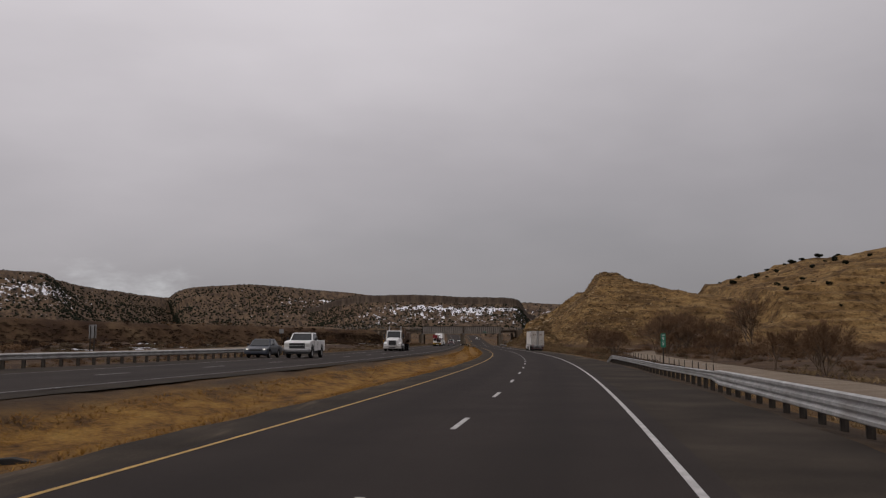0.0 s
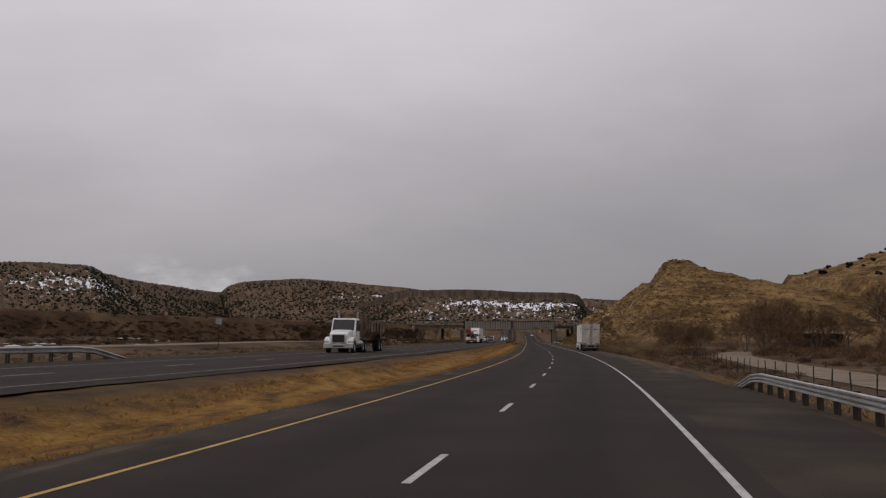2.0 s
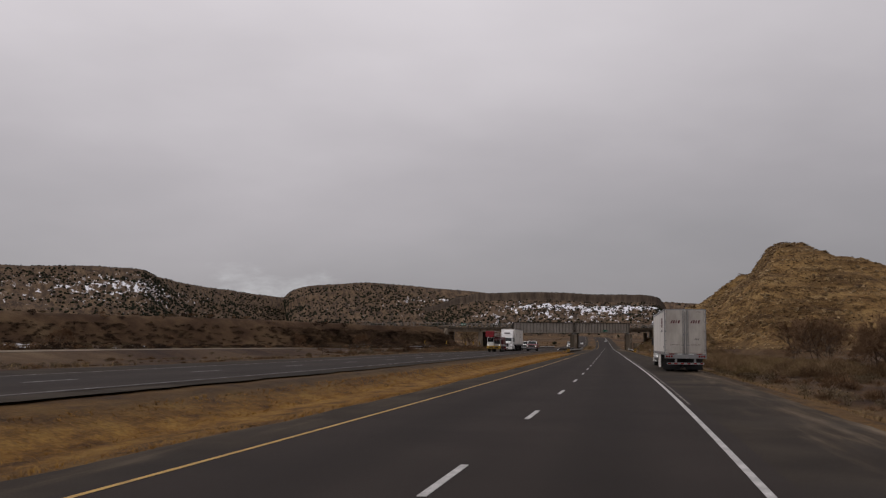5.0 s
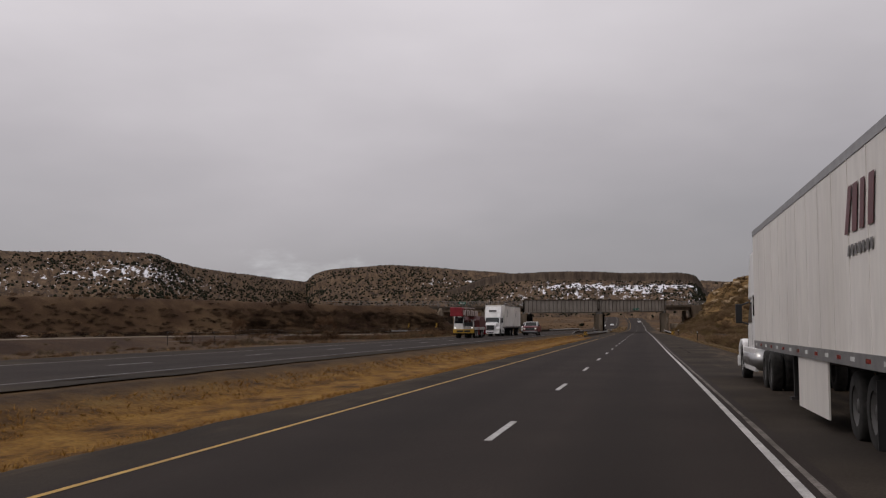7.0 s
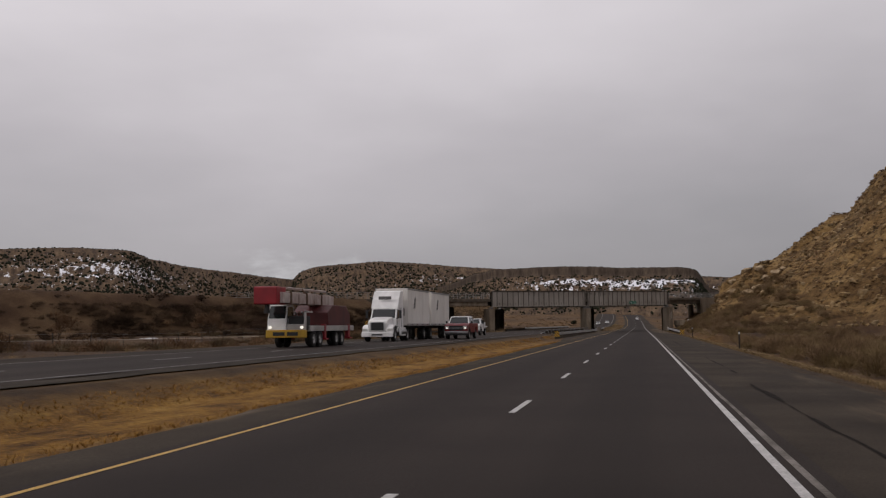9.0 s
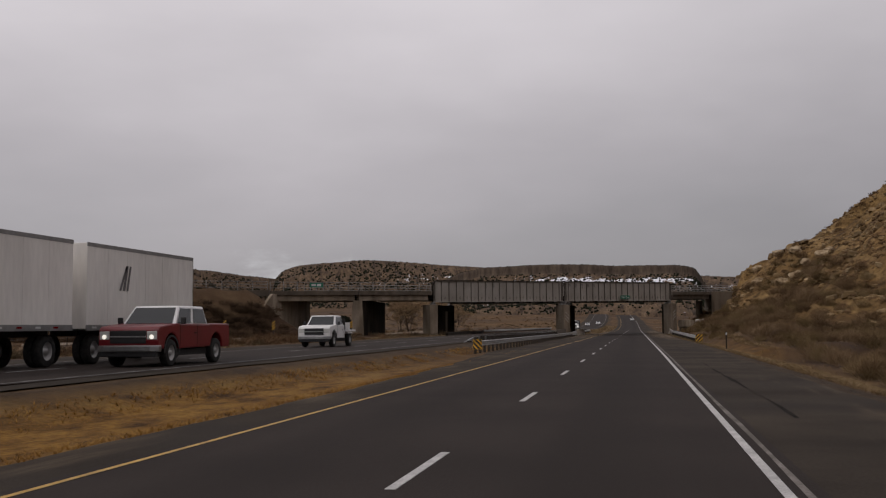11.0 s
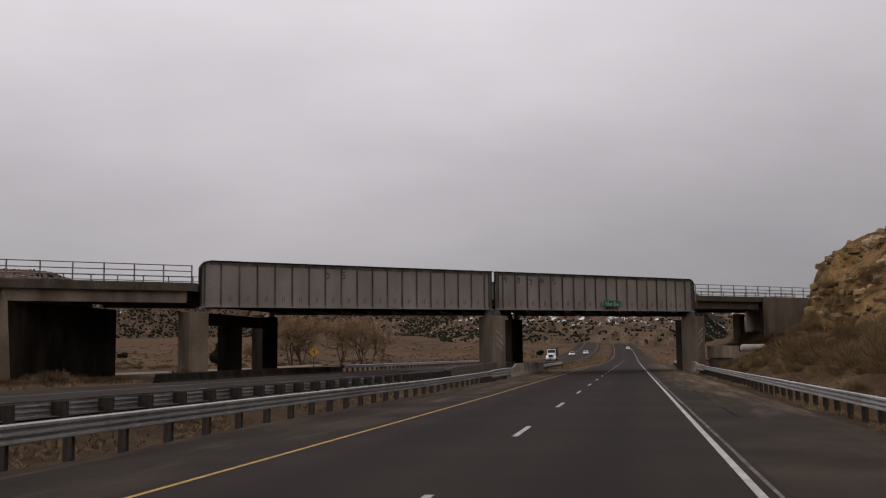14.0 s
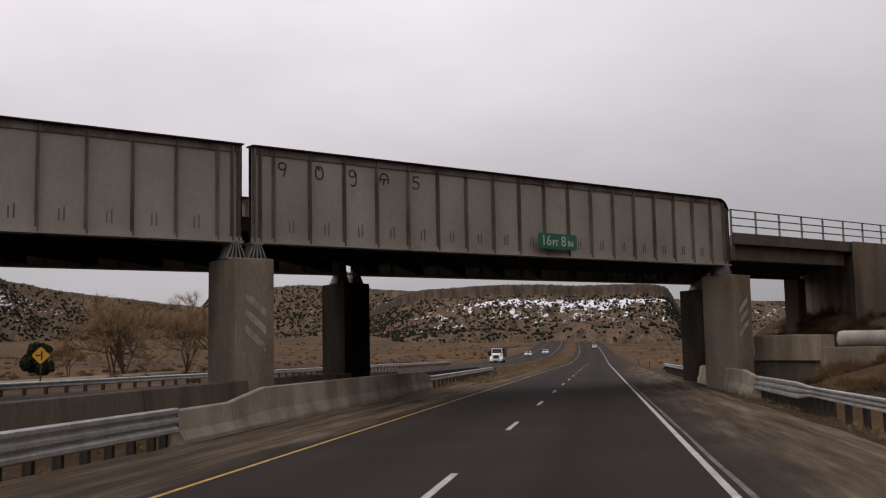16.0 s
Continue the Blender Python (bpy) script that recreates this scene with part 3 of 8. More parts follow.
grass_mask = np.maximum(grass_mask, 0.28 * ease(gy, 520, 640) * ease(fbm(gx / 40, gy / 40, 71), -0.1, 0.15))
under = (ease(-glat, -8.3, -7.4) * ease(glat, 6.4, 7.2)) + ease(gy, 372, 396) * ease(-gy, -575, -535) * ease(-glat, 3.5, 4.5) * ease(glat, -11, -9.5) * 0.6
dirt_mask = np.clip(0.9 * ease(-glat, 8.5, 9.1) * ease(glat, -10.6, -10.0) + under + 0.8 * ease(glat, 6.8, 7.2) * ease(-glat, -8.0, -7.5) + 0.7 * ease(-glat, 3.8, 4.5) * ease(glat, -5.9, -5.1) + 0.9 * ease(glat, 6.6, 7.0) * ease(-glat, -9.9, -8.9) * (1 - ease(gy, 100, 112)), 0, 1)
for name, values in (("hill", hill_mask), ("grass", grass_mask), ("dirt", dirt_mask)):
    at = ground.data.attributes.new(name, "FLOAT", "POINT")
    at.data.foreach_set("value", np.ascontiguousarray(values, dtype=np.float32).ravel())


# ---- roads ----
def ribbon(name, s0, s1, lat0, lat1, z, mat, parent=None, step=4.0, rough_edges=0.0, seed=0, rough_in=None, dust=None):
    n = max(2, int((s1 - s0) / step) + 1)
    ss = np.linspace(s0, s1, n)
    th = np.interp(ss, S_AT, S_TH)
    cx, cy, cz = np.interp(ss, S_AT, S_X), np.interp(ss, S_AT, S_Y), road_z(ss) + z
    ra, rb = (rough_edges, rough_edges) if rough_in is None else ((rough_in, rough_edges) if abs(lat1) > abs(lat0) else (rough_edges, rough_in))
    lat0_at = lat0(ss) if callable(lat0) else lat0
    lat1_at = lat1(ss) if callable(lat1) else lat1
    lat0 = -6.75 if callable(lat0) else lat0
    lat1 = float(lat1_at[0]) if callable(lat1) else lat1
    l0 = lat0_at + ra * 2 * fbm(ss / 3.0, ss * 0 + seed, seed, 3)
    l1 = lat1_at + rb * 2 * fbm(ss / 3.0, ss * 0 + seed + 5.5, seed + 3, 3)
    v = np.concatenate([np.stack([cx + l0 * np.cos(th), cy + l0 * np.sin(th), cz], -1), np.stack([cx + l1 * np.cos(th), cy + l1 * np.sin(th), cz], -1)])
    f = np.array([(i, n + i, n + i + 1, i + 1) for i in range(n - 1)])
    ob = raw(name, v, f, mat, parent)
    uv = ob.data.uv_layers.new(name="UVMap")
    flat_uv = np.concatenate([np.stack([l0, ss], -1), np.stack([l1, ss], -1)])[f.ravel()]
    uv.data.foreach_set("uv", flat_uv.astype(np.float32).ravel())
    if dust is not None:
        inner, outer = dust(ss)
        d0, d1 = (inner, outer) if abs(lat1) > abs(lat0) else (outer, inner)
        at = ob.data.attributes.new("dust", "FLOAT", "POINT")
        at.data.foreach_set("value", np.concatenate([d0, d1]).astype(np.float32))
    return ob


def dust_right(s):
    k = ease(s, 415, 470) * (1 - ease(s, 560, 640))
    j = ease(s, 95, 120) * (1 - ease(s, 250, 300))
    return -0.05 + 0.22 * k - 0.12 * (s < 110), 0.20 + 0.50 * k + 0.22 * j - 0.22 * (s < 105)


def dust_left(s):
    k = ease(s, 430, 500) * (1 - ease(s, 560, 640))
    return 0.02 + 0.22 * k, 0.26 + 0.45 * k


LANE_L, LANE_R = -3.58, 3.67


def edge_left(s):
    """The inner edge line comes in a little where the median rail begins."""
    return LANE_L + np.interp(s, [395, 425, 448, 474], [0.0, 0.10, 0.15, 0.0])


def edge_right(s):
    """The outer edge line: the lane widens a little before the bridge."""
    return LANE_R + np.interp(s, [0, 60, 200, 270, 330, 375, 420, 475, 540], [0.08, 0.08, 0.10, 0.06, 0.13, 0.19, 0.15, 0.10, 0.05])


road = tagged(ribbon("road", -140, 1060, LANE_L - 0.25, LANE_R + 0.5, 0.0, M_ASPHALT), "dark grey two-lane asphalt carriageway of a divided highway", "road", kind="structure")
tagged(ribbon("road_shoulder", -140, 1060, LANE_R + 0.5, 7.25, -0.006, M_SHOULDER, rough_edges=0.22, step=1.0, seed=2, rough_in=0.0, dust=dust_right), "worn grey-brown paved shoulder beside the road", "shoulder", kind="structure")
tagged(ribbon("road_shoulder", -140, 1060, -5.0, LANE_L - 0.25, -0.006, M_SHOULDER, rough_edges=0.22, step=1.0, seed=8, rough_in=0.0, dust=dust_left), "narrow paved inner shoulder with a crumbling edge", "shoulder", kind="structure")
part_line = ribbon("edge_line", -140, 1060, lambda s: edge_left(s) - 0.048, lambda s: edge_left(s) + 0.045, 0.006, M_YELLOW, road)
part_line = ribbon("edge_line", -140, 1060, lambda s: edge_right(s) - 0.06, lambda s: edge_right(s) + 0.055, 0.006, M_WHITE_PAINT, road)
part_line = ribbon("joint", 175, 520, lambda s: edge_right(s) + 0.165, lambda s: edge_right(s) + 0.245, 0.005, M_JOINT, road, step=1.5, rough_edges=0.03, seed=4)
for k, (s0, s1, a) in enumerate(((263, 287, 5.02), (293, 309, 5.18), (318, 322, 5.35), (335, 362, 5.10), (380, 396, 5.25), (431, 452, 5.05))):
    crack = ribbon("crack_seal", s0, s1, a, a + 0.045, 0.003, M_SEAL, road, step=0.45, rough_edges=0.12, seed=14 + k)
    crack.data.materials[0] = M_SEAL
dash_bm = B((-0.056, 0, 0, 0.056, 3.05, 0.008))
dash0 = part("lane_dash", dash_bm, M_WHITE_PAINT, road)
for k in range(-3, 84):
    ob = dash0 if k == -3 else new("lane_dash", dash0.data)
    ob.parent = road
    ob.matrix_world = rd_pose(21.6 + 12.192 * k, 0, 0.001)

tagged(ribbon("road_shoulder", 352, 530, lambda s: -5.1 - 1.65 * ease(s, 352, 388), -4.5, -0.012, M_SHOULDER, rough_edges=0.3, step=1.0, seed=31, dust=dust_left), "widened inner shoulder along the median guardrail", "shoulder", kind="structure")
OPP_L, OPP_R, OPP_M = -18.5, -11.4, -14.95
road2 = tagged(ribbon("road_opposite", -140, 1060, OPP_L - 0.3, OPP_R + 0.3, OPP_Z, M_ASPHALT_OLD), "older grey asphalt carriageway for oncoming traffic", "road", kind="structure")
tagged(ribbon("road_shoulder", -140, 1060, OPP_R + 0.3, -9.9, OPP_Z - 0.006, M_SHOULDER, rough_edges=0.3, step=1.0, seed=21), "dark crumbling inner shoulder of the oncoming carriageway", "shoulder", kind="structure")
tagged(ribbon("road_shoulder", -140, 1060, -22.0, OPP_L - 0.3, OPP_Z - 0.006, M_SHOULDER, rough_edges=0.3, step=1.0, seed=25), "paved outer shoulder of the oncoming carriageway", "shoulder", kind="structure")
part_line = ribbon("edge_line", -140, 1060, OPP_R - 0.06, OPP_R + 0.06, OPP_Z + 0.006, M_WHITE_DULL, road2)
part_line = ribbon("edge_line", -140, 1060, OPP_L - 0.06, OPP_L + 0.06, OPP_Z + 0.006, M_WHITE_DULL, road2)
for k in range(-3, 84):
    if k == -3:
        dash1 = part("lane_dash", B((-0.06, 0, 0, 0.06, 3.05, 0.008)), M_WHITE_DULL, road2)
    ob = dash1 if k == -3 else new("lane_dash", dash1.data)
    ob.parent = road2
    ob.matrix_world = rd_pose(26 + 12.192 * k, OPP_M, OPP_Z + 0.001)


def lane(name, mid, y0, y1, half, z, label):
    ys = np.arange(y0, y1, 3.0)
    m = mid(ys)
    e0, e1 = half + 0.7 * fbm(ys / 4, ys * 0, 81), half + 0.7 * fbm(ys / 4, ys * 0 + 9, 83)
    v = np.concatenate([np.stack([m - e0, ys, ys * 0 + z(ys)], -1), np.stack([m + e1, ys, ys * 0 + z(ys)], -1)])
    n = len(ys)
    f = np.array([(i, n + i, n + i + 1, i + 1) for i in range(n - 1)])
    tagged(raw(name, v, f, M_GRAVEL), label, "track", kind="structure")


lane("gravel_road", lane_right, -60, 300, 2.9, lambda y: -0.61, "pale gravel lane running beside the highway fence")
lane("dirt_road", lane_left, -60, 600, 3.0, lane_left_z, "pale dirt lane on the flat beyond the oncoming carriageway")


# ---- the far mesas ----
def mesa_material():
    m = bpy.data.materials.new("snow_patched_mesa")
    m.use_nodes = True
    n, l = m.node_tree.nodes, m.node_tree.links
    bsdf = n["Principled BSDF"]
    bsdf.inputs["Roughness"].default_value = 0.97
    bsdf.inputs["Specular IOR Level"].default_value = 0.1
    tc = n.new("ShaderNodeTexCoord")

    def tex(scale, detail=6.0, squash=(1, 1, 1), rough=0.6):
        mp = n.new("ShaderNodeMapping")
        mp.inputs["Scale"].default_value = squash
        l.new(tc.outputs["UV"], mp.inputs["Vector"])
        t = n.new("ShaderNodeTexNoise")
        t.inputs["Scale"].default_value, t.inputs["Detail"].default_value, t.inputs["Roughness"].default_value = scale, detail, rough
        l.new(mp.outputs[0], t.inputs["Vector"])
        return t.outputs[0]

    def ramp_of(src, pairs):
        r = n.new("ShaderNodeValToRGB")
        while len(r.color_ramp.elements) < len(pairs):
            r.color_ramp.elements.new(0.5)
        for el, (at, c) in zip(r.color_ramp.elements, pairs):
            el.position, el.color = at, (*c, 1)
        l.new(src, r.inputs[0])
        return r.outputs[0]

    soil = ramp_of(tex(0.10, 9.0, (1, 1, 1), 0.85), [(0.40, (0.022, 0.016, 0.011)), (0.47, (0.066, 0.042, 0.026)), (0.54, (0.116, 0.076, 0.045)), (0.64, (0.185, 0.130, 0.082))])
    rock = ramp_of(tex(0.11, 8.0, (1, 2.2, 1), 0.75), [(0.35, (0.030, 0.023, 0.018)), (0.5, (0.070, 0.052, 0.039)), (0.65, (0.115, 0.086, 0.064))])
    a = n.new("ShaderNodeAttribute")
    a.attribute_name = "cliff"
    mx = n.new("ShaderNodeMixRGB")
    l.new(a.outputs["Fac"], mx.inputs[0])
    l.new(soil, mx.inputs[1])
    l.new(rock, mx.inputs[2])
    # old snow lying in the broken ground where the slope is shaded all winter
    s = n.new("ShaderNodeAttribute")
    s.attribute_name = "snow"
    add = n.new("ShaderNodeMath")
    add.operation = "ADD"
    l.new(tex(0.15, 5.0, (0.8, 1.25, 1), 0.74), add.inputs[0])
    l.new(s.outputs["Fac"], add.inputs[1])
    th = n.new("ShaderNodeMapRange")
    th.inputs[1].default_value, th.inputs[2].default_value = 0.645, 0.675
    l.new(add.outputs[0], th.inputs[0])
    mx2 = n.new("ShaderNodeMixRGB")
    l.new(th.outputs[0], mx2.inputs[0])
    l.new(mx.outputs[0], mx2.inputs[1])
    mx2.inputs[2].default_value = (0.74, 0.75, 0.80, 1)
    l.new(mx2.outputs[0], bsdf.inputs["Base Color"])
    return m


M_MESA = mesa_material()
MESA_SPOTS = []        # places for the junipers on the slopes: x, y, z, how far down


def mesa(name, rim, base_z, run, seed, snow_of, label, trees, cliff=0.03):
    """A flat-topped ridge with a rim cliff and a broken slope running out towards the valley. rim: a few corners x, y, z."""
    rim = np.array(rim, float)
    seglen = np.concatenate([[0], np.cumsum(np.hypot(*np.diff(rim[:, :2], axis=0).T))])
    nu = int(seglen[-1] / 5.5)
    u = np.linspace(0, seglen[-1], nu)
    x, y, z = (np.interp(u, seglen, rim[:, k]) for k in range(3))
    k = 5
    ker = np.hanning(2 * k + 1) / np.hanning(2 * k + 1).sum()

    def soften(a):
        return np.convolve(np.pad(a, k, "edge"), ker, "valid")
    x, y, z = soften(x), soften(y), soften(z)
    ox, oy = 0 - x, 250 - y
    ln = np.hypot(ox, oy)
    ox, oy = ox / ln, oy / ln
    down = np.concatenate([[-0.8, -0.35, -0.12, -0.03], np.linspace(0, 0.02, 4), np.linspace(0.035, 1.12, 56)])
    U, V = np.meshgrid(u, down, indexing="ij")
    wig = 26 * fbm(U / 60, V * 2.2 + 7, seed, 4) * (0.3 + np.clip(V, 0, 1)) + 14 * fbm(U / 25, V * 3, seed + 9, 3)
    R = V * run + wig * 1.3
    X, Y = x[:, None] + ox[:, None] * R, y[:, None] + oy[:, None] * R
    drop = np.where(V < 0, -0.004, np.where(V < 0.02, cliff * V / 0.02, cliff + (1 - cliff) * (1 - (1 - np.clip((V - 0.02) / 1.0, 0, 1)) ** 1.35)))
    top = z[:, None] + 2.2 * fbm(U / 45, V * 0 + 3, seed + 4, 4)
    Z = top + (base_z - top) * drop + 9 * fbm(X / 55, Y / 55, seed + 13, 4) * ease(V, 0.05, 0.3)
    Z = np.where(V > 1.0, Z - 12 * (V - 1.0) / 0.12, Z)
    i = np.arange(U.size).reshape(U.shape)
    f = np.stack([i[:-1, :-1], i[1:, :-1], i[1:, 1:], i[:-1, 1:]], -1).reshape(-1, 4)
    ob = raw(name, np.stack([X, Y, Z], -1).reshape(-1, 3), f, M_MESA, smooth=True)
    for key, val in (("cliff", min(1.0, cliff * 8) * ease(0.05 - V, 0, 0.03) * ease(V, -0.04, -0.005) + 0 * U), ("snow", snow_of(U / seglen[-1], np.clip(V, 0, 1)) - 1.0 * (V < 0.035))):
        at = ob.data.attributes.new(key, "FLOAT", "POINT")
        at.data.foreach_set("value", np.ascontiguousarray(val, dtype=np.float32).ravel())
    # UV: metres along the rim and metres of fall, so that marks on the slope keep their shape
    uv = ob.data.uv_layers.new(name="UVMap")
    fall = np.stack([U + seed * 37.0, V * (top.mean() - base_z) * 1.15], -1).reshape(-1, 2)
    uv.data.foreach_set("uv", fall[f.ravel()].astype(np.float32).ravel())
    MESA_SPOTS.append((X, Y, Z, trees, 0.72 if cliff > 0.1 else 1.0))
    return tagged(ob, label, "mesa", kind="structure")


mesa("mesa", [(-1250, 1040, 100), (-980, 1150, 95), (-760, 1230, 89), (-664, 1262, 87.5), (-585, 1275, 87), (-542, 1306, 86), (-562, 1400, 83), (-571, 1520, 80), (-565, 1700, 79), (-566, 1900, 80), (-535, 2060, 83), (-470, 2230, 86)],
     13, 400, 3, lambda u, v: 0.150 * np.exp(-((v - 0.26) / 0.17) ** 2) * np.exp(-((u - 0.46) / 0.11) ** 2) + 0.075 * np.exp(-((v - 0.5) / 0.22) ** 2) * np.exp(-((u - 0.45) / 0.2) ** 2) - 0.03,
     "flat-topped mesa with dark junipers and patches of old snow", 20000)
mesa("mesa", [(-640, 2150, 70), (-560, 1930, 66), (-520, 1790, 73), (-499, 1762, 84), (-477, 1752, 89.5), (-430, 1745, 94), (-385, 1750, 96), (-317, 1755, 93), (-200, 1765, 83), (-103, 1790, 72), (40, 1860, 62)],
     20, 430, 31, lambda u, v: 0.110 * np.exp(-((v - 0.32) / 0.15) ** 2) * ease(u, 0.50, 0.66) + 0.06 * np.exp(-((v - 0.6) / 0.25) ** 2) * ease(u, 0.3, 0.6) - 0.045,
     "round-backed tan mesa dotted with junipers", 14000)
mesa("mesa", [(-300, 1640, 44), (-215, 1490, 53), (-180, 1420, 59), (-148, 1375, 61.5), (-73, 1342, 61), (-4, 1327, 58.5), (56, 1321, 56), (63, 1352, 50), (75, 1420, 40), (95, 1500, 36)],
     10, 330, 57, lambda u, v: 0.185 * np.exp(-((v - 0.20) / 0.10) ** 2) * ease(u, 0.40, 0.56) + 0.115 * np.exp(-((v - 0.45) / 0.22) ** 2) * ease(u, 0.25, 0.5) - 0.02,
     "long mesa with a rocky rim, junipers and snow patches", 12000, 0.17)
mesa("mesa", [(-40, 1990, 70), (90, 1915, 74), (150, 1900, 71), (230, 1910, 68), (420, 1960, 72), (800, 2000, 80)],
     20, 420, 71, lambda u, v: 0.11 * np.exp(-((v - 0.35) / 0.2) ** 2) - 0.03, "low far mesa with a flat juniper rim", 3000)


# ---- the railway bridge: local x along the track, y away from the oncoming view ----
BR = pose(RAIL_A[0], RAIL_A[1], 0, 0, 0, math.degrees(math.atan2(RAIL_E[1], RAIL_E[0])))
GRADE = 0.0135                 # the track climbs to the east
SKEW = Vector((11.06, 9.83, 0))  # along the road, from the near girder to the far one


def graded(bm, z_of=None):
    for v in bm.verts:
        v.co.z += GRADE * v.co.x
    return bm


bridge = thing("railway_bridge", BR, "grey riveted steel plate-girder railway bridge on concrete piers over the highway", "bridge")


def girder(a, b, round_a, round_b, shift, name="girder"):
    """One plate girder from a to b, 3.15 m deep, with flanges, stiffeners and gusset marks."""
    z0, z1, r = 5.35, 8.68, 0.80
    out = [(a, z0), (b, z0)]
    arc = [radians(k * 15) for k in range(7)]
    out += [(b - r + r * math.cos(t), z1 - r + r * math.sin(t)) for t in arc] if round_b else [(b, z1)]
    out += [(a + r - r * math.sin(t), z1 - r + r * math.cos(t)) for t in arc] if round_a else [(a, z1)]
    bm = prism(bmesh.new(), out, "y", 0.14, 0.20)
    web = part(name, graded(bm), M_GIRDER, bridge, "faded grey steel plate girder with rust streaks")
    web.location = shift
    # flanges follow the outline
    bm = bmesh.new()
    path = [(b, z0 + 0.04)] + out[2:] + [(a, z0 + 0.04)]
    for (xa, za), (xb, zb) in zip(path, path[1:]):
        d = Vector((xb - xa, 0, zb - za))
        if d.length < 1e-4:
            continue
        wide = 0.24 if abs(d.z) < abs(d.x) * 3 else 0.16 if (round_a and xa < a + 1) or (round_b and xa > b - 1) else 0.05
        m = Matrix.Translation(((xa + xb) / 2, 0.17, (za + zb) / 2)) @ d.to_track_quat("X", "Z").to_matrix().to_4x4() @ Matrix.Diagonal((d.length + 0.02, wide * 2, 0.05, 1))
        bmesh.ops.create_cube(bm, size=1.0, matrix=m)
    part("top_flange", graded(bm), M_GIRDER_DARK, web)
    bm = B((a, -0.09, z0 - 0.03, b, 0.43, z0 + 0.02), (a, 0.07, z0 + 0.02, b, 0.14, z0 + 0.17))
    part("bottom_flange", graded(bm), M_GIRDER, web)
    part("flange_angle", graded(B((a + (0.8 if round_a else 0.03), 0.085, z1 - 0.27, b - (0.8 if round_b else 0.03), 0.142, z1 - 0.03))), M_STIFF, web, "grimy flange angle under the top flange")
    pitch = 1.476
    xs = [b - 0.90 - pitch * i for i in range(18)][::-1] if round_a else [a + 0.89 + pitch * i for i in range(18)]
    ends = [a + 0.12, a + 0.36, b - 0.36, b - 0.12]
    for x in xs + ends:
        top = z1 - 0.06 - (0.35 if (round_a and x < a + 0.3) or (round_b and x > b - 0.3) else 0.0)
        bm = B((x - 0.06, 0.115, z0 + 0.03, x + 0.06, 0.142, top), (x - 0.010, -0.02, z0 + 0.03, x + 0.012, 0.12, top))
        part("stiffener", graded(bm), M_STIFF, web, "grimy vertical stiffener with its shadow line in the colour")
    for x0, x1 in zip(xs, xs[1:]):
        mid = (x0 + x1) / 2
        for dx in (-0.10, 0.06):
            part("gusset_bar", graded(B((mid + dx, 0.118, z0 + 0.40, mid + dx + 0.042, 0.143, z0 + 0.40 + (0.44 if dx > 0 else 0.36)))), M_STIFF, web)
    return web


for shift in (Vector((0, 0, 0)), SKEW):
    girder(0.0, 27.64, True, False, shift)
    girder(28.00, 55.4, False, True, shift)
# floor system between the girders: slab and cross beams, their shade in the colour
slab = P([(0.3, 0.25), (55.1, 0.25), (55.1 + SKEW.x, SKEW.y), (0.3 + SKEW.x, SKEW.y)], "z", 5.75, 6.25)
part("floor", graded(slab), M_GIRDER_DARK, bridge, "steel floor with cross beams, coloured dark for shade")
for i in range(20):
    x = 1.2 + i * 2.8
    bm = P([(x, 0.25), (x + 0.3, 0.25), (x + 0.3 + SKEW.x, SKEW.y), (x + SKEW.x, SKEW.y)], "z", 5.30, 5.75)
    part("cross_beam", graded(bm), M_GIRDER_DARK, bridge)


def bearing(x, y, z, h, mat=M_RAILPIPE):
    """A cast steel shoe: a sole plate, a ribbed fan narrowing upwards, a top plate, in one piece."""
    bm = B((x - 0.40, y - 0.32, z, x + 0.40, y + 0.32, z + 0.05), (x - 0.24, y - 0.30, z + h - 0.05, x + 0.24, y + 0.30, z + h + 0.02), bevel=0.008)
    for k in range(5):          # ribs of the casting, leaning in from the sole plate to the pin
        lo, hi = x - 0.34 + 0.17 * k, x - 0.13 + 0.065 * k
        prism(bm, [(lo - 0.028, z + 0.05), (lo + 0.028, z + 0.05), (hi + 0.022, z + h - 0.05), (hi - 0.022, z + h - 0.05)], "y", y - 0.29, y + 0.29)
    part("bearing", bm, mat, bridge, "fan-shaped ribbed steel bearing")


def pier(x, y, top, w=1.45, d=1.9, stripes=True, mat=M_CONCRETE, flare=0.0, lean=1):
    bm = P([(x - w / 2 - flare, -0.9), (x + w / 2 + flare, -0.9), (x + w / 2, top), (x - w / 2, top)], "y", y - d / 2, y + d / 2, 0.05)
    ob = part("pier", bm, mat, bridge, "weathered concrete pier")
    if stripes:
        for k in range(3):
            z = top - 3.1 + 0.56 * k
            bm = bmesh.new()
            prism(bm, [(x - 0.36 * lean, z + 0.62), (x - 0.36 * lean, z + 0.90), (x + 0.40 * lean, z + 0.28), (x + 0.40 * lean, z)], "y", y - d / 2 - 0.012, y - d / 2 + 0.03)
            part("hazard_stripe", bm, M_STRIPE, ob, "faded white hazard stripe")
    return ob


M_STRIPE = material("faded_white_stripe", [(0.27, 0.235, 0.19), (0.42, 0.38, 0.33)], scale=3, rough=0.9, blotch=(2.2, (0.20, 0.16, 0.12), 0.9))
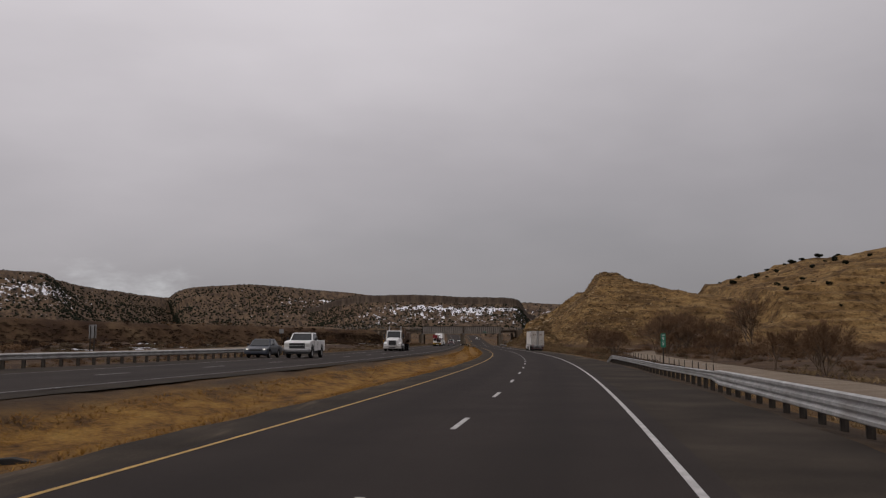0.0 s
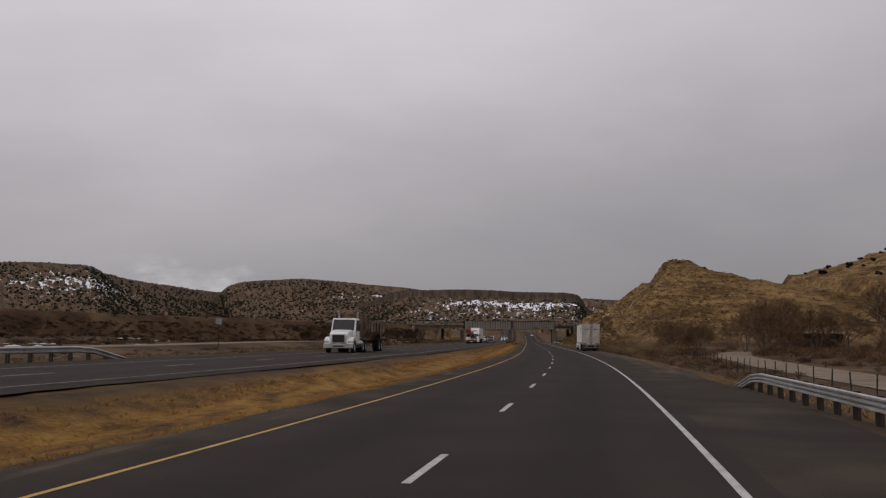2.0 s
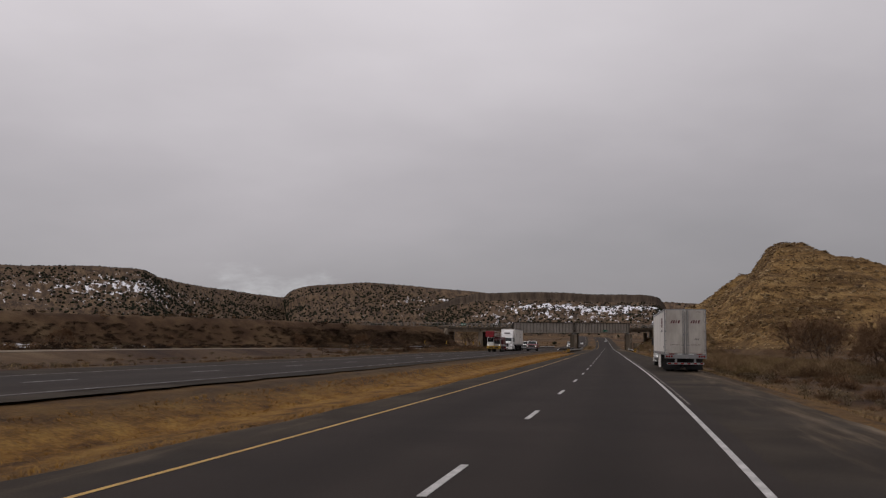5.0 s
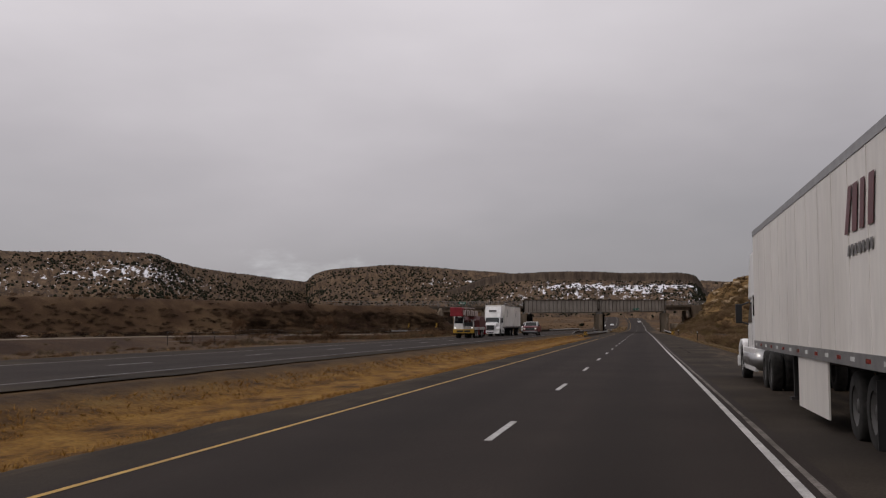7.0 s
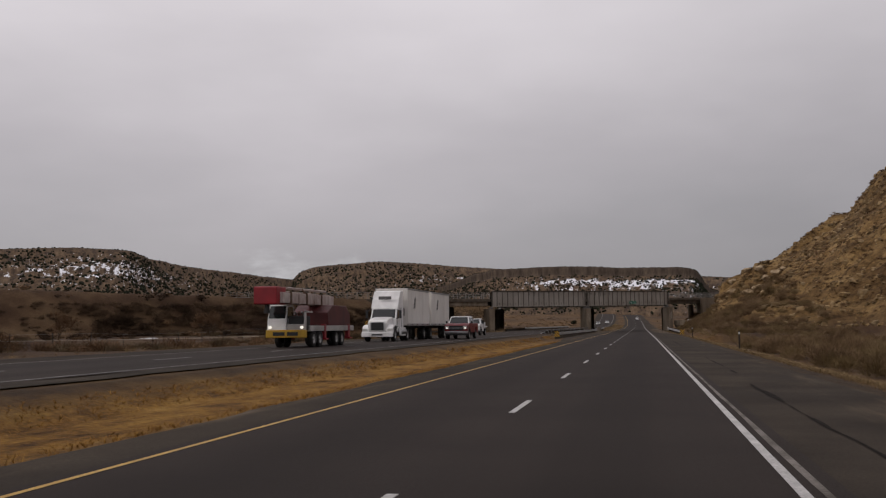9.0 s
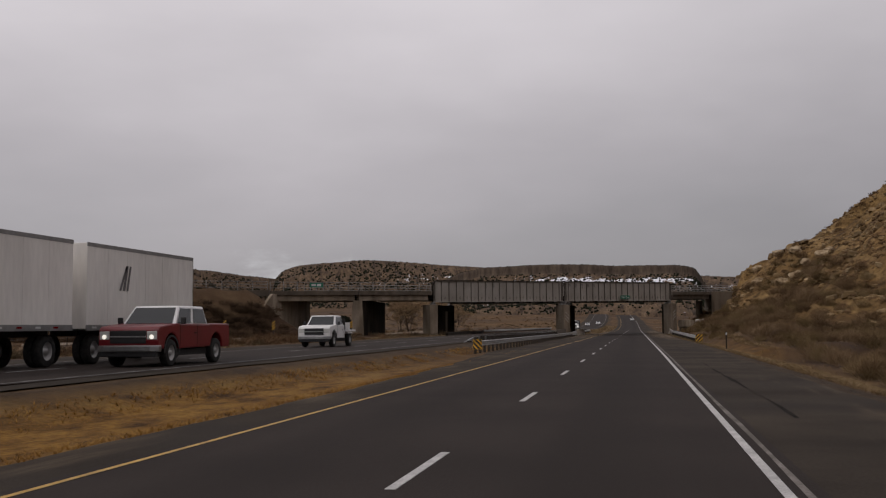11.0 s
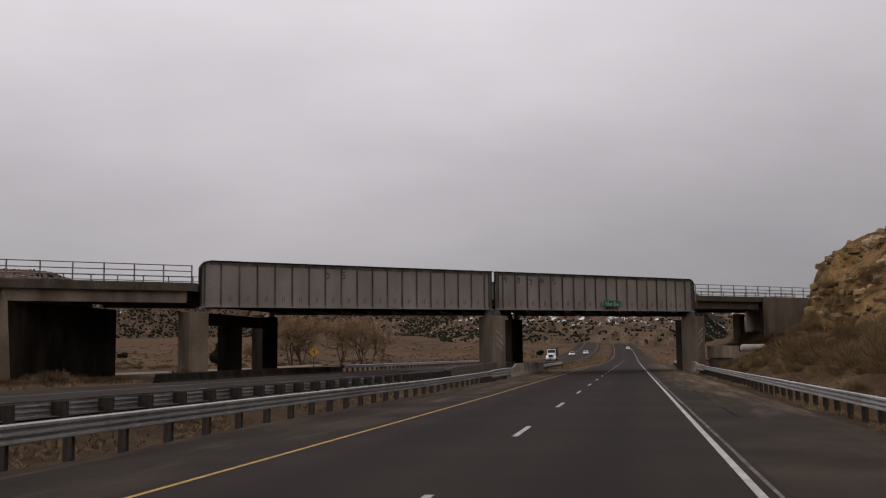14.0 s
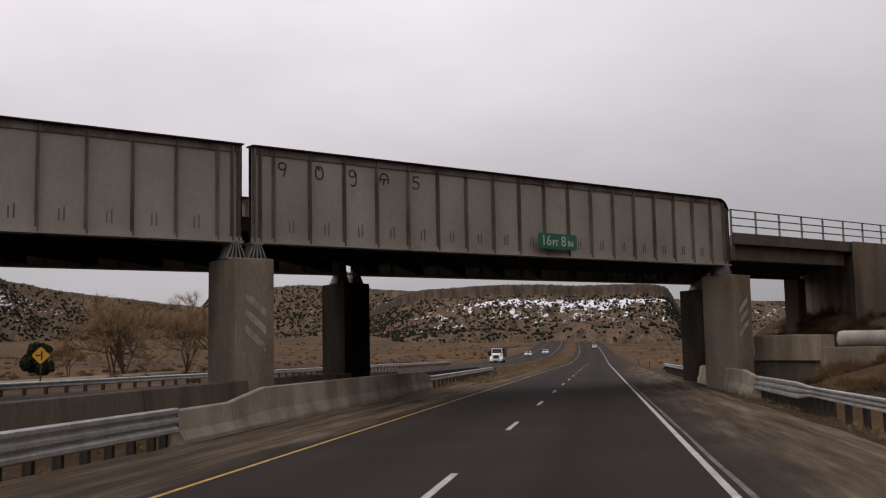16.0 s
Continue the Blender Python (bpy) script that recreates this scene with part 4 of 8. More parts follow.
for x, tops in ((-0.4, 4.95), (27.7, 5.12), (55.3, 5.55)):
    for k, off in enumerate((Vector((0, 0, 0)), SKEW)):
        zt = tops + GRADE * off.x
        # the far piers carry the bridge's shade in their colour
        pier(x + off.x, 0.25 + off.y, zt, stripes=x > 5 and k == 0, mat=M_CONCRETE if k == 0 else M_CONCRETE_SHADE, lean=1 if x < 40 else -1)
        gap_h = 5.35 + GRADE * (x + off.x) - zt - 0.03
        for dx in ((-0.38, 0.42) if 20 < x < 40 else (0.45,) if x < 5 else (-0.35,)):
            bearing(x + off.x + dx, 0.17 + off.y, zt, gap_h)
# crosshead and the extra legs of the western bent, coloured dark as shade
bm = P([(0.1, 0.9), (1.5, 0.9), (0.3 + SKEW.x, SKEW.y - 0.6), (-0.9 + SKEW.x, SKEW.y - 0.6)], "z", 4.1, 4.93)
part("crosshead", bm, M_CONCRETE_SHADE, bridge, "concrete crosshead coloured dark for the shade")
pier(4.6, 4.5, 4.15, 1.3, 1.6, False, M_CONCRETE_SHADE)

# concrete trestle spans west of the girders, with a pier wall and an abutment
def skew_wall(name, x0, x1, y0, z0, z1, run, mat, label, parent=bridge):
    k = run / 14.8
    bm = P([(x0, y0), (x1, y0), (x1 + SKEW.x * k, y0 + SKEW.y * k), (x0 + SKEW.x * k, y0 + SKEW.y * k)], "z", z0, z1, 0.04)
    return part(name, bm, mat, parent, label)


for x0, x1 in ((-28.3, -14.1), (-13.9, -0.85)):
    bm = P([(x0, -0.55), (x1, -0.55), (x1 + SKEW.x, 9.6), (x0 + SKEW.x, 9.6)], "z", 6.42, 7.02, 0.03)
    deck = part("deck_slab", graded(bm), M_CONCRETE_DARK, bridge, "brown-stained concrete deck slab")
    part("deck_beam", graded(B((x0 + 0.25, -0.15, 5.62, x1 - 0.25, 0.45, 6.42), bevel=0.02)), M_CONCRETE, bridge, "pale concrete deck beam")
    part("deck_beam", graded(B((x0 + 10.0, 8.6, 5.62, x1 + 9.4, 9.2, 6.42), bevel=0.02)), M_CONCRETE, bridge, "pale concrete deck beam")
    # soffit coloured near black for the shade under the deck
    part("deck_soffit", graded(P([(x0 + 0.8, 0.45), (x1 + 0.2, 0.45), (x1 + 9.4, 8.6), (x0 + 10.0, 8.6)], "z", 5.85, 6.41)), M_CONCRETE_SHADE, bridge)
part("deck_slab", graded(P([(-41.0, -0.55), (-28.5, -0.55), (-27.5, 0.6), (-40.0, 0.6)], "z", 6.30, 7.12, 0.03)), M_CONCRETE_DARK, bridge, "brown-stained concrete kerb running on along the bank")
# the wall's sides hold the trestle's shade in their colour
skew_wall("pier_wall", -14.9, -13.4, -0.5, -0.8, 5.45, 14.4, M_CONCRETE_SHADE, "concrete pier wall under the trestle, coloured dark for shade")
bm = P([(-15.3, -0.8), (-13.0, -0.8), (-13.4, 5.45), (-14.9, 5.45)], "y", -0.62, -0.48)
part("pier_nose", bm, M_CONCRETE, bridge, "battered concrete pier face")
skew_wall("abutment", -28.6, -27.2, -0.5, -0.8, 5.55, 14.8, M_CONCRETE, "concrete abutment with a sloping wing wall")
bm = P([(0, -0.8), (9.6, -0.8), (9.6, 0.9), (1.2, 6.2), (0, 6.2)], "y", -0.2, 0.2, 0.03)
bmesh.ops.rotate(bm, verts=bm.verts, cent=(0, 0, 0), matrix=Matrix.Rotation(radians(216), 3, "Z"))
bmesh.ops.translate(bm, verts=bm.verts, vec=(-27.5, -0.65, 0))
part("wing_wall", bm, M_CONCRETE, bridge, "pale concrete wing wall")
# inner wall darkened in colour to stand for the shade
skew_wall("abutment_wall", -29.5, -27.4, 2.0, -0.8, 4.6, 14.0, M_CONCRETE_SHADE, "inner abutment wall coloured dark for shade")
# east approach span and abutment
bm = P([(55.25, -0.35), (66.9, -0.35), (66.9 + SKEW.x, 9.6), (55.75 + SKEW.x, 9.6)], "z", 6.40, 6.98, 0.03)
part("deck_slab", graded(bm), M_CONCRETE_DARK, bridge, "brown-stained concrete deck slab")
part("deck_beam", graded(B((55.95, 0.05, 5.62, 66.6, 0.6, 6.40), bevel=0.02)), M_CONCRETE_DARK, bridge)
part("deck_beam", graded(B((66.0, 8.8, 5.62, 76.4, 9.4, 6.40), bevel=0.02)), M_CONCRETE_DARK, bridge)
# shade under the approach span painted into its soffit
part("deck_soffit", graded(P([(56.6, 0.6), (67.2, 0.6), (76.2, 8.7), (65.6, 8.7)], "z", 5.8, 6.39)), M_CONCRETE_SHADE, bridge)
bm = P([(66.6, -0.5), (79.0, -0.5), (79.0 + SKEW.x, 9.8), (66.6 + SKEW.x, 9.8)], "z", -0.9, 7.0, 0.04)
part("abutment", graded(bm), M_CONCRETE_MID, bridge, "brown weathered concrete east abutment")
pier(71.0, 6.0, 6.3, 0.9, 1.0, False, M_CONCRETE)


def handrail(x0, x1, y, z, n):
    rail = part("handrail", graded(T(*[((x0, y, z + h), (x1, y, z + h), 0.035) for h in (0.40, 0.80, 1.20)], seg=8)), M_RAILPIPE, bridge, "thin three-bar steel handrail")
    for i in range(n + 1):
        x = x0 + (x1 - x0) * i / n
        part("rail_post", graded(B((x - 0.04, y - 0.04, z - 0.05, x + 0.04, y + 0.04, z + 1.23))), M_RAILPIPE, rail)


handrail(-28.2, -0.9, -0.45, 7.02, 13)
handrail(-17.0, 10.0, 9.5, 7.02, 13)
handrail(55.25, 77.0, -0.25, 6.95, 10)
handrail(66.6, 88.0, 9.5, 7.0, 10)
handrail(-60, -28.6, -0.45, 7.1, 14)

# graffiti: scrawled strokes that cannot be read for certain
M_SCRAWL = plain("dark_spray_paint", (0.035, 0.03, 0.03), 0.8)



def arc(cx, cz, rx, rz, a0, a1, n=9):
    return [(cx + rx * math.cos(radians(a0 + (a1 - a0) * k / n)), cz + rz * math.sin(radians(a0 + (a1 - a0) * k / n))) for k in range(n + 1)]


SCRAWLS = {"hook": [arc(0, 0.12, 0.15, 0.13, 20, 380), [(0.15, 0.12), (0.10, -0.10), (0.04, -0.26)]], "ring": [arc(0, 0, 0.17, 0.24, 60, 420), [(-0.15, 0.26), (0.02, 0.10)]],
           "tail": [arc(-0.02, 0.14, 0.14, 0.13, 0, 360), [(0.14, 0.22), (0.16, 0.0)] + arc(0.02, -0.08, 0.15, 0.24, 10, -130, 6)],
           "arch": [arc(0, -0.02, 0.20, 0.25, -30, 200), [(-0.20, 0.0), (0.22, 0.02)], [(0.0, -0.02), (-0.04, -0.22)]],
           "snake": [[(0.16, 0.26), (-0.12, 0.24), (-0.13, 0.06)] + arc(-0.01, -0.08, 0.16, 0.15, 110, -150, 8)], "curl": [arc(0.06, 0.0, 0.14, 0.28, 100, 250)]}
for kind, x, z in (("hook", 29.26, 7.98), ("ring", 30.80, 7.98), ("tail", 32.25, 7.94), ("arch", 33.70, 7.98), ("snake", 35.23, 7.96), ("curl", 9.12, 7.92), ("ring", 10.72, 7.86), ("snake", 12.18, 7.90)):
    bm = bmesh.new()
    for line in SCRAWLS[kind]:
        for (xa, za), (xb, zb) in zip(line, line[1:]):
            tube(bm, (x + xa, 0.135, z + za), (x + xb, 0.135, z + zb), 0.026, seg=6)
    part("graffiti", graded(bm), M_SCRAWL, bridge, "dark spray-painted scrawl")
random.seed(0)

# ---- signs ----
M_SIGN_GREEN = plain("green_sign_sheeting", (0.012, 0.16, 0.095), 0.45)
M_SIGN_WHITE = plain("white_sign_sheeting", (0.62, 0.63, 0.62), 0.45)
M_SIGN_BACK = plain("grey_aluminium", (0.30, 0.30, 0.30), 0.45, 0.7)
M_SIGN_YELLOW = plain("yellow_sign_sheeting", (0.62, 0.33, 0.015), 0.45)
M_SIGN_BLACK = plain("black_sign_sheeting", (0.012, 0.012, 0.012), 0.5)


def lettering(text, size, m, mat, parent, name="lettering", bold=0.006):
    cu = bpy.data.curves.new(name, "FONT")
    cu.body, cu.size, cu.align_x, cu.align_y = text, size, "CENTER", "CENTER"
    cu.extrude, cu.offset = 0.004, bold
    tmp = bpy.data.objects.new(name, cu)
    scene.collection.objects.link(tmp)
    me = bpy.data.meshes.new_from_object(tmp.evaluated_get(bpy.context.evaluated_depsgraph_get()))
    bpy.data.objects.remove(tmp)
    bpy.data.curves.remove(cu)
    me.materials.clear()
    me.materials.append(mat)
    ob = new(name, me)
    ob.parent = parent
    ob.matrix_local = m
    return ob


def panel(name, w, h, m, mat, label, category, border=None, rounded=0.06):
    """A flat sign panel standing in its own xz plane, facing -y."""
    sign = thing(name, m, label, category)
    bm = B((-w / 2, 0, -h / 2, w / 2, 0.012, h / 2))
    bmesh.ops.bevel(bm, geom=[e for e in bm.edges if abs(e.verts[0].co.y - e.verts[1].co.y) > 0.005], offset=rounded, segments=4, affect="EDGES")
    part("panel", bm, mat, sign)
    if border:
        t = 0.03
        part("border", B((-w / 2 + t, -0.004, h / 2 - 2 * t, w / 2 - t, 0.0, h / 2 - t), (-w / 2 + t, -0.004, -h / 2 + t, w / 2 - t, 0.0, -h / 2 + 2 * t),
                         (-w / 2 + t, -0.004, -h / 2 + 2 * t, -w / 2 + 2 * t, 0.0, h / 2 - 2 * t), (w / 2 - 2 * t, -0.004, -h / 2 + 2 * t, w / 2 - t, 0.0, h / 2 - 2 * t)), border, sign)
    return sign


FLAT = pose(0, -0.008, 0, 90, 0, 0)
clear = panel("clearance_sign", 2.35, 0.66, BR @ pose(42.63, -0.24, 6.55, 0, 0, 0), M_SIGN_GREEN, "green clearance sign reading 16 FT 8 IN on the girder", "road sign", None)
lettering("16", 0.62, FLAT @ pose(-0.70, 0, 0), M_SIGN_WHITE, clear, bold=0.0)
lettering("FT", 0.34, FLAT @ pose(-0.16, -0.08, 0), M_SIGN_WHITE, clear, bold=0.01)
lettering("8", 0.62, FLAT @ pose(0.34, 0, 0), M_SIGN_WHITE, clear, bold=0.0)
lettering("IN", 0.34, FLAT @ pose(0.78, -0.08, 0), M_SIGN_WHITE, clear, bold=0.01)
part("bracket", B((-0.8, 0.012, -0.05, 0.8, 0.30, 0.05)), M_RUST, clear)
clear2 = panel("clearance_sign", 2.15, 0.62, BR @ pose(-21.0, -0.58, 7.55, 0, 0, 0), M_SIGN_GREEN, "green clearance sign hung on the trestle handrail", "road sign", None)
part("lettering_bar", B((-0.8, -0.006, -0.15, -0.1, 0.0, 0.15), (0.1, -0.006, -0.15, 0.75, 0.0, 0.15)), M_SIGN_WHITE, clear2)
part("bracket", B((-0.8, 0.012, -0.05, 0.8, 0.14, 0.05)), M_RUST, clear2)

mile = panel("mile_marker", 0.42, 1.18, rd_pose(91.0, 11.65, 1.92, -2), M_SIGN_GREEN, "green mile marker reading MILE 95 on a dark post", "road sign", None, 0.03)
lettering("MILE", 0.13, FLAT @ pose(0, 0.44, 0), M_SIGN_WHITE, mile, bold=0.003)
lettering("9", 0.42, FLAT @ pose(0, 0.14, 0), M_SIGN_WHITE, mile, bold=0.0)
lettering("5", 0.42, FLAT @ pose(0, -0.27, 0), M_SIGN_WHITE, mile, bold=0.0)
part("post", B((-0.05, 0.014, -2.6, 0.05, 0.08, 0.55)), M_POST, mile, "dark post")


def hazard_panel(name, w, h, m, slope, label, post=0.0):
    """Yellow panel with black diagonal bars."""
    sign = panel(name, w, h, m, M_SIGN_YELLOW, label, "hazard marker", None, 0.02)
    n = max(3, int((h + w) / 0.28))
    for i in range(n):
        c = -h / 2 - w / 2 + (i + 0.5) * (h + w) / n
        t = (h + w) / n * 0.27
        e, g = w / 2 - 0.01, h / 2 - 0.01
        pts = [(x, c + slope * x + dz) for x, dz in ((-e, -t), (e, -t), (e, t), (-e, t))]
        for lim, sgn in ((g, 1), (-g, -1)):      # clip the bar to the panel
            out = []
            for (xa, za), (xb, zb) in zip(pts, pts[1:] + pts[:1]):
                ia, ib = za * sgn <= lim * sgn, zb * sgn <= lim * sgn
                if ia:
                    out.append((xa, za))
                if ia != ib:
                    q = (lim - za) / (zb - za)
                    out.append((xa + (xb - xa) * q, lim))
            pts = out
        if len(pts) < 3:
            continue
        if max(p[1] for p in pts) - min(p[1] for p in pts) > 0.03:
            bm = bmesh.new()
            lo = [bm.verts.new((x, -0.003, z)) for x, z in pts]
            bm.faces.new(lo)
            bmesh.ops.recalc_face_normals(bm, faces=bm.faces)
            bmesh.ops.solidify(bm, geom=bm.faces[:], thickness=0.002)
            part("stripe", bm, M_SIGN_BLACK, sign)
    if post:
        part("post", B((-0.04, 0.014, -h / 2 - post, 0.04, 0.07, h / 2 - 0.1)), M_POST, sign)
    return sign


hazard_panel("hazard_marker", 0.56, 0.62, rd_pose(380.4, -7.24, 0.50, 0), -1.0, "yellow and black striped hazard panel on the guardrail end")
hazard_panel("hazard_marker", 0.66, 0.66, rd_pose(418.1, 8.25, 0.36, 0), 1.0, "yellow and black striped hazard panel on the guardrail end")
for X, z in (((-46.5, 419.0), 1.3), ((-41.5, 424.0), 1.3), ((-36.5, 425.5), 1.3), ((-36.9, 444.8), 1.3), ((-36.7, 458.0), 1.3)):
    g = float(land(X[0], X[1]))
    hazard_panel("hazard_marker", 0.32, 0.95, pose(X[0], X[1], g + z + 0.3, 0, 0, 8), 1.0, "narrow yellow and black striped marker on a post", z - 0.1)


def warning_diamond(m, gz):
    sign = thing("warning_sign", m, "yellow diamond warning sign with a black side-road symbol on a post", "road sign")
    bm = B((-0.45, 0, -0.45, 0.45, 0.012, 0.45))
    bmesh.ops.bevel(bm, geom=[e for e in bm.edges if abs(e.verts[0].co.y - e.verts[1].co.y) > 0.005], offset=0.06, segments=4, affect="EDGES")
    bmesh.ops.rotate(bm, verts=bm.verts, cent=(0, 0, 0), matrix=Matrix.Rotation(radians(45), 3, "Y"))
    part("panel", bm, M_SIGN_YELLOW, sign)
    part("road_symbol", B((0.02, -0.006, -0.34, 0.13, 0.0, 0.34), (-0.34, -0.006, -0.06, 0.02, 0.0, 0.06)), M_SIGN_BLACK, sign, "black side-road symbol")
    part("post", B((-0.05, 0.014, -gz, 0.05, 0.09, 0.5)), M_POST, sign)


def ground_at(x, y):
    return float(land(np.array(x), np.array(y)))


warning_diamond(pose(-37.0, 529.6, 2.4, 0, 0, 15), 2.4 - ground_at(-37.0, 529.6) + 0.2)


# delineator posts beside the road
def delineator(s, lat, tall=1.25):
    x, y, _ = rd(s, lat)
    d = thing("delineator_post", pose(x, y, ground_at(x, y)), "slim dark delineator post with a white reflector", "post", "delineators along the shoulder")
    part("post", B((-0.045, -0.03, -0.3, 0.045, 0.03, tall), bevel=0.01), M_POST, d)
    part("reflector", B((-0.04, -0.036, tall - 0.2, 0.04, -0.03, tall - 0.06)), M_SIGN_WHITE, d)


for s, lat in ((389.5, 8.4), (330, 8.6), (600, 8.6), (640, 8.6), (98, -23.6), (545, -54.0), (547, -53.0)):
    delineator(s, lat)

# ---- guardrails ----
W_PROFILE = [(0.0, -0.155), (0.02, -0.15), (0.082, -0.11), (0.082, -0.07), (0.0, -0.025), (0.0, 0.025), (0.082, 0.07), (0.082, 0.11), (0.02, 0.15), (0.0, 0.155)]
TRIPLE = [(0.0, -0.155), (0.075, -0.135), (0.075, -0.095), (0.0, -0.062), (0.0, -0.045), (0.075, -0.02), (0.075, 0.02), (0.0, 0.045), (0.0, 0.062), (0.075, 0.095), (0.075, 0.135), (0.0, 0.155)]


def guardrail(points, side, label, spacing=1.9, drop_start=False, drop_end=False, top=0.70, post_mat=None, group="guardrails", tall_end=False, tall_start=0.0):
    """A W-beam on posts. points: (s, lat, z) rows; side: +1 where the traffic face looks to larger lat."""
    pts = np.array(points, float)
    total = np.concatenate([[0], np.cumsum(np.hypot(np.diff(pts[:, 0]), np.diff(pts[:, 1])))])
    rail = thing("guardrail", rd_pose(pts[0, 0], pts[0, 1], pts[0, 2]), label, "guardrail", group)
    inv = rail.matrix_world.inverted()
    n = int(total[-1] / spacing)
    ring, posts = [], []
    stations = np.linspace(0, total[-1], n + 1)
    if tall_end:                # posts stand closer before the concrete
        stations = np.concatenate([np.arange(0, total[-1] - 12, spacing), np.arange(total[-1] - 12, total[-1] - 0.2, 0.95), [total[-1]]])
    for k, d in enumerate(stations):
        s, lat, z = (float(np.interp(d, total, pts[:, j])) for j in range(3))
        low = 0.0
        if drop_start and d < 4.5:
            low = (1 - d / 4.5) * 0.62
        if drop_end and total[-1] - d < 4.5:
            low = (1 - (total[-1] - d) / 4.5) * 0.62
        mid = top - 0.155 - low
        left = total[-1] - d
        grow = (1 + 0.75 * float(ease(11.5 - left, 0, 2.4))) if tall_end else 1.0   # the beam deepens to three waves
        if tall_start:
            grow = 1 + 0.75 * float(ease(tall_start - d, 0, 2.0))
        mid = top + 0.10 * (grow - 1) - 0.155 * grow - low
        row = []
        wave = TRIPLE if tall_end or tall_start else W_PROFILE
        for off, dz in wave:
            row.append(inv @ Vector(rd(s, lat + side * (off + 0.02), z + mid + dz * grow)))
        for off, dz in reversed(wave):
            row.append(inv @ Vector(rd(s, lat + side * (off + 0.014), z + mid + dz * grow)))
        ring.append(row)
        posts.append((s, lat, z, low))
    bm = bmesh.new()
    vs = [[bm.verts.new(p) for p in row] for row in ring]
    m = len(vs[0])
    for a, b in zip(vs, vs[1:]):
        for i in range(m):
            bm.faces.new([a[i], a[(i + 1) % m], b[(i + 1) % m], b[i]])
    bm.faces.new(vs[0])
    bm.faces.new(vs[-1])
    bmesh.ops.recalc_face_normals(bm, faces=bm.faces)
    part("rail", bm, M_GALV, rail, "galvanised W-beam rail")
    me = None
    for s, lat, z, low in posts:
        if low > 0.45:
            continue
        if me is None:
            p0 = part("post", B((-0.085, -0.058, -0.9, 0.085, 0.058, 0.68), bevel=0.012), post_mat or M_POST, rail, "dark timber post")
            b0 = part("spacer_block", B((-0.09, -0.055, 0.38, 0.09, 0.055, 0.67)), post_mat or M_POST, p0)
            me, ob, blk = p0.data, p0, b0
        else:
            ob = new("post", me)
            ob.parent = rail
            blk = new("spacer_block", b0.data)
            blk.parent = ob
        ob.matrix_world = rd_pose(s, lat - side * 0.26, z - low)
        blk.matrix_parent_inverse = Matrix.Identity(4)
        blk.matrix_basis = Matrix.Translation((side * 0.17, 0, 0))
    return rail


guardrail([(-30, 7.6, 0), (42, 7.75, -0.03), (60, 7.8, -0.15), (101, 7.8, -0.1)], -1, "galvanised W-beam guardrail on timber posts beside the shoulder", drop_end=True, tall_start=71.5)
guardrail([(418.4, 8.1, -0.12), (450, 8.1, -0.06), (503.5, 8.35, 0)], -1, "galvanised guardrail leading to the bridge pier", tall_end=True)
guardrail([(381, -7.2, 0), (430, -6.65, -0.02), (448, -6.7, -0.08), (468, -6.8, -0.05), (481.5, -6.8, 0)], 1, "galvanised median guardrail on timber posts leading to the bridge pier", tall_end=True)
guardrail([(394, -10.6, 0.2), (402, -9.6, 0.15), (440, -9.2, 0.1), (467, -9.05, 0.1)], -1, "galvanised guardrail facing the oncoming carriageway", drop_start=True, tall_end=True)
guardrail([(30, -22.1, 0.4), (112, -22.4, 0.4)], 1, "long galvanised guardrail beyond the oncoming carriageway", drop_end=True)
guardrail([(519, -7.4, 0), (566, -8.2, 0)], 1, "galvanised median guardrail beyond the bridge", drop_end=True)
guardrail([(533, 8.6, 0), (575, 8.8, 0)], -1, "galvanised guardrail beyond the bridge beside the shoulder", drop_end=True)
guardrail([(424, -51.5, 0.3), (441.5, -46.6, 0.3)], 1, "short guardrail at the foot of the railway bank")
guardrail([(495, -23.4, 0.28), (640, -23.2, 0.35)], 1, "long galvanised guardrail beyond the trestle")
guardrail([(519, -9.2, 0.1), (560, -9.0, 0.1)], -1, "galvanised guardrail facing oncoming traffic beyond the pier", drop_end=True)


def barrier(points, label, mat=None):
    """A cast concrete safety barrier along (s, lat, z, height) rows, in sections about 4 m long with open joints."""
    b = thing("concrete_barrier", rd_pose(points[0][0], points[0][1], points[0][2]), label, "barrier", "concrete barriers")
    inv = b.matrix_world.inverted()
    pts = np.array(points, float)
    cuts = sorted({*pts[:, 0], *np.arange(pts[0, 0], pts[-1, 0], 9.0)})
    cuts = [c for i, c in enumerate(cuts) if i == 0 or c - cuts[i - 1] > 0.8] + ([] if cuts[-1] == pts[-1, 0] else [pts[-1, 0]])
    for a, c in zip(cuts, cuts[1:]):
        bm = bmesh.new()
        rows = []
        for s in (a + 0.012, c - 0.012):
            lat, z, hh = (float(np.interp(s, pts[:, 0], pts[:, k])) for k in (1, 2, 3))
            k = hh / 0.86
            prof = [(-0.26, -0.4), (-0.26, 0.08), (-0.15, 0.33 * k), (-0.09, hh - 0.03), (-0.06, hh), (0.06, hh), (0.09, hh - 0.03), (0.15, 0.33 * k), (0.26, 0.08), (0.26, -0.4)]
            rows.append([bm.verts.new(inv @ Vector(rd(s, lat + o, z + dz))) for o, dz in prof])
        lo, hi = rows
        for i in range(len(lo)):
            bm.faces.new([lo[i], lo[(i + 1) % len(lo)], hi[(i + 1) % len(lo)], hi[i]])
        bm.faces.new(lo)
        bm.faces.new(hi)
        bmesh.ops.recalc_face_normals(bm, faces=bm.faces)
        part("barrier_section", bm, mat or M_BARRIER, b)
    return b


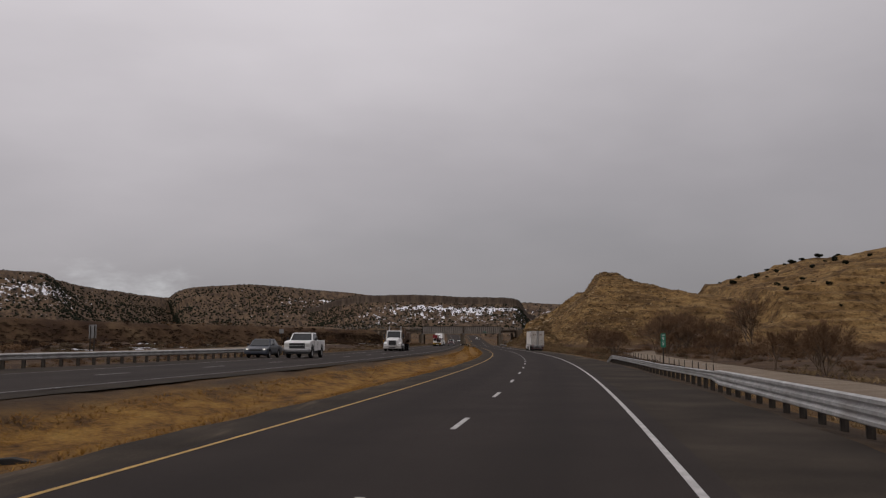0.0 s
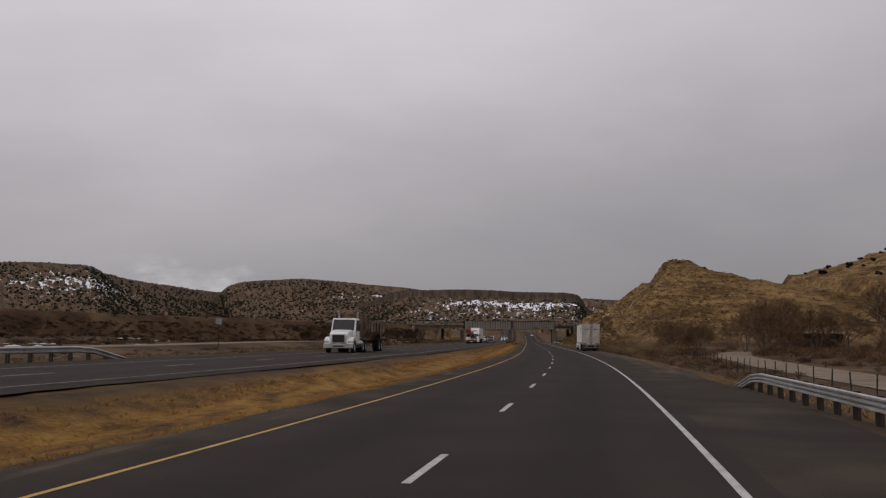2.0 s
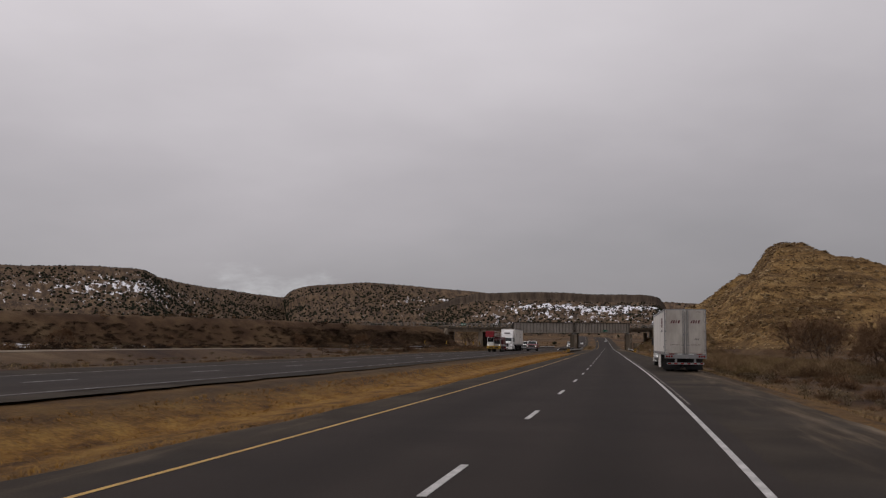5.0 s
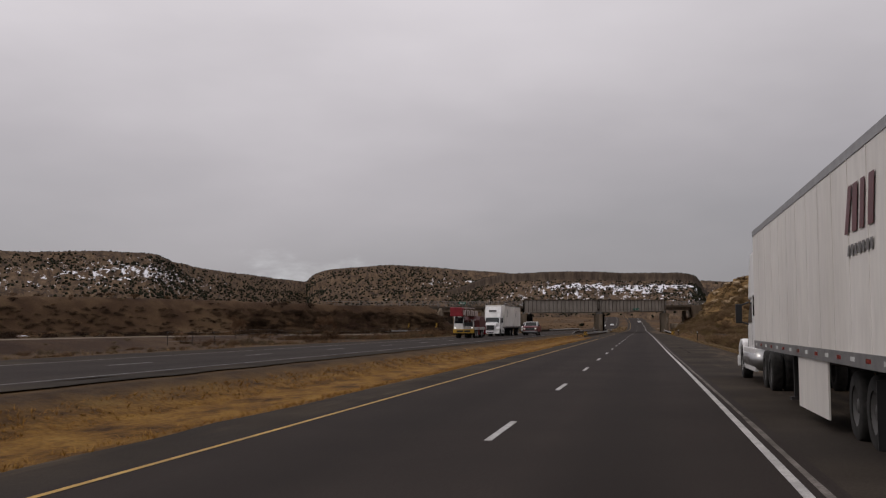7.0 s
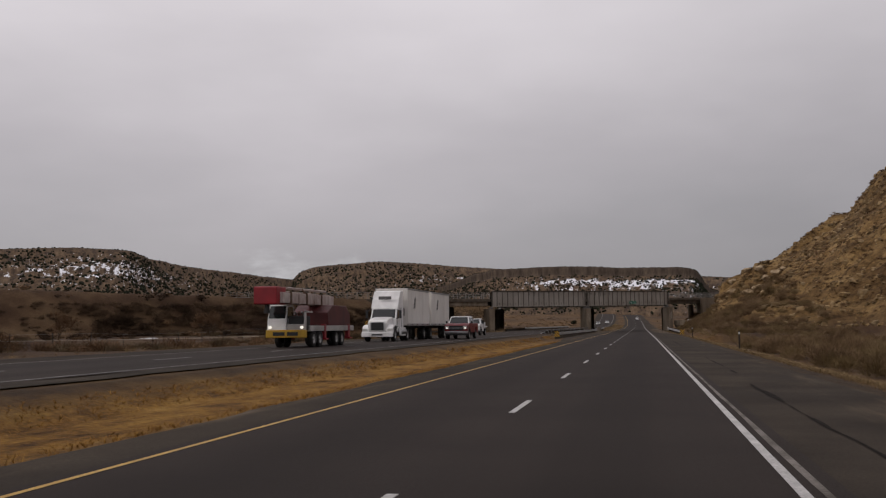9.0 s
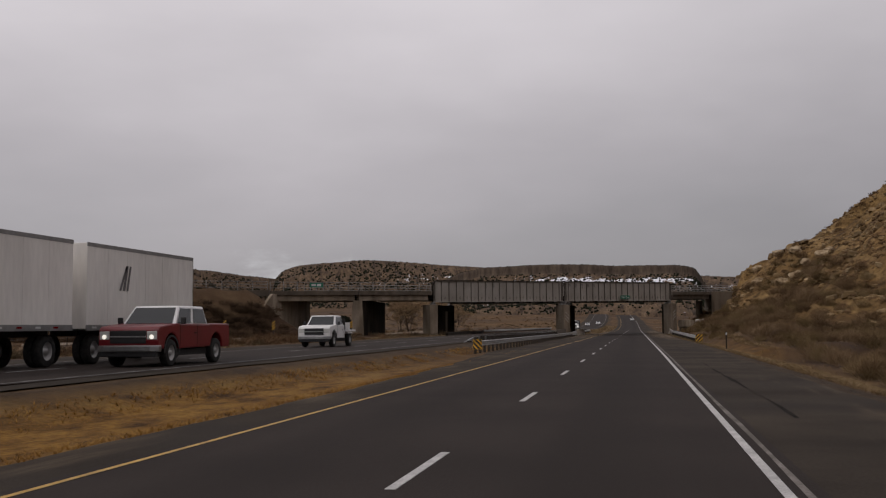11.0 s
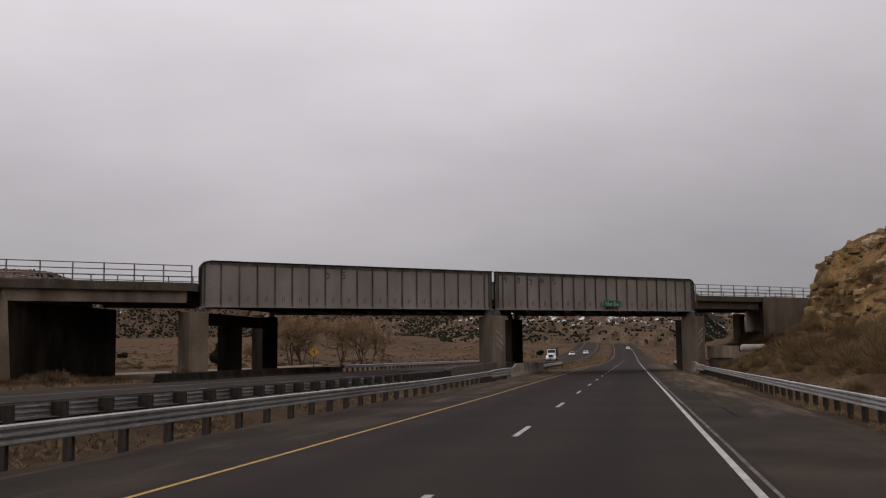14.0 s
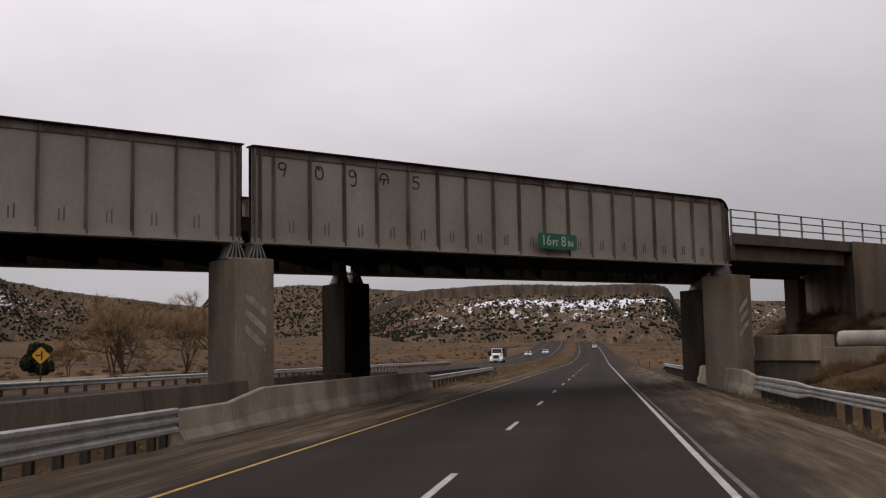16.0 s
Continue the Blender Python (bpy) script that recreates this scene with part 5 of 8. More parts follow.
barrier([(481.5, -6.85, 0, 0.72), (485, -6.9, 0, 0.74), (488, -7.0, 0, 1.02), (500, -7.2, 0, 1.02), (516, -7.4, 0, 1.0), (519.5, -7.5, 0, 0.7)], "weathered concrete barrier round the median pier")
barrier([(467, -9.1, 0.1, 0.72), (471, -9.1, 0.12, 0.88), (500, -9.3, 0.2, 0.95), (519, -9.3, 0.2, 0.8)], "weathered concrete barrier on the oncoming side of the median pier", M_CONCRETE_DARK)
barrier([(503.5, 8.4, 0, 0.72), (507, 8.4, 0, 0.95), (526, 8.5, 0, 0.95), (533, 8.6, 0, 0.7)], "weathered concrete barrier before the east pier")
# shade by the west pier is put into this barrier's colour
barrier([(455, -22.6, 0.3, 0.55), (475, -23.2, 0.3, 0.62), (494, -23.4, 0.3, 0.55)], "concrete barrier beside the west pier, coloured dark for shade", M_CONCRETE_SHADE)

# concrete ledges and the big pale culvert pipes by the east abutment
for x, y, z, turn, run in ((10.1, 516.0, 2.50, -72, 6.6), (12.25, 509.2, 1.86, 12, 6.5)):
    ledge = tagged(part("retaining_ledge", P([(0, -1.25), (run, -1.25), (run, -0.08), (run * 0.6, -0.02), (run * 0.55, 0), (0, 0)], "y", 0, 0.7, 0.04), M_CONCRETE), "weathered concrete retaining ledge on the bank by the bridge", "retaining wall", "ledges by the bridge")
    # footing added to carry the ledge; its dark colour stands for shade below
    part("footing", P([(0.1, -2.9), (run - 0.1, -2.9), (run - 0.1, -1.24), (0.1, -1.24)], "y", 0.18, 0.6, 0.02), M_CONCRETE_DARK, ledge, "recessed footing coloured dark for the shade under the ledge")
    ledge.matrix_world = pose(x, y, z, 0, 0, turn)
M_PALE_PIPE = material("pale_pipe_concrete", [(0.34, 0.31, 0.27), (0.50, 0.46, 0.41)], scale=2.5, rough=0.92, fine=(25, 0.2), blotch=(1.2, (0.22, 0.18, 0.14), 0.5))


def culvert_pipe(x, y, z, turn, run):
    pipe = thing("culvert_pipe", pose(x, y, z, 0, 0, turn), "pale weathered concrete culvert pipe lying on a ledge", "pipe", "culvert pipes")
    bm = bmesh.new()
    R = [(0.02, 0.0), (0.20, 0.02), (0.33, 0.10), (0.37, 0.26), (0.365, run * 0.5), (0.37, run - 0.2), (0.33, run - 0.05), (0.02, run)]
    rows = [[bm.verts.new((d, r * math.cos(2 * math.pi * k / 24), r * math.sin(2 * math.pi * k / 24))) for r, d in R] for k in range(24)]
    for k in range(24):
        p, q = rows[k - 1], rows[k]
        for i in range(len(R) - 1):
            bm.faces.new([p[i], p[i + 1], q[i + 1], q[i]])
    bmesh.ops.recalc_face_normals(bm, faces=bm.faces)
    part("pipe_barrel", bm, M_PALE_PIPE, pipe, smooth=True)


culvert_pipe(12.9, 509.75, 2.22, 12, 2.5)
culvert_pipe(15.5, 510.35, 2.20, 9, 2.9)


# ---- vehicles: local y forwards, x to the right, origin on the ground under the front bumper ----
def paint(name, color, rough=0.35, grime=0.10):
    return material(name, [tuple(c * (1 - 2.2 * grime) for c in color), color], scale=1.2, rough=rough, spec=0.5, fine=(25.0, grime * 0.4), stretch_by=(1, 1, 0.5))


M_WHITE_CAR = paint("white_vehicle_paint", (0.80, 0.79, 0.78))
M_TRAILER = material("white_trailer_skin", [(0.64, 0.61, 0.575), (0.74, 0.71, 0.67)], scale=0.5, rough=0.45, spec=0.4, fine=(6.0, 0.06), stretch_by=(1, 1, 0.25), blotch=(0.35, (0.52, 0.485, 0.44), 0.4))
# doors in a darker, greyer white than the trailer's sides
M_TRAILER_REAR = material("greyed_white_doors", [(0.33, 0.305, 0.275), (0.43, 0.40, 0.365), (0.50, 0.47, 0.43)], scale=0.9, rough=0.6, spec=0.3, fine=(7.0, 0.08), stretch_by=(1, 1, 0.35), blotch=(0.8, (0.28, 0.25, 0.215), 0.5))
M_DULL_WHITE = paint("dirty_white_paint", (0.42, 0.40, 0.38), 0.5, 0.16)
M_RED_CAR = paint("dark_red_vehicle_paint", (0.16, 0.008, 0.012))
M_RED = paint("bright_red_paint", (0.26, 0.006, 0.014), 0.5, 0.14)
M_MAROON = paint("grimy_dark_red_paint", (0.085, 0.010, 0.010), 0.6, 0.2)
M_BLUE_CAR = paint("dark_blue_grey_paint", (0.035, 0.042, 0.058))
M_YELLOW_STEEL = paint("yellow_machine_paint", (0.50, 0.29, 0.015), 0.5, 0.15)
M_BROWN_STEEL = material("rust_brown_tub_steel", [(0.060, 0.034, 0.020), (0.135, 0.086, 0.054), (0.26, 0.19, 0.135)], scale=1.0, rough=0.75, fine=(10, 0.2), stretch_by=(1, 1, 0.4))
M_PINK_STEEL = material("sun_bleached_red_steel", [(0.26, 0.19, 0.17), (0.46, 0.40, 0.37)], scale=1.0, rough=0.7)
M_TYRE = material("tyre_rubber", [(0.010, 0.0095, 0.009), (0.024, 0.022, 0.020)], scale=8, rough=0.9)
M_RIM = plain("dull_wheel_steel", (0.34, 0.33, 0.32), 0.45, 0.4)
M_RIM_DARK = plain("dark_dirty_wheel_steel", (0.075, 0.072, 0.07), 0.6, 0.3)
M_CHROME = plain("dulled_chrome", (0.42, 0.42, 0.42), 0.3, 0.9)
M_BLACK = plain("black_plastic", (0.012, 0.012, 0.013), 0.55)
M_CHASSIS = plain("dirty_black_chassis", (0.018, 0.016, 0.015), 0.8)
M_GLASS = plain("dark_vehicle_glass", (0.012, 0.015, 0.016), 0.10, 0.0, 0.5, 0.02)
M_LENS = plain("clear_lamp_lens", (0.55, 0.55, 0.52), 0.15)
M_TAIL = plain("red_lamp_lens", (0.22, 0.010, 0.010), 0.25)
M_AMBER = plain("amber_lamp_lens", (0.16, 0.055, 0.008), 0.3)
M_TAIL_LIT = bpy.data.materials.new("lit_tail_lamp")
M_TAIL_LIT.use_nodes = True
M_TAIL_LIT.node_tree.nodes["Principled BSDF"].inputs["Base Color"].default_value = (0.3, 0.01, 0.01, 1)
M_TAIL_LIT.node_tree.nodes["Principled BSDF"].inputs["Emission Color"].default_value = (1.0, 0.06, 0.07, 1)
M_TAIL_LIT.node_tree.nodes["Principled BSDF"].inputs["Emission Strength"].default_value = 0.7
M_LIT = bpy.data.materials.new("lit_headlamp")
M_LIT.use_nodes = True
M_LIT.node_tree.nodes["Principled BSDF"].inputs["Emission Color"].default_value = (1.0, 0.93, 0.80, 1)
M_LIT.node_tree.nodes["Principled BSDF"].inputs["Emission Strength"].default_value = 0.8


def loft(bm, lo, hi, z0, z1, bevel=0.0):
    """A body between a bottom rectangle and a top one: (x0, y0, x1, y1) at z0 and z1."""
    v = [bm.verts.new((x, y, z)) for (x0, y0, x1, y1), z in ((lo, z0), (hi, z1)) for x, y in ((x0, y0), (x1, y0), (x1, y1), (x0, y1))]
    fs = [bm.faces.new([v[i] for i in q]) for q in ((3, 2, 1, 0), (4, 5, 6, 7), (0, 1, 5, 4), (1, 2, 6, 5), (2, 3, 7, 6), (3, 0, 4, 7))]
    if bevel:
        bmesh.ops.bevel(bm, geom=list({e for f in fs for e in f.edges}), offset=bevel, segments=3, profile=0.6, affect="EDGES")
    return bm


def quad(bm, pts, thick=0.012):
    f = bm.faces.new([bm.verts.new(p) for p in pts])
    bm.normal_update()
    bmesh.ops.solidify(bm, geom=[f], thickness=thick)
    return bm


def Q(*pts, thick=0.012):
    return quad(bmesh.new(), pts, thick)


def lathe_x(bm, prof, x, y, z, seg=24):
    """Turn (offset along x, radius) rows round an axis along x."""
    rings = []
    for k in range(seg):
        a = 2 * math.pi * k / seg
        rings.append([bm.verts.new((x + o, y + r * math.cos(a), z + r * math.sin(a))) for o, r in prof])
    for a, b in zip(rings, rings[1:] + rings[:1]):
        for i in range(len(prof) - 1):
            bm.faces.new([a[i], a[i + 1], b[i + 1], b[i]])
    bmesh.ops.recalc_face_normals(bm, faces=bm.faces)
    return bm


def wheel(parent, x, y, r, w, rim_mat=None, side=1):
    """Tyre with its rim; x: the wheel's middle, side: +1 when the face looks to +x."""
    h = w / 2
    bm = lathe_x(bmesh.new(), [(-h, r * 0.58), (-h, r * 0.90), (-h * 0.8, r * 0.98), (-h * 0.3, r), (h * 0.3, r), (h * 0.8, r * 0.98), (h, r * 0.90), (h, r * 0.58), (0, r * 0.55), (-h, r * 0.58)], x, y, r)
    tyre = part("wheel", bm, M_TYRE, parent, "", True)
    s = side
    bm = lathe_x(bmesh.new(), [(s * h * 0.92, r * 0.60), (s * h * 0.80, r * 0.55), (s * h * 0.35, r * 0.42), (s * h * 0.30, r * 0.22), (s * h * 0.75, r * 0.20), (s * h * 0.78, 0.01)], x, y, r, 20)
    part("rim", bm, rim_mat or M_RIM, tyre, "", True)
    return tyre


def arch_outline(top_pts, y_front, y_rear, z0, axles, r):
    """Side outline of a body with round wheel arches: bottom edge from rear to front, then the given top points from front to rear."""
    pts = [(y_rear, z0)]
    for y in sorted(axles):
        pts += [(y - r * math.cos(radians(a)), max(z0, z0 + r * math.sin(radians(a)))) for a in range(0, 181, 22)]
    pts.append((y_front, z0))
    return pts + top_pts


def glazing(parent, cab_lo, cab_hi, z0, z1, rear=True, sides=1, mat=None):
    """Windscreen, side and rear panes on a lofted cab: they lie just proud of its faces."""
    (ax0, ay0, ax1, ay1), (bx0, by0, bx1, by1) = cab_lo, cab_hi

    def at(u, v, face):
        lo = {"f": ((ax0, ay1), (ax1, ay1)), "b": ((ax0, ay0), (ax1, ay0)), "l": ((ax0, ay0), (ax0, ay1)), "r": ((ax1, ay0), (ax1, ay1))}[face]
        hi = {"f": ((bx0, by1), (bx1, by1)), "b": ((bx0, by0), (bx1, by0)), "l": ((bx0, by0), (bx0, by1)), "r": ((bx1, by0), (bx1, by1))}[face]
        a = [lo[0][k] * (1 - u) + lo[1][k] * u for k in (0, 1)]
        b = [hi[0][k] * (1 - u) + hi[1][k] * u for k in (0, 1)]
        out = {"f": (0, 0.012), "b": (0, -0.012), "l": (-0.012, 0), "r": (0.012, 0)}[face]
        return Vector((a[0] * (1 - v) + b[0] * v + out[0], a[1] * (1 - v) + b[1] * v + out[1], z0 + (z1 - z0) * v))

    def pane(name, face, u0, u1, v0, v1):
        p = [at(u0, v0, face), at(u1, v0, face), at(u1, v1, face), at(u0, v1, face)]
        part(name, Q(*p, thick=0.01), mat or M_GLASS, parent)
    pane("windscreen", "f", 0.06, 0.94, 0.08, 0.90)
    if rear:
        pane("rear_window", "b", 0.12, 0.88, 0.15, 0.85)
    for face in "lr":
        for k in range(sides):
            pane("side_window", face, (k + 0.12) / sides, (k + 0.92) / sides, 0.10, 0.86)


def mirrors(parent, x, y, z, h=0.22, w=0.16, mat=None):
    for s in (-1, 1):
        m = part("mirror", B((s * x - 0.5 * w + s * 0.12, y - 0.05, z, s * x + 0.5 * w + s * 0.12, y + 0.05, z + h), bevel=0.025), mat or M_BLACK, parent)
        part("mirror_arm", T(((s * (x - 0.06), y - 0.02, z + 0.03), (s * (x + 0.08), y, z + 0.05), 0.018), seg=6), M_BLACK, m)


def pickup(m, label, body_mat, roof_mat=None, bed="box", crew=False, lit=True, L=5.75):
    v = thing("pickup_truck", m, label, "pickup truck")
    W, r = 1.0, 0.43
    fa, ra = -0.98, -0.98 - (L - 2.15)
    cab_back = -3.25 if not crew else -4.0
    nose = [(-0.03, 0.66), (0.0, 0.82), (-0.02, 1.16), (-0.14, 1.27), (-0.75, 1.33), (-1.45, 1.36)]
    if bed == "box":
        top = nose + [(cab_back, 1.34), (cab_back - 0.03, 1.36), (-L + 0.05, 1.36), (-L, 1.32), (-L, 0.66)]
        bm = P(arch_outline(top, -0.02, -L, 0.54, (fa, ra), 0.52), "x", -W, W, 0.05)
        body = part("body", bm, body_mat, v)
        part("bed_opening", B((-W + 0.12, -L + 0.10, 1.335, W - 0.12, cab_back - 0.12, 1.372)), M_BLACK, body)
        part("tailgate", B((-W + 0.14, -L - 0.03, 0.66, W - 0.14, -L + 0.01, 1.20), bevel=0.015), body_mat, body)
        for s in (-1, 1):
            part("tail_light", B((s * (W - 0.07) - 0.06, -L - 0.025, 0.72, s * (W - 0.07) + 0.06, -L + 0.05, 1.12), bevel=0.015), M_TAIL, body)
    else:
        top = nose + [(cab_back, 1.34), (cab_back, 0.54)]
        bm = P(arch_outline(top, -0.02, cab_back, 0.54, (fa,), 0.52), "x", -W, W, 0.05)
        body = part("body", bm, body_mat, v)
        part("chassis_rail", B((-0.45, -L + 0.2, 0.52, -0.33, cab_back + 0.2, 0.72), (0.33, -L + 0.2, 0.52, 0.45, cab_back + 0.2, 0.72)), M_CHASSIS, v)
        part("flatbed", B((-1.05, -L, 0.92, 1.05, cab_back - 0.08, 1.04), bevel=0.02), M_WHITE_CAR, v)
        part("headboard", B((-1.0, cab_back - 0.16, 1.04, 1.0, cab_back - 0.09, 1.75)), M_CHASSIS, v, "dark steel headboard")
        for s in (-1, 1):
            part("tool_box", B((s * 0.78 - 0.24, cab_back - 1.2, 1.05, s * 0.78 + 0.24, cab_back - 0.2, 1.5), bevel=0.02), M_WHITE_CAR, v, "white side tool box")
            part("mudguard", B((s * 0.87 - 0.14, ra - 0.5, 0.80, s * 0.87 + 0.14, ra + 0.5, 0.90), bevel=0.03), M_WHITE_CAR, v)
        part("fuel_drum", T(((0.1, cab_back - 0.75, 1.05), (0.1, cab_back - 0.75, 1.8), 0.3), seg=18), M_RED, v, "red fuel drum")
    lo, hi = (-W + 0.07, cab_back, W - 0.07, -1.36), (-W + 0.22, cab_back + 0.12, W - 0.22, -1.98)
    cab = part("cab", loft(bmesh.new(), lo, hi, 1.31, 1.94, 0.07), roof_mat or body_mat, v)
    glazing(cab, lo, hi, 1.31, 1.94, sides=2 if crew else 1)
    part("front_bumper", P([(-W - 0.02, -0.22), (-W - 0.02, -0.02), (-W + 0.22, 0.09), (W - 0.22, 0.09), (W + 0.02, -0.02), (W + 0.02, -0.22)], "z", 0.48, 0.68, 0.03), M_CHROME, v, "grimy chrome bumper")
    part("valance", B((-W + 0.06, -0.15, 0.32, W - 0.06, 0.03, 0.51), bevel=0.03), M_BLACK, v)
    g = part("grille", B((-0.60, -0.08, 0.74, 0.60, 0.022, 1.14), bevel=0.02), M_BLACK, v)
    part("grille_bar", B((-0.60, 0.02, 0.925, 0.60, 0.040, 0.965), bevel=0.006), M_CHROME, g)
    for s in (-1, 1):
        lamp = part("headlight", B((s * 0.79 - 0.17, -0.12, 0.86, s * 0.79 + 0.17, 0.012, 1.12), bevel=0.03), M_LENS, v)
        if lit:
            part("lit_bulb", T(((s * 0.79, 0.0, 0.94), (s * 0.79, 0.022, 0.94), 0.07), seg=14), M_LIT, lamp)
        part("wheel_arch", P([(fa + 0.57 * math.cos(radians(k * 20)), 0.43 + 0.57 * math.sin(radians(k * 20))) for k in range(10)] + [(fa - 0.50 * math.cos(radians(k * 20)), 0.43 + 0.50 * math.sin(radians(k * 20))) for k in range(10)], "x", s * W - 0.012, s * W + 0.012), M_BLACK, body)
        for q in (-2.95, -1.62):
            part("door_seam", B((s * (W + 0.001) - 0.004, q, 0.64, s * (W + 0.001) + 0.004, q + 0.02, 1.32)), M_BLACK, body)
        part("door_handle", B((s * W - 0.02, -2.85, 1.03, s * W + 0.025, -2.70, 1.07)), M_BLACK, body)
        for y in (fa, ra):
            wheel(v, s * (W - 0.13), y, r, 0.26, M_RIM, s)
    part("underbody", B((-0.8, -L + 0.3, 0.32, 0.8, -0.3, 0.52)), M_CHASSIS, v)
    mirrors(v, W - 0.02, -1.62, 1.34)
    return v


def sedan(m, label, body_mat, lit=False, L=4.6, category="car", tall=1.45):
    v = thing("car", m, label, category)
    W, r = 0.88, 0.33
    fa, ra = -0.90, -3.60
    top = [(-0.02, 0.55), (-0.10, 0.72), (-1.05, 0.90), (-3.75, 0.95), (-L + 0.02, 0.88), (-L, 0.50)]
    body = part("body", P(arch_outline(top, -0.02, -L, 0.30, (fa, ra), 0.40), "x", -W, W, 0.06), body_mat, v)
    lo, hi = (-W + 0.06, -3.95, W - 0.06, -1.05), (-W + 0.24, -3.25, W - 0.24, -1.85)
    cab = part("cabin", loft(bmesh.new(), lo, hi, 0.90, tall, 0.06), body_mat, v)
    glazing(cab, lo, hi, 0.90, tall, sides=2)
    part("bumper", B((-W, -0.16, 0.32, W, 0.05, 0.52), bevel=0.05), body_mat, v)
    part("grille", B((-0.45, -0.05, 0.52, 0.45, 0.03, 0.66), bevel=0.02), M_BLACK, v)
    for s in (-1, 1):
        lamp = part("headlight", B((s * 0.66 - 0.16, -0.20, 0.60, s * 0.66 + 0.16, 0.0, 0.72), bevel=0.03), M_LENS, v)
        if lit:
            part("lit_bulb", T(((s * 0.66, -0.02, 0.66), (s * 0.66, 0.012, 0.66), 0.055), seg=14), M_LIT, lamp)
        part("tail_light", B((s * 0.68 - 0.14, -L - 0.02, 0.66, s * 0.68 + 0.14, -L + 0.08, 0.84), bevel=0.02), M_TAIL, v)
        for y in (fa, ra):
            wheel(v, s * (W - 0.11), y, r, 0.21, M_RIM, s)
    part("underbody", B((-0.75, -L + 0.3, 0.2, 0.75, -0.3, 0.34)), M_CHASSIS, v)
    mirrors(v, W - 0.02, -1.45, 0.95, 0.14)
    return v


def dual_axle(v, y, r=0.51, x=0.92, rim=None):
    for s in (-1, 1):
        wheel(v, s * x, y, r, 0.27, rim, s)
        wheel(v, s * (x - 0.31), y, r, 0.27, rim, s)


def tractor(v, mat, roof=2.95, sleeper=0.0, fairing=False, lit=True, nose_len=1.9, tanks=True, bumper_mat=None):
    """Cab of a conventional lorry built onto the Empty v; gives the y of its back wall."""
    W = 1.17
    hood = bmesh.new()
    prism(hood, [(-nose_len, 0.72), (-0.10, 0.72), (-0.03, 1.38), (-0.10, 1.54), (-0.35, 1.63), (-nose_len, 1.86)], "x", -0.74, 0.74, 0.09)
    part("bonnet", hood, mat, v)
    for s in (-1, 1):
        bm = P([(0.0, 0.58), (-0.02, 0.92), (-0.22, 1.14), (-0.70, 1.26), (-1.10, 1.27), (-1.58, 1.16), (-1.80, 0.80), (-1.74, 0.62), (-1.48, 0.98), (-1.02, 1.13), (-0.58, 0.98), (-0.40, 0.58)], "x", min(s * W, s * 0.66), max(s * W, s * 0.66), 0.07)
        part("mudguard", bm, mat, v)
        part("headlight", B((s * 0.96 - 0.19, -0.16, 0.80, s * 0.96 + 0.19, 0.018, 0.98), bevel=0.04), M_LIT if lit else M_LENS, v)
        wheel(v, s * 1.0, -1.02, 0.51, 0.30, M_RIM, s)
    g = part("grille", B((-0.47, -0.14, 0.84, 0.47, 0.012, 1.42), bevel=0.03), M_BLACK, v)
    part("grille_surround", B((-0.52, -0.14, 1.41, 0.52, 0.016, 1.45), (-0.52, -0.14, 0.80, -0.47, 0.016, 1.42), (0.47, -0.14, 0.80, 0.52, 0.016, 1.42)), M_CHROME, g)
    bumper = part("front_bumper", B((-W - 0.03, -0.16, 0.36, W + 0.03, 0.10, 0.72), bevel=0.06), bumper_mat or mat, v)
    part("bumper_opening", B((-0.42, 0.09, 0.46, 0.42, 0.104, 0.58)), M_BLACK, bumper)
    back = -nose_len - 1.75
    lo, hi = (-1.02, back, 1.02, -nose_len + 0.08), (-0.98, back + 0.02, 0.98, -nose_len - 0.42)
    lower = loft(bmesh.new(), (-1.05, back, 1.05, -nose_len + 0.12), lo, 0.80, 1.72, 0.03)
    cab = part("cab", lower, mat, v)
    part("cab_top", loft(bmesh.new(), lo, hi, 1.70, roof - (0.25 if not fairing else 0.45), 0.06), mat, cab)
    glazing(cab, lo, hi, 1.70, roof - (0.25 if not fairing else 0.45), rear=False)
    end = back
    if sleeper:
        end = back - sleeper
        part("sleeper", B((-1.08, end, 0.85, 1.08, back + 0.03, roof - 0.3), bevel=0.05), mat, v)
        for s in (-1, 1):
            part("sleeper_window", B((s * 1.082 - 0.006, back - 0.75, 1.95, s * 1.082 + 0.006, back - 0.40, 2.55)), M_GLASS, v)
            part("side_fairing", B((s * 1.16 - 0.05, end - 0.2, 0.40, s * 1.16 + 0.05, back + 1.3, 1.05), bevel=0.03), mat, v)
    if fairing:
        bm = P([(-nose_len - 0.35, roof - 0.48), (-nose_len - 0.75, roof + 0.25), (-nose_len - 1.35, roof + 0.88), (end, roof + 0.95), (end, roof - 0.35)], "x", -1.05, 1.05, 0.06)
        part("roof_fairing", bm, mat, v, "tall aerodynamic roof fairing")
    else:
        for k in range(5):
            part("marker_lamp", B((-0.6 + 0.3 * k - 0.05, -nose_len - 0.60, roof - 0.26, -0.6 + 0.3 * k + 0.05, -nose_len - 0.48, roof - 0.20)), M_AMBER, v)
    for s in (-1, 1):
        for q in (back + 0.22, -nose_len - 0.18):
            part("door_seam", B((s * 1.052 - 0.006, q, 0.95, s * 1.052 + 0.006, q + 0.02, 1.72)), M_BLACK, cab)
        mm = part("mirror", B((s * 1.30 - 0.10, -nose_len - 0.10, 1.75, s * 1.30 + 0.10, -nose_len, 2.35), bevel=0.03), M_BLACK, v)
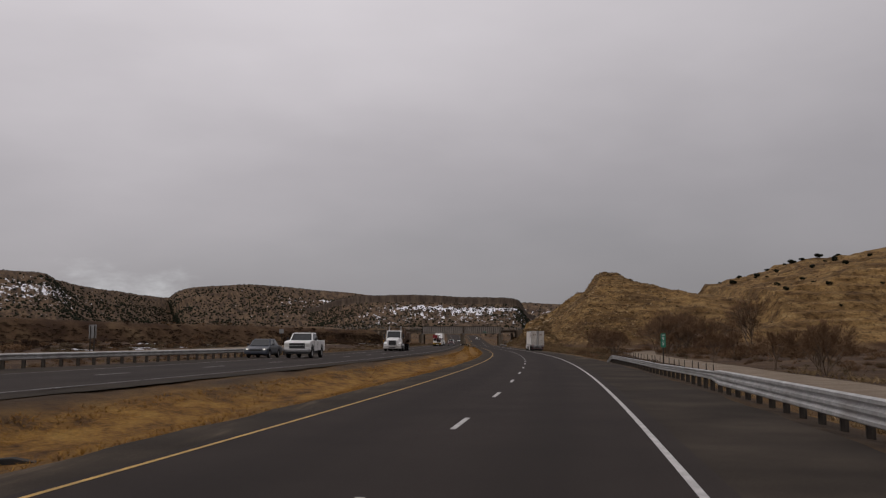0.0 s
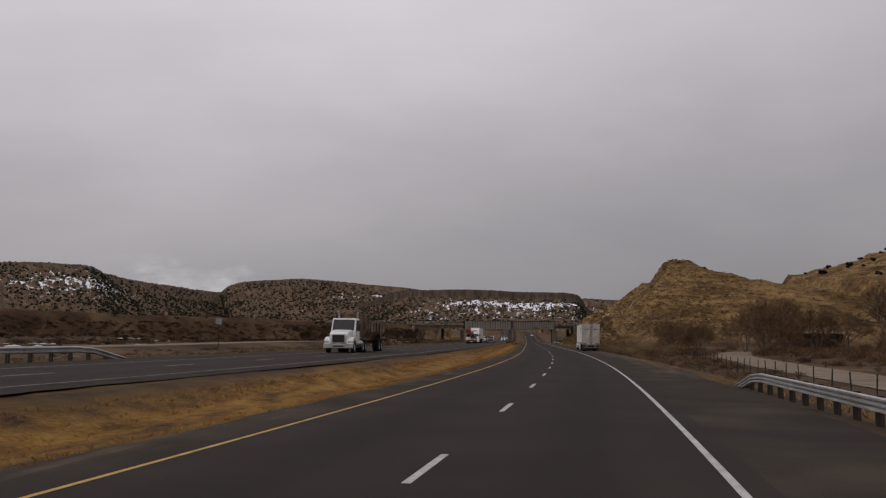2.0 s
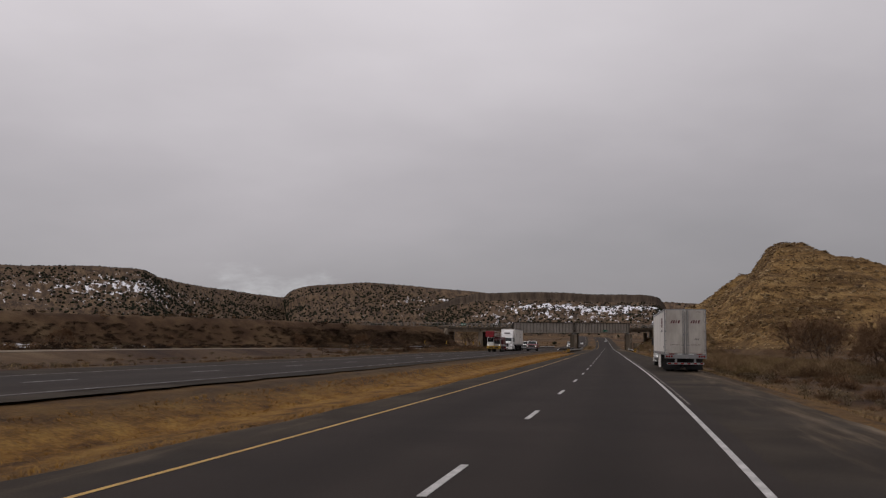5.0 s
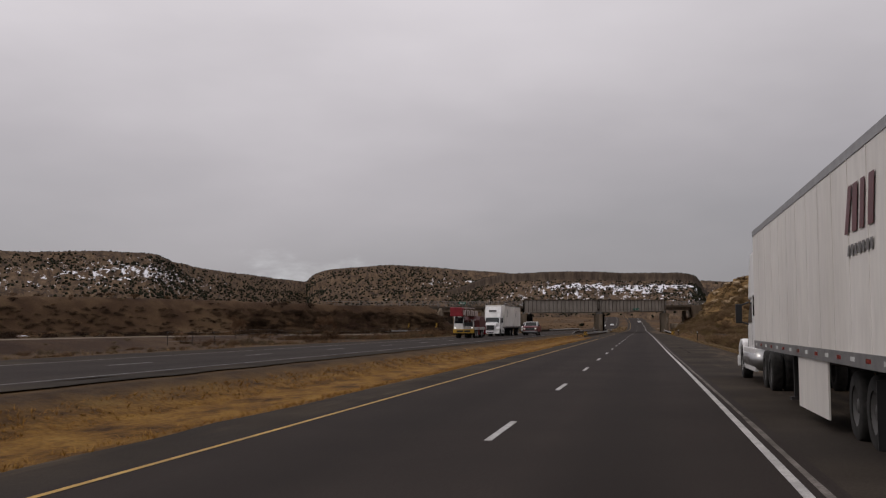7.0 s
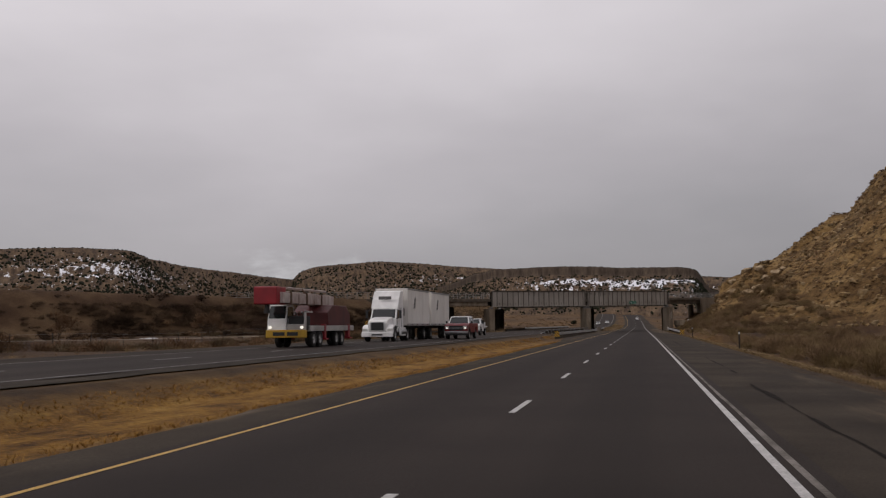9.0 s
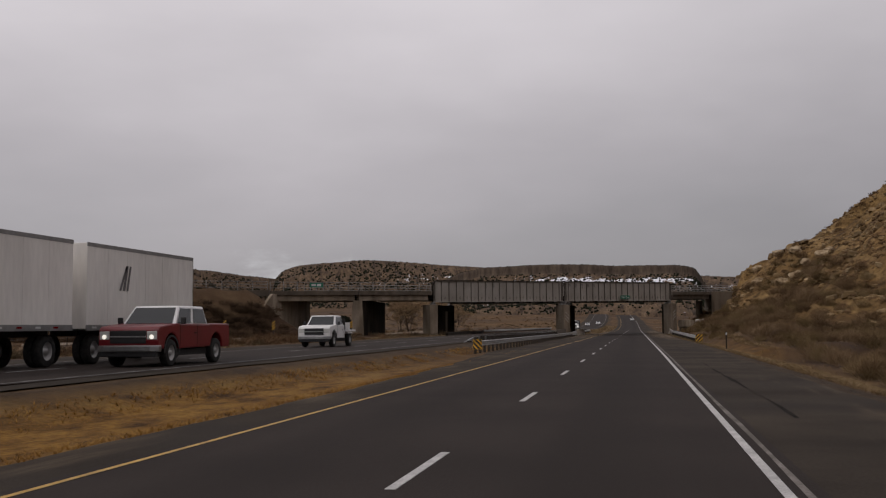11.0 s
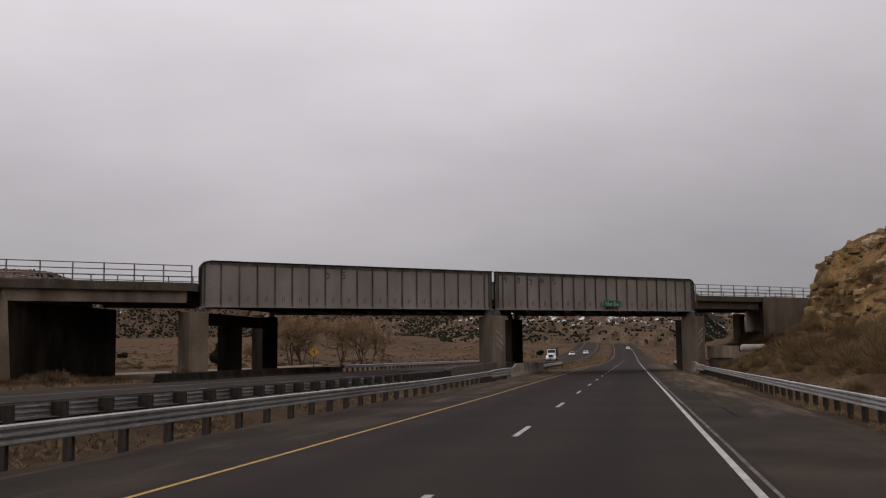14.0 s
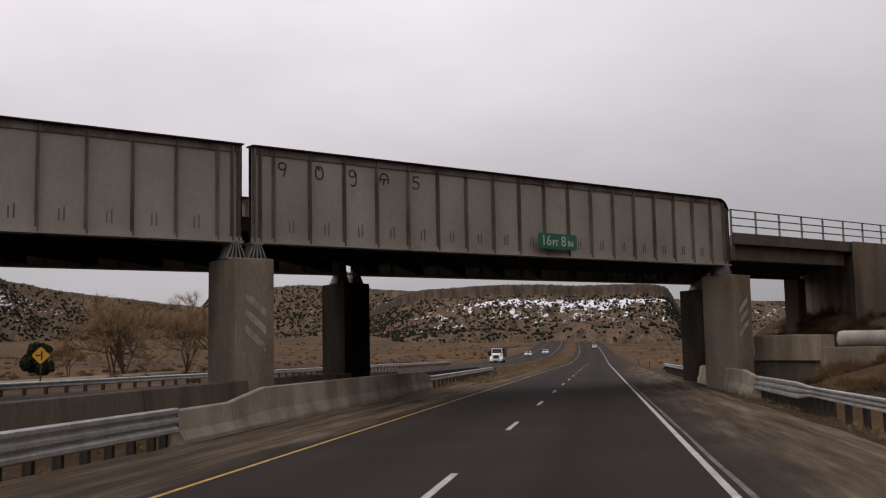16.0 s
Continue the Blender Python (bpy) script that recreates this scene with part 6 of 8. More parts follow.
        part("mirror_arm", T(((s * 1.0, -nose_len - 0.05, 1.72), (s * 1.28, -nose_len - 0.05, 1.80), 0.025), seg=6), M_BLACK, mm)
        part("mirror_arm", T(((s * 1.0, -nose_len - 0.2, 2.4), (s * 1.28, -nose_len - 0.05, 2.3), 0.025), seg=6), M_BLACK, mm)
        if tanks:
            part("fuel_tank", T(((s * 0.98, back + 0.9, 0.72), (s * 0.98, end - 0.3, 0.72), 0.30), seg=18), M_CHROME, v, "dull aluminium fuel tank", True)
        part("step", B((s * 1.12 - 0.12, back + 1.0, 0.42, s * 1.12 + 0.12, back + 1.6, 0.48)), M_CHROME, v)
    part("chassis_rail", B((-0.45, end - 3.3, 0.72, -0.33, -0.6, 0.98), (0.33, end - 3.3, 0.72, 0.45, -0.6, 0.98)), M_CHASSIS, v)
    return end


def box_trailer(v, y0, length, base, top, W=1.30, mat=None, rear_detail=True, lit_tail=False):
    """A van trailer from y0 backwards."""
    mat = mat or M_TRAILER
    y1 = y0 - length
    body = part("trailer_body", B((-W, y1, base, W, y0, top), bevel=0.03), mat, v, "white ribbed van trailer body")
    part("roof_rail", B((-W - 0.012, y1, top - 0.12, -W + 0.02, y0, top + 0.012), (W - 0.02, y1, top - 0.12, W + 0.012, y0, top + 0.012)), M_SIGN_BACK, body)
    part("base_rail", B((-W - 0.014, y1, base - 0.05, -W + 0.03, y0, base + 0.14), (W - 0.03, y1, base - 0.05, W + 0.014, y0, base + 0.14)), M_SIGN_BACK, body)
    n = int(length / 1.22)
    for s in (-1, 1):
        for i in range(1, n):
            y = y0 - length * i / n
            part("panel_seam", B((s * (W + 0.004) - 0.004, y - 0.02, base + 0.14, s * (W + 0.004) + 0.004, y + 0.02, top - 0.12)), mat, body)
        for i in range(int(length / 1.0)):
            y = y0 - 0.5 - i
            part("reflector", B((s * (W + 0.016) - 0.003, y - 0.14, base + 0.02, s * (W + 0.016) + 0.003, y + 0.14, base + 0.08)), M_TAIL if i % 2 else M_SIGN_WHITE, body)
    if rear_detail:
        for s in (-1, 1):
            d = part("door", B((s * 0.62 - 0.585, y1 - 0.05, base + 0.05, s * 0.62 + 0.585, y1 - 0.005, top - 0.06), bevel=0.012), M_TRAILER_REAR, body, "greyish white rear door")
            for dx in (0.06, 0.16):
                part("lock_rod", T(((s * dx, y1 - 0.08, base + 0.02), (s * dx, y1 - 0.08, top - 0.08), 0.018), seg=8), M_SIGN_BACK, d)
            part("lock_handle", B((s * 0.16 - 0.10, y1 - 0.11, base + 0.55, s * 0.16 + 0.10, y1 - 0.09, base + 0.60), (s * 0.11 - 0.05, y1 - 0.10, base + 1.2, s * 0.11 + 0.05, y1 - 0.08, base + 1.3)), M_SIGN_BACK, d)
            for z in (0.25, 0.85, 1.45, 2.05, 2.55):
                part("hinge", B((s * 1.22 - 0.07, y1 - 0.068, base + z - 0.022, s * 1.22 + 0.07, y1 - 0.05, base + z + 0.022)), M_SIGN_BACK, d)
        part("door_frame", B((-W, y1 - 0.02, top - 0.06, W, y1 + 0.02, top + 0.01), (-W, y1 - 0.03, base, -W + 0.05, y1 + 0.02, top), (W - 0.05, y1 - 0.03, base, W, y1 + 0.02, top)), M_SIGN_BACK, body)
        part("rear_sill", B((-W, y1 - 0.06, base - 0.28, W, y1 + 0.05, base + 0.03), bevel=0.015), M_SIGN_BACK, body)
        for s in (-1, 1):
            for k in range(3):
                part("tail_light", T(((s * (1.16 - 0.15 * k), y1 - 0.09, base - 0.14), (s * (1.16 - 0.15 * k), y1 - 0.06, base - 0.14), 0.06), seg=14), M_TAIL_LIT if lit_tail and k == 0 else M_TAIL, body)
            for k in range(2):
                part("reflector", B((s * (0.35 + 0.5 * k) - 0.16, y1 - 0.068, base - 0.02, s * (0.35 + 0.5 * k) + 0.16, y1 - 0.06, base + 0.03)), M_TAIL if k else M_SIGN_WHITE, body)
        part("underride_guard", B((-1.15, y1 - 0.04, 0.52, 1.15, y1 + 0.06, 0.64), (-0.66, y1 - 0.02, 0.6, -0.52, y1 + 0.05, base - 0.25), (0.52, y1 - 0.02, 0.6, 0.66, y1 + 0.05, base - 0.25)), M_SIGN_BACK, body, "white underride guard")
        for k in range(6):
            part("guard_stripe", B((-1.1 + 0.4 * k, y1 - 0.046, 0.54, -0.9 + 0.4 * k, y1 - 0.04, 0.62)), M_TAIL, body)
    part("under_frame", B((-0.5, y1 + 0.1, base - 0.25, -0.38, y0 - 0.8, base - 0.04), (0.38, y1 + 0.1, base - 0.25, 0.5, y0 - 0.8, base - 0.04)), M_CHASSIS, body)
    return body, y1


def logo_bars(body, m, w, h, mat, n=4, thin=False):
    """A maker's mark as plain leaning bars."""
    for i in range(n):
        x0 = -w / 2 + w * i / n
        x1 = x0 + w / n * (0.62 if i % 2 else 0.5)
        lean = h * (0.55 if i == 0 else 0.25)
        bm = P([(x0, -h / 2), (x1, -h / 2), (x1 + lean, h / 2), (x0 + lean, h / 2)], "y", -0.004, 0.0)
        ob = part("mark_bar", bm, mat, body)
        ob.matrix_local = m
    return body


M_MARK_RED = plain("dark_red_lettering_vinyl", (0.10, 0.012, 0.016), 0.5)
M_MARK_GREY = plain("grey_lettering_vinyl", (0.13, 0.12, 0.12), 0.5)

# the lorry standing on the shoulder
lorry = thing("semi_truck", rd_pose(237.4, 6.24, -0.03, 0.0), "white tractor with a long white van trailer parked on the shoulder", "semi truck")
end = tractor(lorry, M_WHITE_CAR, roof=2.95, sleeper=1.7, fairing=True, lit=False)
for y in (end - 1.1, end - 2.4):
    dual_axle(lorry, y, rim=M_RIM_DARK)
for c in lorry.children:          # the tractor stands a little askew of its trailer
    c.location.x += 0.2
t_front = -8.55
body, t_rear = box_trailer(lorry, t_front, 16.15, 1.17, 4.02)
# suspension block and wide mudflaps also stand in for shade under the trailer
part("suspension_shade_block", B((-0.55, t_rear + 2.6, 0.55, 0.55, t_rear + 6.0, 1.02), (-1.0, t_rear + 3.2, 0.45, 1.0, t_rear + 5.4, 0.6)), M_CHASSIS, lorry)
for y in (t_rear + 3.7, t_rear + 4.95):
    dual_axle(lorry, y, rim=M_RIM_DARK)
for s in (-1, 1):
    part("mudflap", B((s * 0.72 - 0.55, t_rear + 2.45, 0.15, s * 0.72 + 0.55, t_rear + 2.47, 1.0)), M_BLACK, lorry)
    part("landing_leg", B((s * 0.75 - 0.06, t_front - 3.2, 0.12, s * 0.75 + 0.06, t_front - 3.05, 1.2), (s * 0.75 - 0.14, t_front - 3.27, 0.06, s * 0.75 + 0.14, t_front - 2.98, 0.12)), M_CHASSIS, lorry)
    part("side_skirt", B((s * 1.25 - 0.015, t_rear + 5.9, 0.22, s * 1.25 + 0.015, t_rear + 9.0, 1.16)), M_TRAILER, lorry)
    logo_bars(body, pose(s * 0.62, t_rear - 0.055, 3.22), 0.62, 0.19, M_MARK_RED, 4)
    logo_bars(body, pose(s * 0.64, t_rear - 0.055, 1.76), 0.62, 0.05, M_MARK_GREY, 7)
logo_bars(body, pose(0.72, t_rear - 0.055, 2.12), 0.34, 0.10, M_MARK_GREY, 3)
logo_bars(body, pose(0.85, t_rear - 0.055, 3.85), 0.34, 0.05, M_MARK_GREY, 5)
for s, rz in ((-1, -90), (1, 90)):
    logo_bars(body, pose(s * 1.318, t_rear + 2.9, 3.2, 0, 0, rz), 2.0, 0.62, M_MARK_RED)
    logo_bars(body, pose(s * 1.318, t_rear + 2.9, 2.66, 0, 0, rz), 1.7, 0.14, M_MARK_GREY, 7)
    logo_bars(body, pose(s * 1.318, t_rear + 0.55, 1.62, 0, 0, rz), 0.55, 0.13, M_MARK_GREY, 6)

ONC = OPP_Z + 0.0
# oncoming traffic
pickup(rd_pose(79.5, -17.2, ONC, 180), "white single-cab pickup truck with a long bed and chrome bumper", M_WHITE_CAR, lit=False)
sedan(rd_pose(78.0, -20.0, ONC, 180), "dark blue-grey saloon car", M_BLUE_CAR, lit=True)
pickup(rd_pose(346.5, -13.1, ONC, 180), "dark red pickup truck with a pale cab roof", M_RED_CAR, M_WHITE_CAR, crew=True)
pickup(rd_pose(377.4, -16.8, ONC, 180), "white pickup truck with a flatbed and a red fuel drum", M_WHITE_CAR, bed="flat", lit=False)

# white day-cab lorry with a rust-brown tub trailer
tub = thing("dump_truck", rd_pose(140.2, -16.9, ONC, 180), "white day-cab lorry pulling a rust-brown steel tub trailer", "dump truck")
end = tractor(tub, M_WHITE_CAR, roof=3.02, lit=False, bumper_mat=M_DULL_WHITE)
for y in (end - 1.5, end - 2.8):
    dual_axle(tub, y)
for s in (-1, 1):
    part("exhaust_stack", T(((s * 0.78, end - 0.22, 0.9), (s * 0.78, end - 0.22, 3.35), 0.09), seg=12), M_CHROME, tub, "dull chrome exhaust stack")
    part("mudguard", B((s * 0.78 - 0.33, end - 3.5, 1.08, s * 0.78 + 0.33, end - 0.8, 1.14), bevel=0.03), M_BROWN_STEEL, tub)
part("bulkhead", B((-1.15, end - 1.15, 1.25, 1.15, end - 0.95, 3.15), (-1.22, end - 1.2, 3.10, 1.22, end - 0.9, 3.22), bevel=0.02), M_BROWN_STEEL, tub, "tall rusty front bulkhead")
part("front_bin", P([(-0.7, 1.2), (0.7, 1.2), (1.18, 2.0), (1.18, 3.05), (-1.18, 3.05), (-1.18, 2.0)], "y", end - 3.3, end - 1.15, 0.03), M_BROWN_STEEL, tub)
for k in range(3):
    y = end - 1.5 - 0.8 * k
    part("rib", B((-1.25, y - 0.05, 1.9, -1.17, y + 0.05, 3.08)), M_BROWN_STEEL, tub)
    part("rib", B((1.17, y - 0.05, 1.9, 1.25, y + 0.05, 3.08)), M_BROWN_STEEL, tub)
part("tub", P([(-0.55, 0.95), (0.55, 0.95), (1.2, 1.75), (1.2, 2.55), (1.08, 2.55), (1.08, 1.8), (0.45, 1.1), (-0.45, 1.1), (-1.08, 1.8), (-1.08, 2.55), (-1.2, 2.55), (-1.2, 1.75)], "y", -15.4, end - 3.6, 0.02), M_BROWN_STEEL, tub, "rust-brown open tub")
for k in range(6):
    y = end - 4.0 - 1.5 * k
    part("rib", B((-1.27, y - 0.05, 1.7, -1.19, y + 0.05, 2.6)), M_BROWN_STEEL, tub)
    part("rib", B((1.19, y - 0.05, 1.7, 1.27, y + 0.05, 2.6)), M_BROWN_STEEL, tub)
part("top_rail", B((-1.28, -15.4, 2.50, -1.14, end - 3.5, 2.62), (1.14, -15.4, 2.50, 1.28, end - 3.5, 2.62)), M_BROWN_STEEL, tub)
part("drawbar", B((-0.3, -15.3, 0.75, 0.3, end - 2.8, 1.0)), M_CHASSIS, tub)
for y in (-13.2, -14.5):
    dual_axle(tub, y)
for s in (-1, 1):
    part("rear_mudguard", P([(-15.5, 1.5), (-15.2, 1.2), (-12.5, 1.2), (-12.2, 1.6), (-12.4, 1.65), (-12.7, 1.3), (-15.1, 1.3), (-15.4, 1.6)], "x", s * 0.95 - 0.32, s * 0.95 + 0.32), M_BROWN_STEEL, tub)

# crane lorry: low cab beside a stowed red boom
crane = thing("crane_truck", rd_pose(314.0, -16.9, ONC, 180) @ Matrix.Scale(0.9, 4), "white-cabbed crane truck with yellow bumper and red boom", "crane truck")
part("carrier_deck", B((-1.25, -11.0, 1.0, 1.25, -1.1, 1.35), bevel=0.04), M_DULL_WHITE, crane, "dirty white carrier deck")
part("front_bumper", B((-1.27, -0.35, 0.62, 1.27, 0.05, 1.10), bevel=0.05), M_YELLOW_STEEL, crane, "yellow front bumper")
part("bumper_slots", B((-0.8, 0.045, 0.74, -0.1, 0.06, 0.96), (0.05, 0.045, 0.74, 0.8, 0.06, 0.96)), M_BLACK, crane)
lo, hi = (0.0, -1.75, 1.22, -0.15), (0.05, -1.7, 1.18, -0.45)
cab = part("cab", loft(bmesh.new(), (0.0, -1.75, 1.22, -0.10), lo, 1.05, 1.75, 0.03), M_WHITE_CAR, crane)
part("cab_top", loft(bmesh.new(), lo, hi, 1.73, 2.65, 0.05), M_WHITE_CAR, cab)
glazing(cab, lo, hi, 1.73, 2.65)
part("engine_cowl", B((-1.1, -1.5, 1.05, -0.1, -0.16, 1.95), bevel=0.06), M_CHASSIS, crane, "open dark engine bay")
part("engine_frame", B((-1.24, -0.3, 1.05, -1.12, -0.1, 2.25), (-1.24, -0.3, 1.05, -0.05, -0.08, 1.45), (-1.24, -1.5, 2.15, -1.12, -0.1, 2.25), bevel=0.02), M_DULL_WHITE, crane, "dirty white engine bay frame")
for k in range(4):
    part("engine_pipe", T(((-0.95 + 0.24 * k, -0.9, 1.9), (-0.9 + 0.22 * k, -0.4 - 0.1 * (k % 2), 2.2), 0.06), seg=10), M_RUST if k % 2 else M_CHROME, crane)
part("cowl_grille", B((-1.05, -0.13, 1.2, -0.25, -0.10, 1.8)), M_BLACK, crane)
for s in (-1, 1):
    part("headlight", T(((s * 1.02, -0.1, 1.25), (s * 1.02, 0.02, 1.25), 0.085), seg=16), M_LIT, crane)
    for y in (-1.9, -3.2):
        wheel(crane, s * 1.05, y, 0.54, 0.34, M_RIM, s)
    for k in range(2):
        part("outrigger", B((s * 1.15 - 0.12, -4.3 - 5.6 * k, 0.55, s * 1.15 + 0.12, -3.9 - 5.6 * k, 1.45), (s * 1.15 - 0.25, -4.35 - 5.6 * k, 0.45, s * 1.15 + 0.25, -3.85 - 5.6 * k, 0.55)), M_RED, crane)
for y in (-7.4, -8.75):
    dual_axle(crane, y, 0.54)
upper = part("turntable_house", P([(-5.0, 1.36), (-4.8, 2.2), (-6.0, 2.70), (-9.2, 2.70), (-10.2, 2.1), (-10.2, 1.36)], "x", -1.2, 1.2, 0.05), M_MAROON, crane, "dark red revolving house")
part("house_window", B((1.19, -6.9, 1.9, 1.215, -5.6, 2.5)), M_GLASS, upper)
part("boom", B((-0.42, -8.8, 2.72, 0.42, 1.6, 3.36), bevel=0.03), M_PINK_STEEL, crane, "bleached red telescopic boom")
for k in range(6):
    part("boom_collar", B((-0.47, -7.6 + 1.55 * k, 2.67, 0.47, -7.4 + 1.55 * k, 3.41)), M_RUST if k % 2 else M_PINK_STEEL, crane)
part("boom_head", B((-0.2, 0.5, 2.62, 1.25, 2.2, 3.70), bevel=0.09), M_RED, crane, "bright red boom head box")
part("hook_block", T(((0.5, 1.9, 2.1), (0.5, 1.9, 2.64), 0.2, 0.12), seg=12), M_CHASSIS, crane)
part("jib_strut", T(((0.3, -3.0, 3.36), (0.3, -2.2, 3.66), 0.05), ((-0.3, -3.0, 3.36), (-0.3, -2.2, 3.66), 0.05), ((0.3, -6.5, 3.36), (0.3, -6.0, 3.66), 0.05), seg=8), M_RUST, crane)
part("jib", T(((0.25, -7.5, 3.66), (0.25, 0.5, 3.66), 0.05), ((-0.25, -7.5, 3.66), (-0.25, 0.5, 3.66), 0.05), ((0.25, -7.5, 3.44), (0.25, 0.5, 3.44), 0.05), seg=8), M_PINK_STEEL, crane)

# white tractor with two short trailers
twin = thing("semi_truck", rd_pose(334.4, -16.9, ONC, 180), "white tractor pulling two short white van trailers", "semi truck")
end = tractor(twin, M_WHITE_CAR, roof=2.95, fairing=True, sleeper=0.4, lit=False)
dual_axle(twin, end - 1.6)
logo = part("fairing_mark", B((-0.5, -2.42, 3.18, 0.5, -2.40, 3.42)), M_MARK_GREY, twin)
body1, r1 = box_trailer(twin, end - 0.6, 8.5, 1.2, 4.1, rear_detail=False)
dual_axle(twin, r1 + 1.0)
body2, r2 = box_trailer(twin, r1 - 0.9, 8.5, 1.2, 4.1)
dual_axle(twin, r2 + 1.0)
dual_axle(twin, r1 - 1.9)
for s, rz in ((-1, -90), (1, 90)):
    logo_bars(body1, pose(s * 1.318, end - 3.0, 3.0, 0, 0, rz), 0.8, 0.9, M_MARK_GREY, 3)
    logo_bars(body2, pose(s * 1.318, r1 - 3.5, 3.0, 0, 0, rz), 0.8, 0.9, M_MARK_GREY, 3)

# far traffic beyond the bridge
far_lorry = thing("box_truck", rd_pose(655, -16.9, ONC, 180), "white lorry on the far carriageway", "box truck")
end = tractor(far_lorry, M_WHITE_CAR, roof=2.98, lit=True)
dual_axle(far_lorry, end - 3.5)
part("cargo_box", B((-1.2, end - 5.6, 1.1, 1.2, end - 0.3, 2.9), bevel=0.04), M_CHASSIS, far_lorry, "dark cargo body")
sedan(rd_pose(745, -16.9, ONC, 180), "white saloon car on the far carriageway", M_WHITE_CAR, lit=True)
sedan(rd_pose(770, -13.3, ONC, 180), "pale saloon car on the far carriageway", M_WHITE_CAR)
sedan(rd_pose(860, 1.9, 0.0, 0), "white car on the road ahead", M_WHITE_CAR)

# a strip of torn tyre on the inner verge
tread = tagged(part("tyre_strip", P([(-0.45, 0.0), (0.42, 0.0), (0.45, 0.06), (0.1, 0.13), (-0.3, 0.10), (-0.46, 0.05)], "y", -0.12, 0.12, 0.02), M_TYRE), "torn black strip of tyre lying in the grass", "debris")
x, y, _ = rd(15.8, -6.0)
tread.matrix_world = pose(x, y, ground_at(x, y) + 0.0, 0, 0, 12)


# ---- plants and stones ----
rng = np.random.default_rng(7)


def scatter(name, base_v, base_f, spots, mat, parent=None, smooth=False, tilt=0.0):
    """One mesh of many copies of a small shape. spots: rows x, y, z, scale across, scale up, turn."""
    spots = np.asarray(spots, float)
    n, k = len(spots), len(base_v)
    c, s = np.cos(spots[:, 5])[:, None], np.sin(spots[:, 5])[:, None]
    bx, by, bz = base_v[:, 0][None], base_v[:, 1][None], base_v[:, 2][None]
    X = (bx * c - by * s) * spots[:, 3:4] + spots[:, 0:1]
    Y = (bx * s + by * c) * spots[:, 3:4] + spots[:, 1:2]
    Z = bz * spots[:, 4:5] + spots[:, 2:3]
    if tilt:
        Z = Z + bx * spots[:, 3:4] * rng.normal(0, tilt, (n, 1)) + by * spots[:, 3:4] * rng.normal(0, tilt, (n, 1))
    v = np.stack([X, Y, Z], -1).reshape(-1, 3)
    f = (base_f[None] + (np.arange(n) * k)[:, None, None]).reshape(-1, base_f.shape[1])
    return raw(name, v, f, mat, parent, smooth)


def tuft_shape(n, spread, seed, width=0.03, curl=0.25):
    """A tuft of n bent blades about 1 tall."""
    r = np.random.default_rng(seed)
    v, f = [], []
    for i in range(n):
        a, lean = r.uniform(0, 2 * math.pi), r.uniform(0.1, 1.0) * spread
        h = r.uniform(0.55, 1.0)
        b = np.array([math.cos(a), math.sin(a)])
        side = np.array([-b[1], b[0]]) * width * r.uniform(0.6, 1.4)
        root = b * r.uniform(0, 0.12)
        mid, tip = root + b * lean * 0.45, root + b * lean * (1 + curl)
        k = len(v)
        v += [(*(root - side), 0), (*(root + side), 0), (*(mid + side * 0.8), h * 0.6), (*(mid - side * 0.8), h * 0.6), (*(tip + side * 0.2), h), (*(tip - side * 0.2), h)]
        f += [(k, k + 1, k + 2, k + 3), (k + 3, k + 2, k + 4, k + 5)]
    return np.array(v), np.array(f)


def shrub_shape(n, seed, leaf=0.07, twig=0.012, flat=0.75):
    """A twiggy dome about 1 high and 2 across: thin stems and small leaf blades with gaps between."""
    r = np.random.default_rng(seed)
    v, f = [], []
    lobes = [(r.uniform(0, 2 * math.pi), r.uniform(0.25, 0.5), r.uniform(0.45, 0.75)) for _ in range(5)]
    for i in range(n):
        a, d, rad = lobes[i % 5]
        c = np.array([math.cos(a) * d, math.sin(a) * d, 0.32])
        q = r.normal(size=3)
        q /= np.linalg.norm(q)
        q[2] = abs(q[2])
        p = c + q * rad * np.array([1, 1, flat]) * r.uniform(0.55, 1.0)
        p[2] = min(max(p[2], 0.03), 1.05)
        e1 = r.normal(size=3)
        e1 /= np.linalg.norm(e1)
        e2 = np.cross(e1, r.normal(size=3))
        e2 /= np.linalg.norm(e2)
        s1, s2 = leaf * r.uniform(0.6, 1.6), leaf * r.uniform(0.3, 0.7)
        k = len(v)
        v += [p - e1 * s1, p + e2 * s2, p + e1 * s1, p - e2 * s2]
        f.append((k, k + 1, k + 2, k + 3))
        if i % 3 == 0:
            k = len(v)
            root = np.array([c[0] * 0.15, c[1] * 0.15, 0.0])
            w = np.array([-q[1], q[0], 0]) * twig
            v += [root - w, root + w, p + w * 0.4, p - w * 0.4]
            f.append((k, k + 1, k + 2, k + 3))
    return np.array(v, float), np.array(f)


def stone_shape(seed, n=1):
    """An angular block: a cube whose corners are pushed about, with cut top edges."""
    r = np.random.default_rng(seed)
    bm = bmesh.new()
    bmesh.ops.create_cube(bm, size=1.0)
    bmesh.ops.bevel(bm, geom=bm.edges[:], offset=0.16, segments=1, affect="EDGES")
    for w in bm.verts:
        w.co += Vector(r.normal(0, 0.07, 3))
    bmesh.ops.triangulate(bm, faces=bm.faces)
    bm.verts.index_update()
    v = np.array([w.co[:] for w in bm.verts])
    f = np.array([[q.index for q in t.verts] for t in bm.faces])
    bm.free()
    return v, f


M_TUFT = vary_island(material("tawny_grass_blades", [(0.155, 0.074, 0.018), (0.26, 0.135, 0.030), (0.34, 0.195, 0.055)], scale=0.5, rough=0.9, spec=0.15), 0.35)
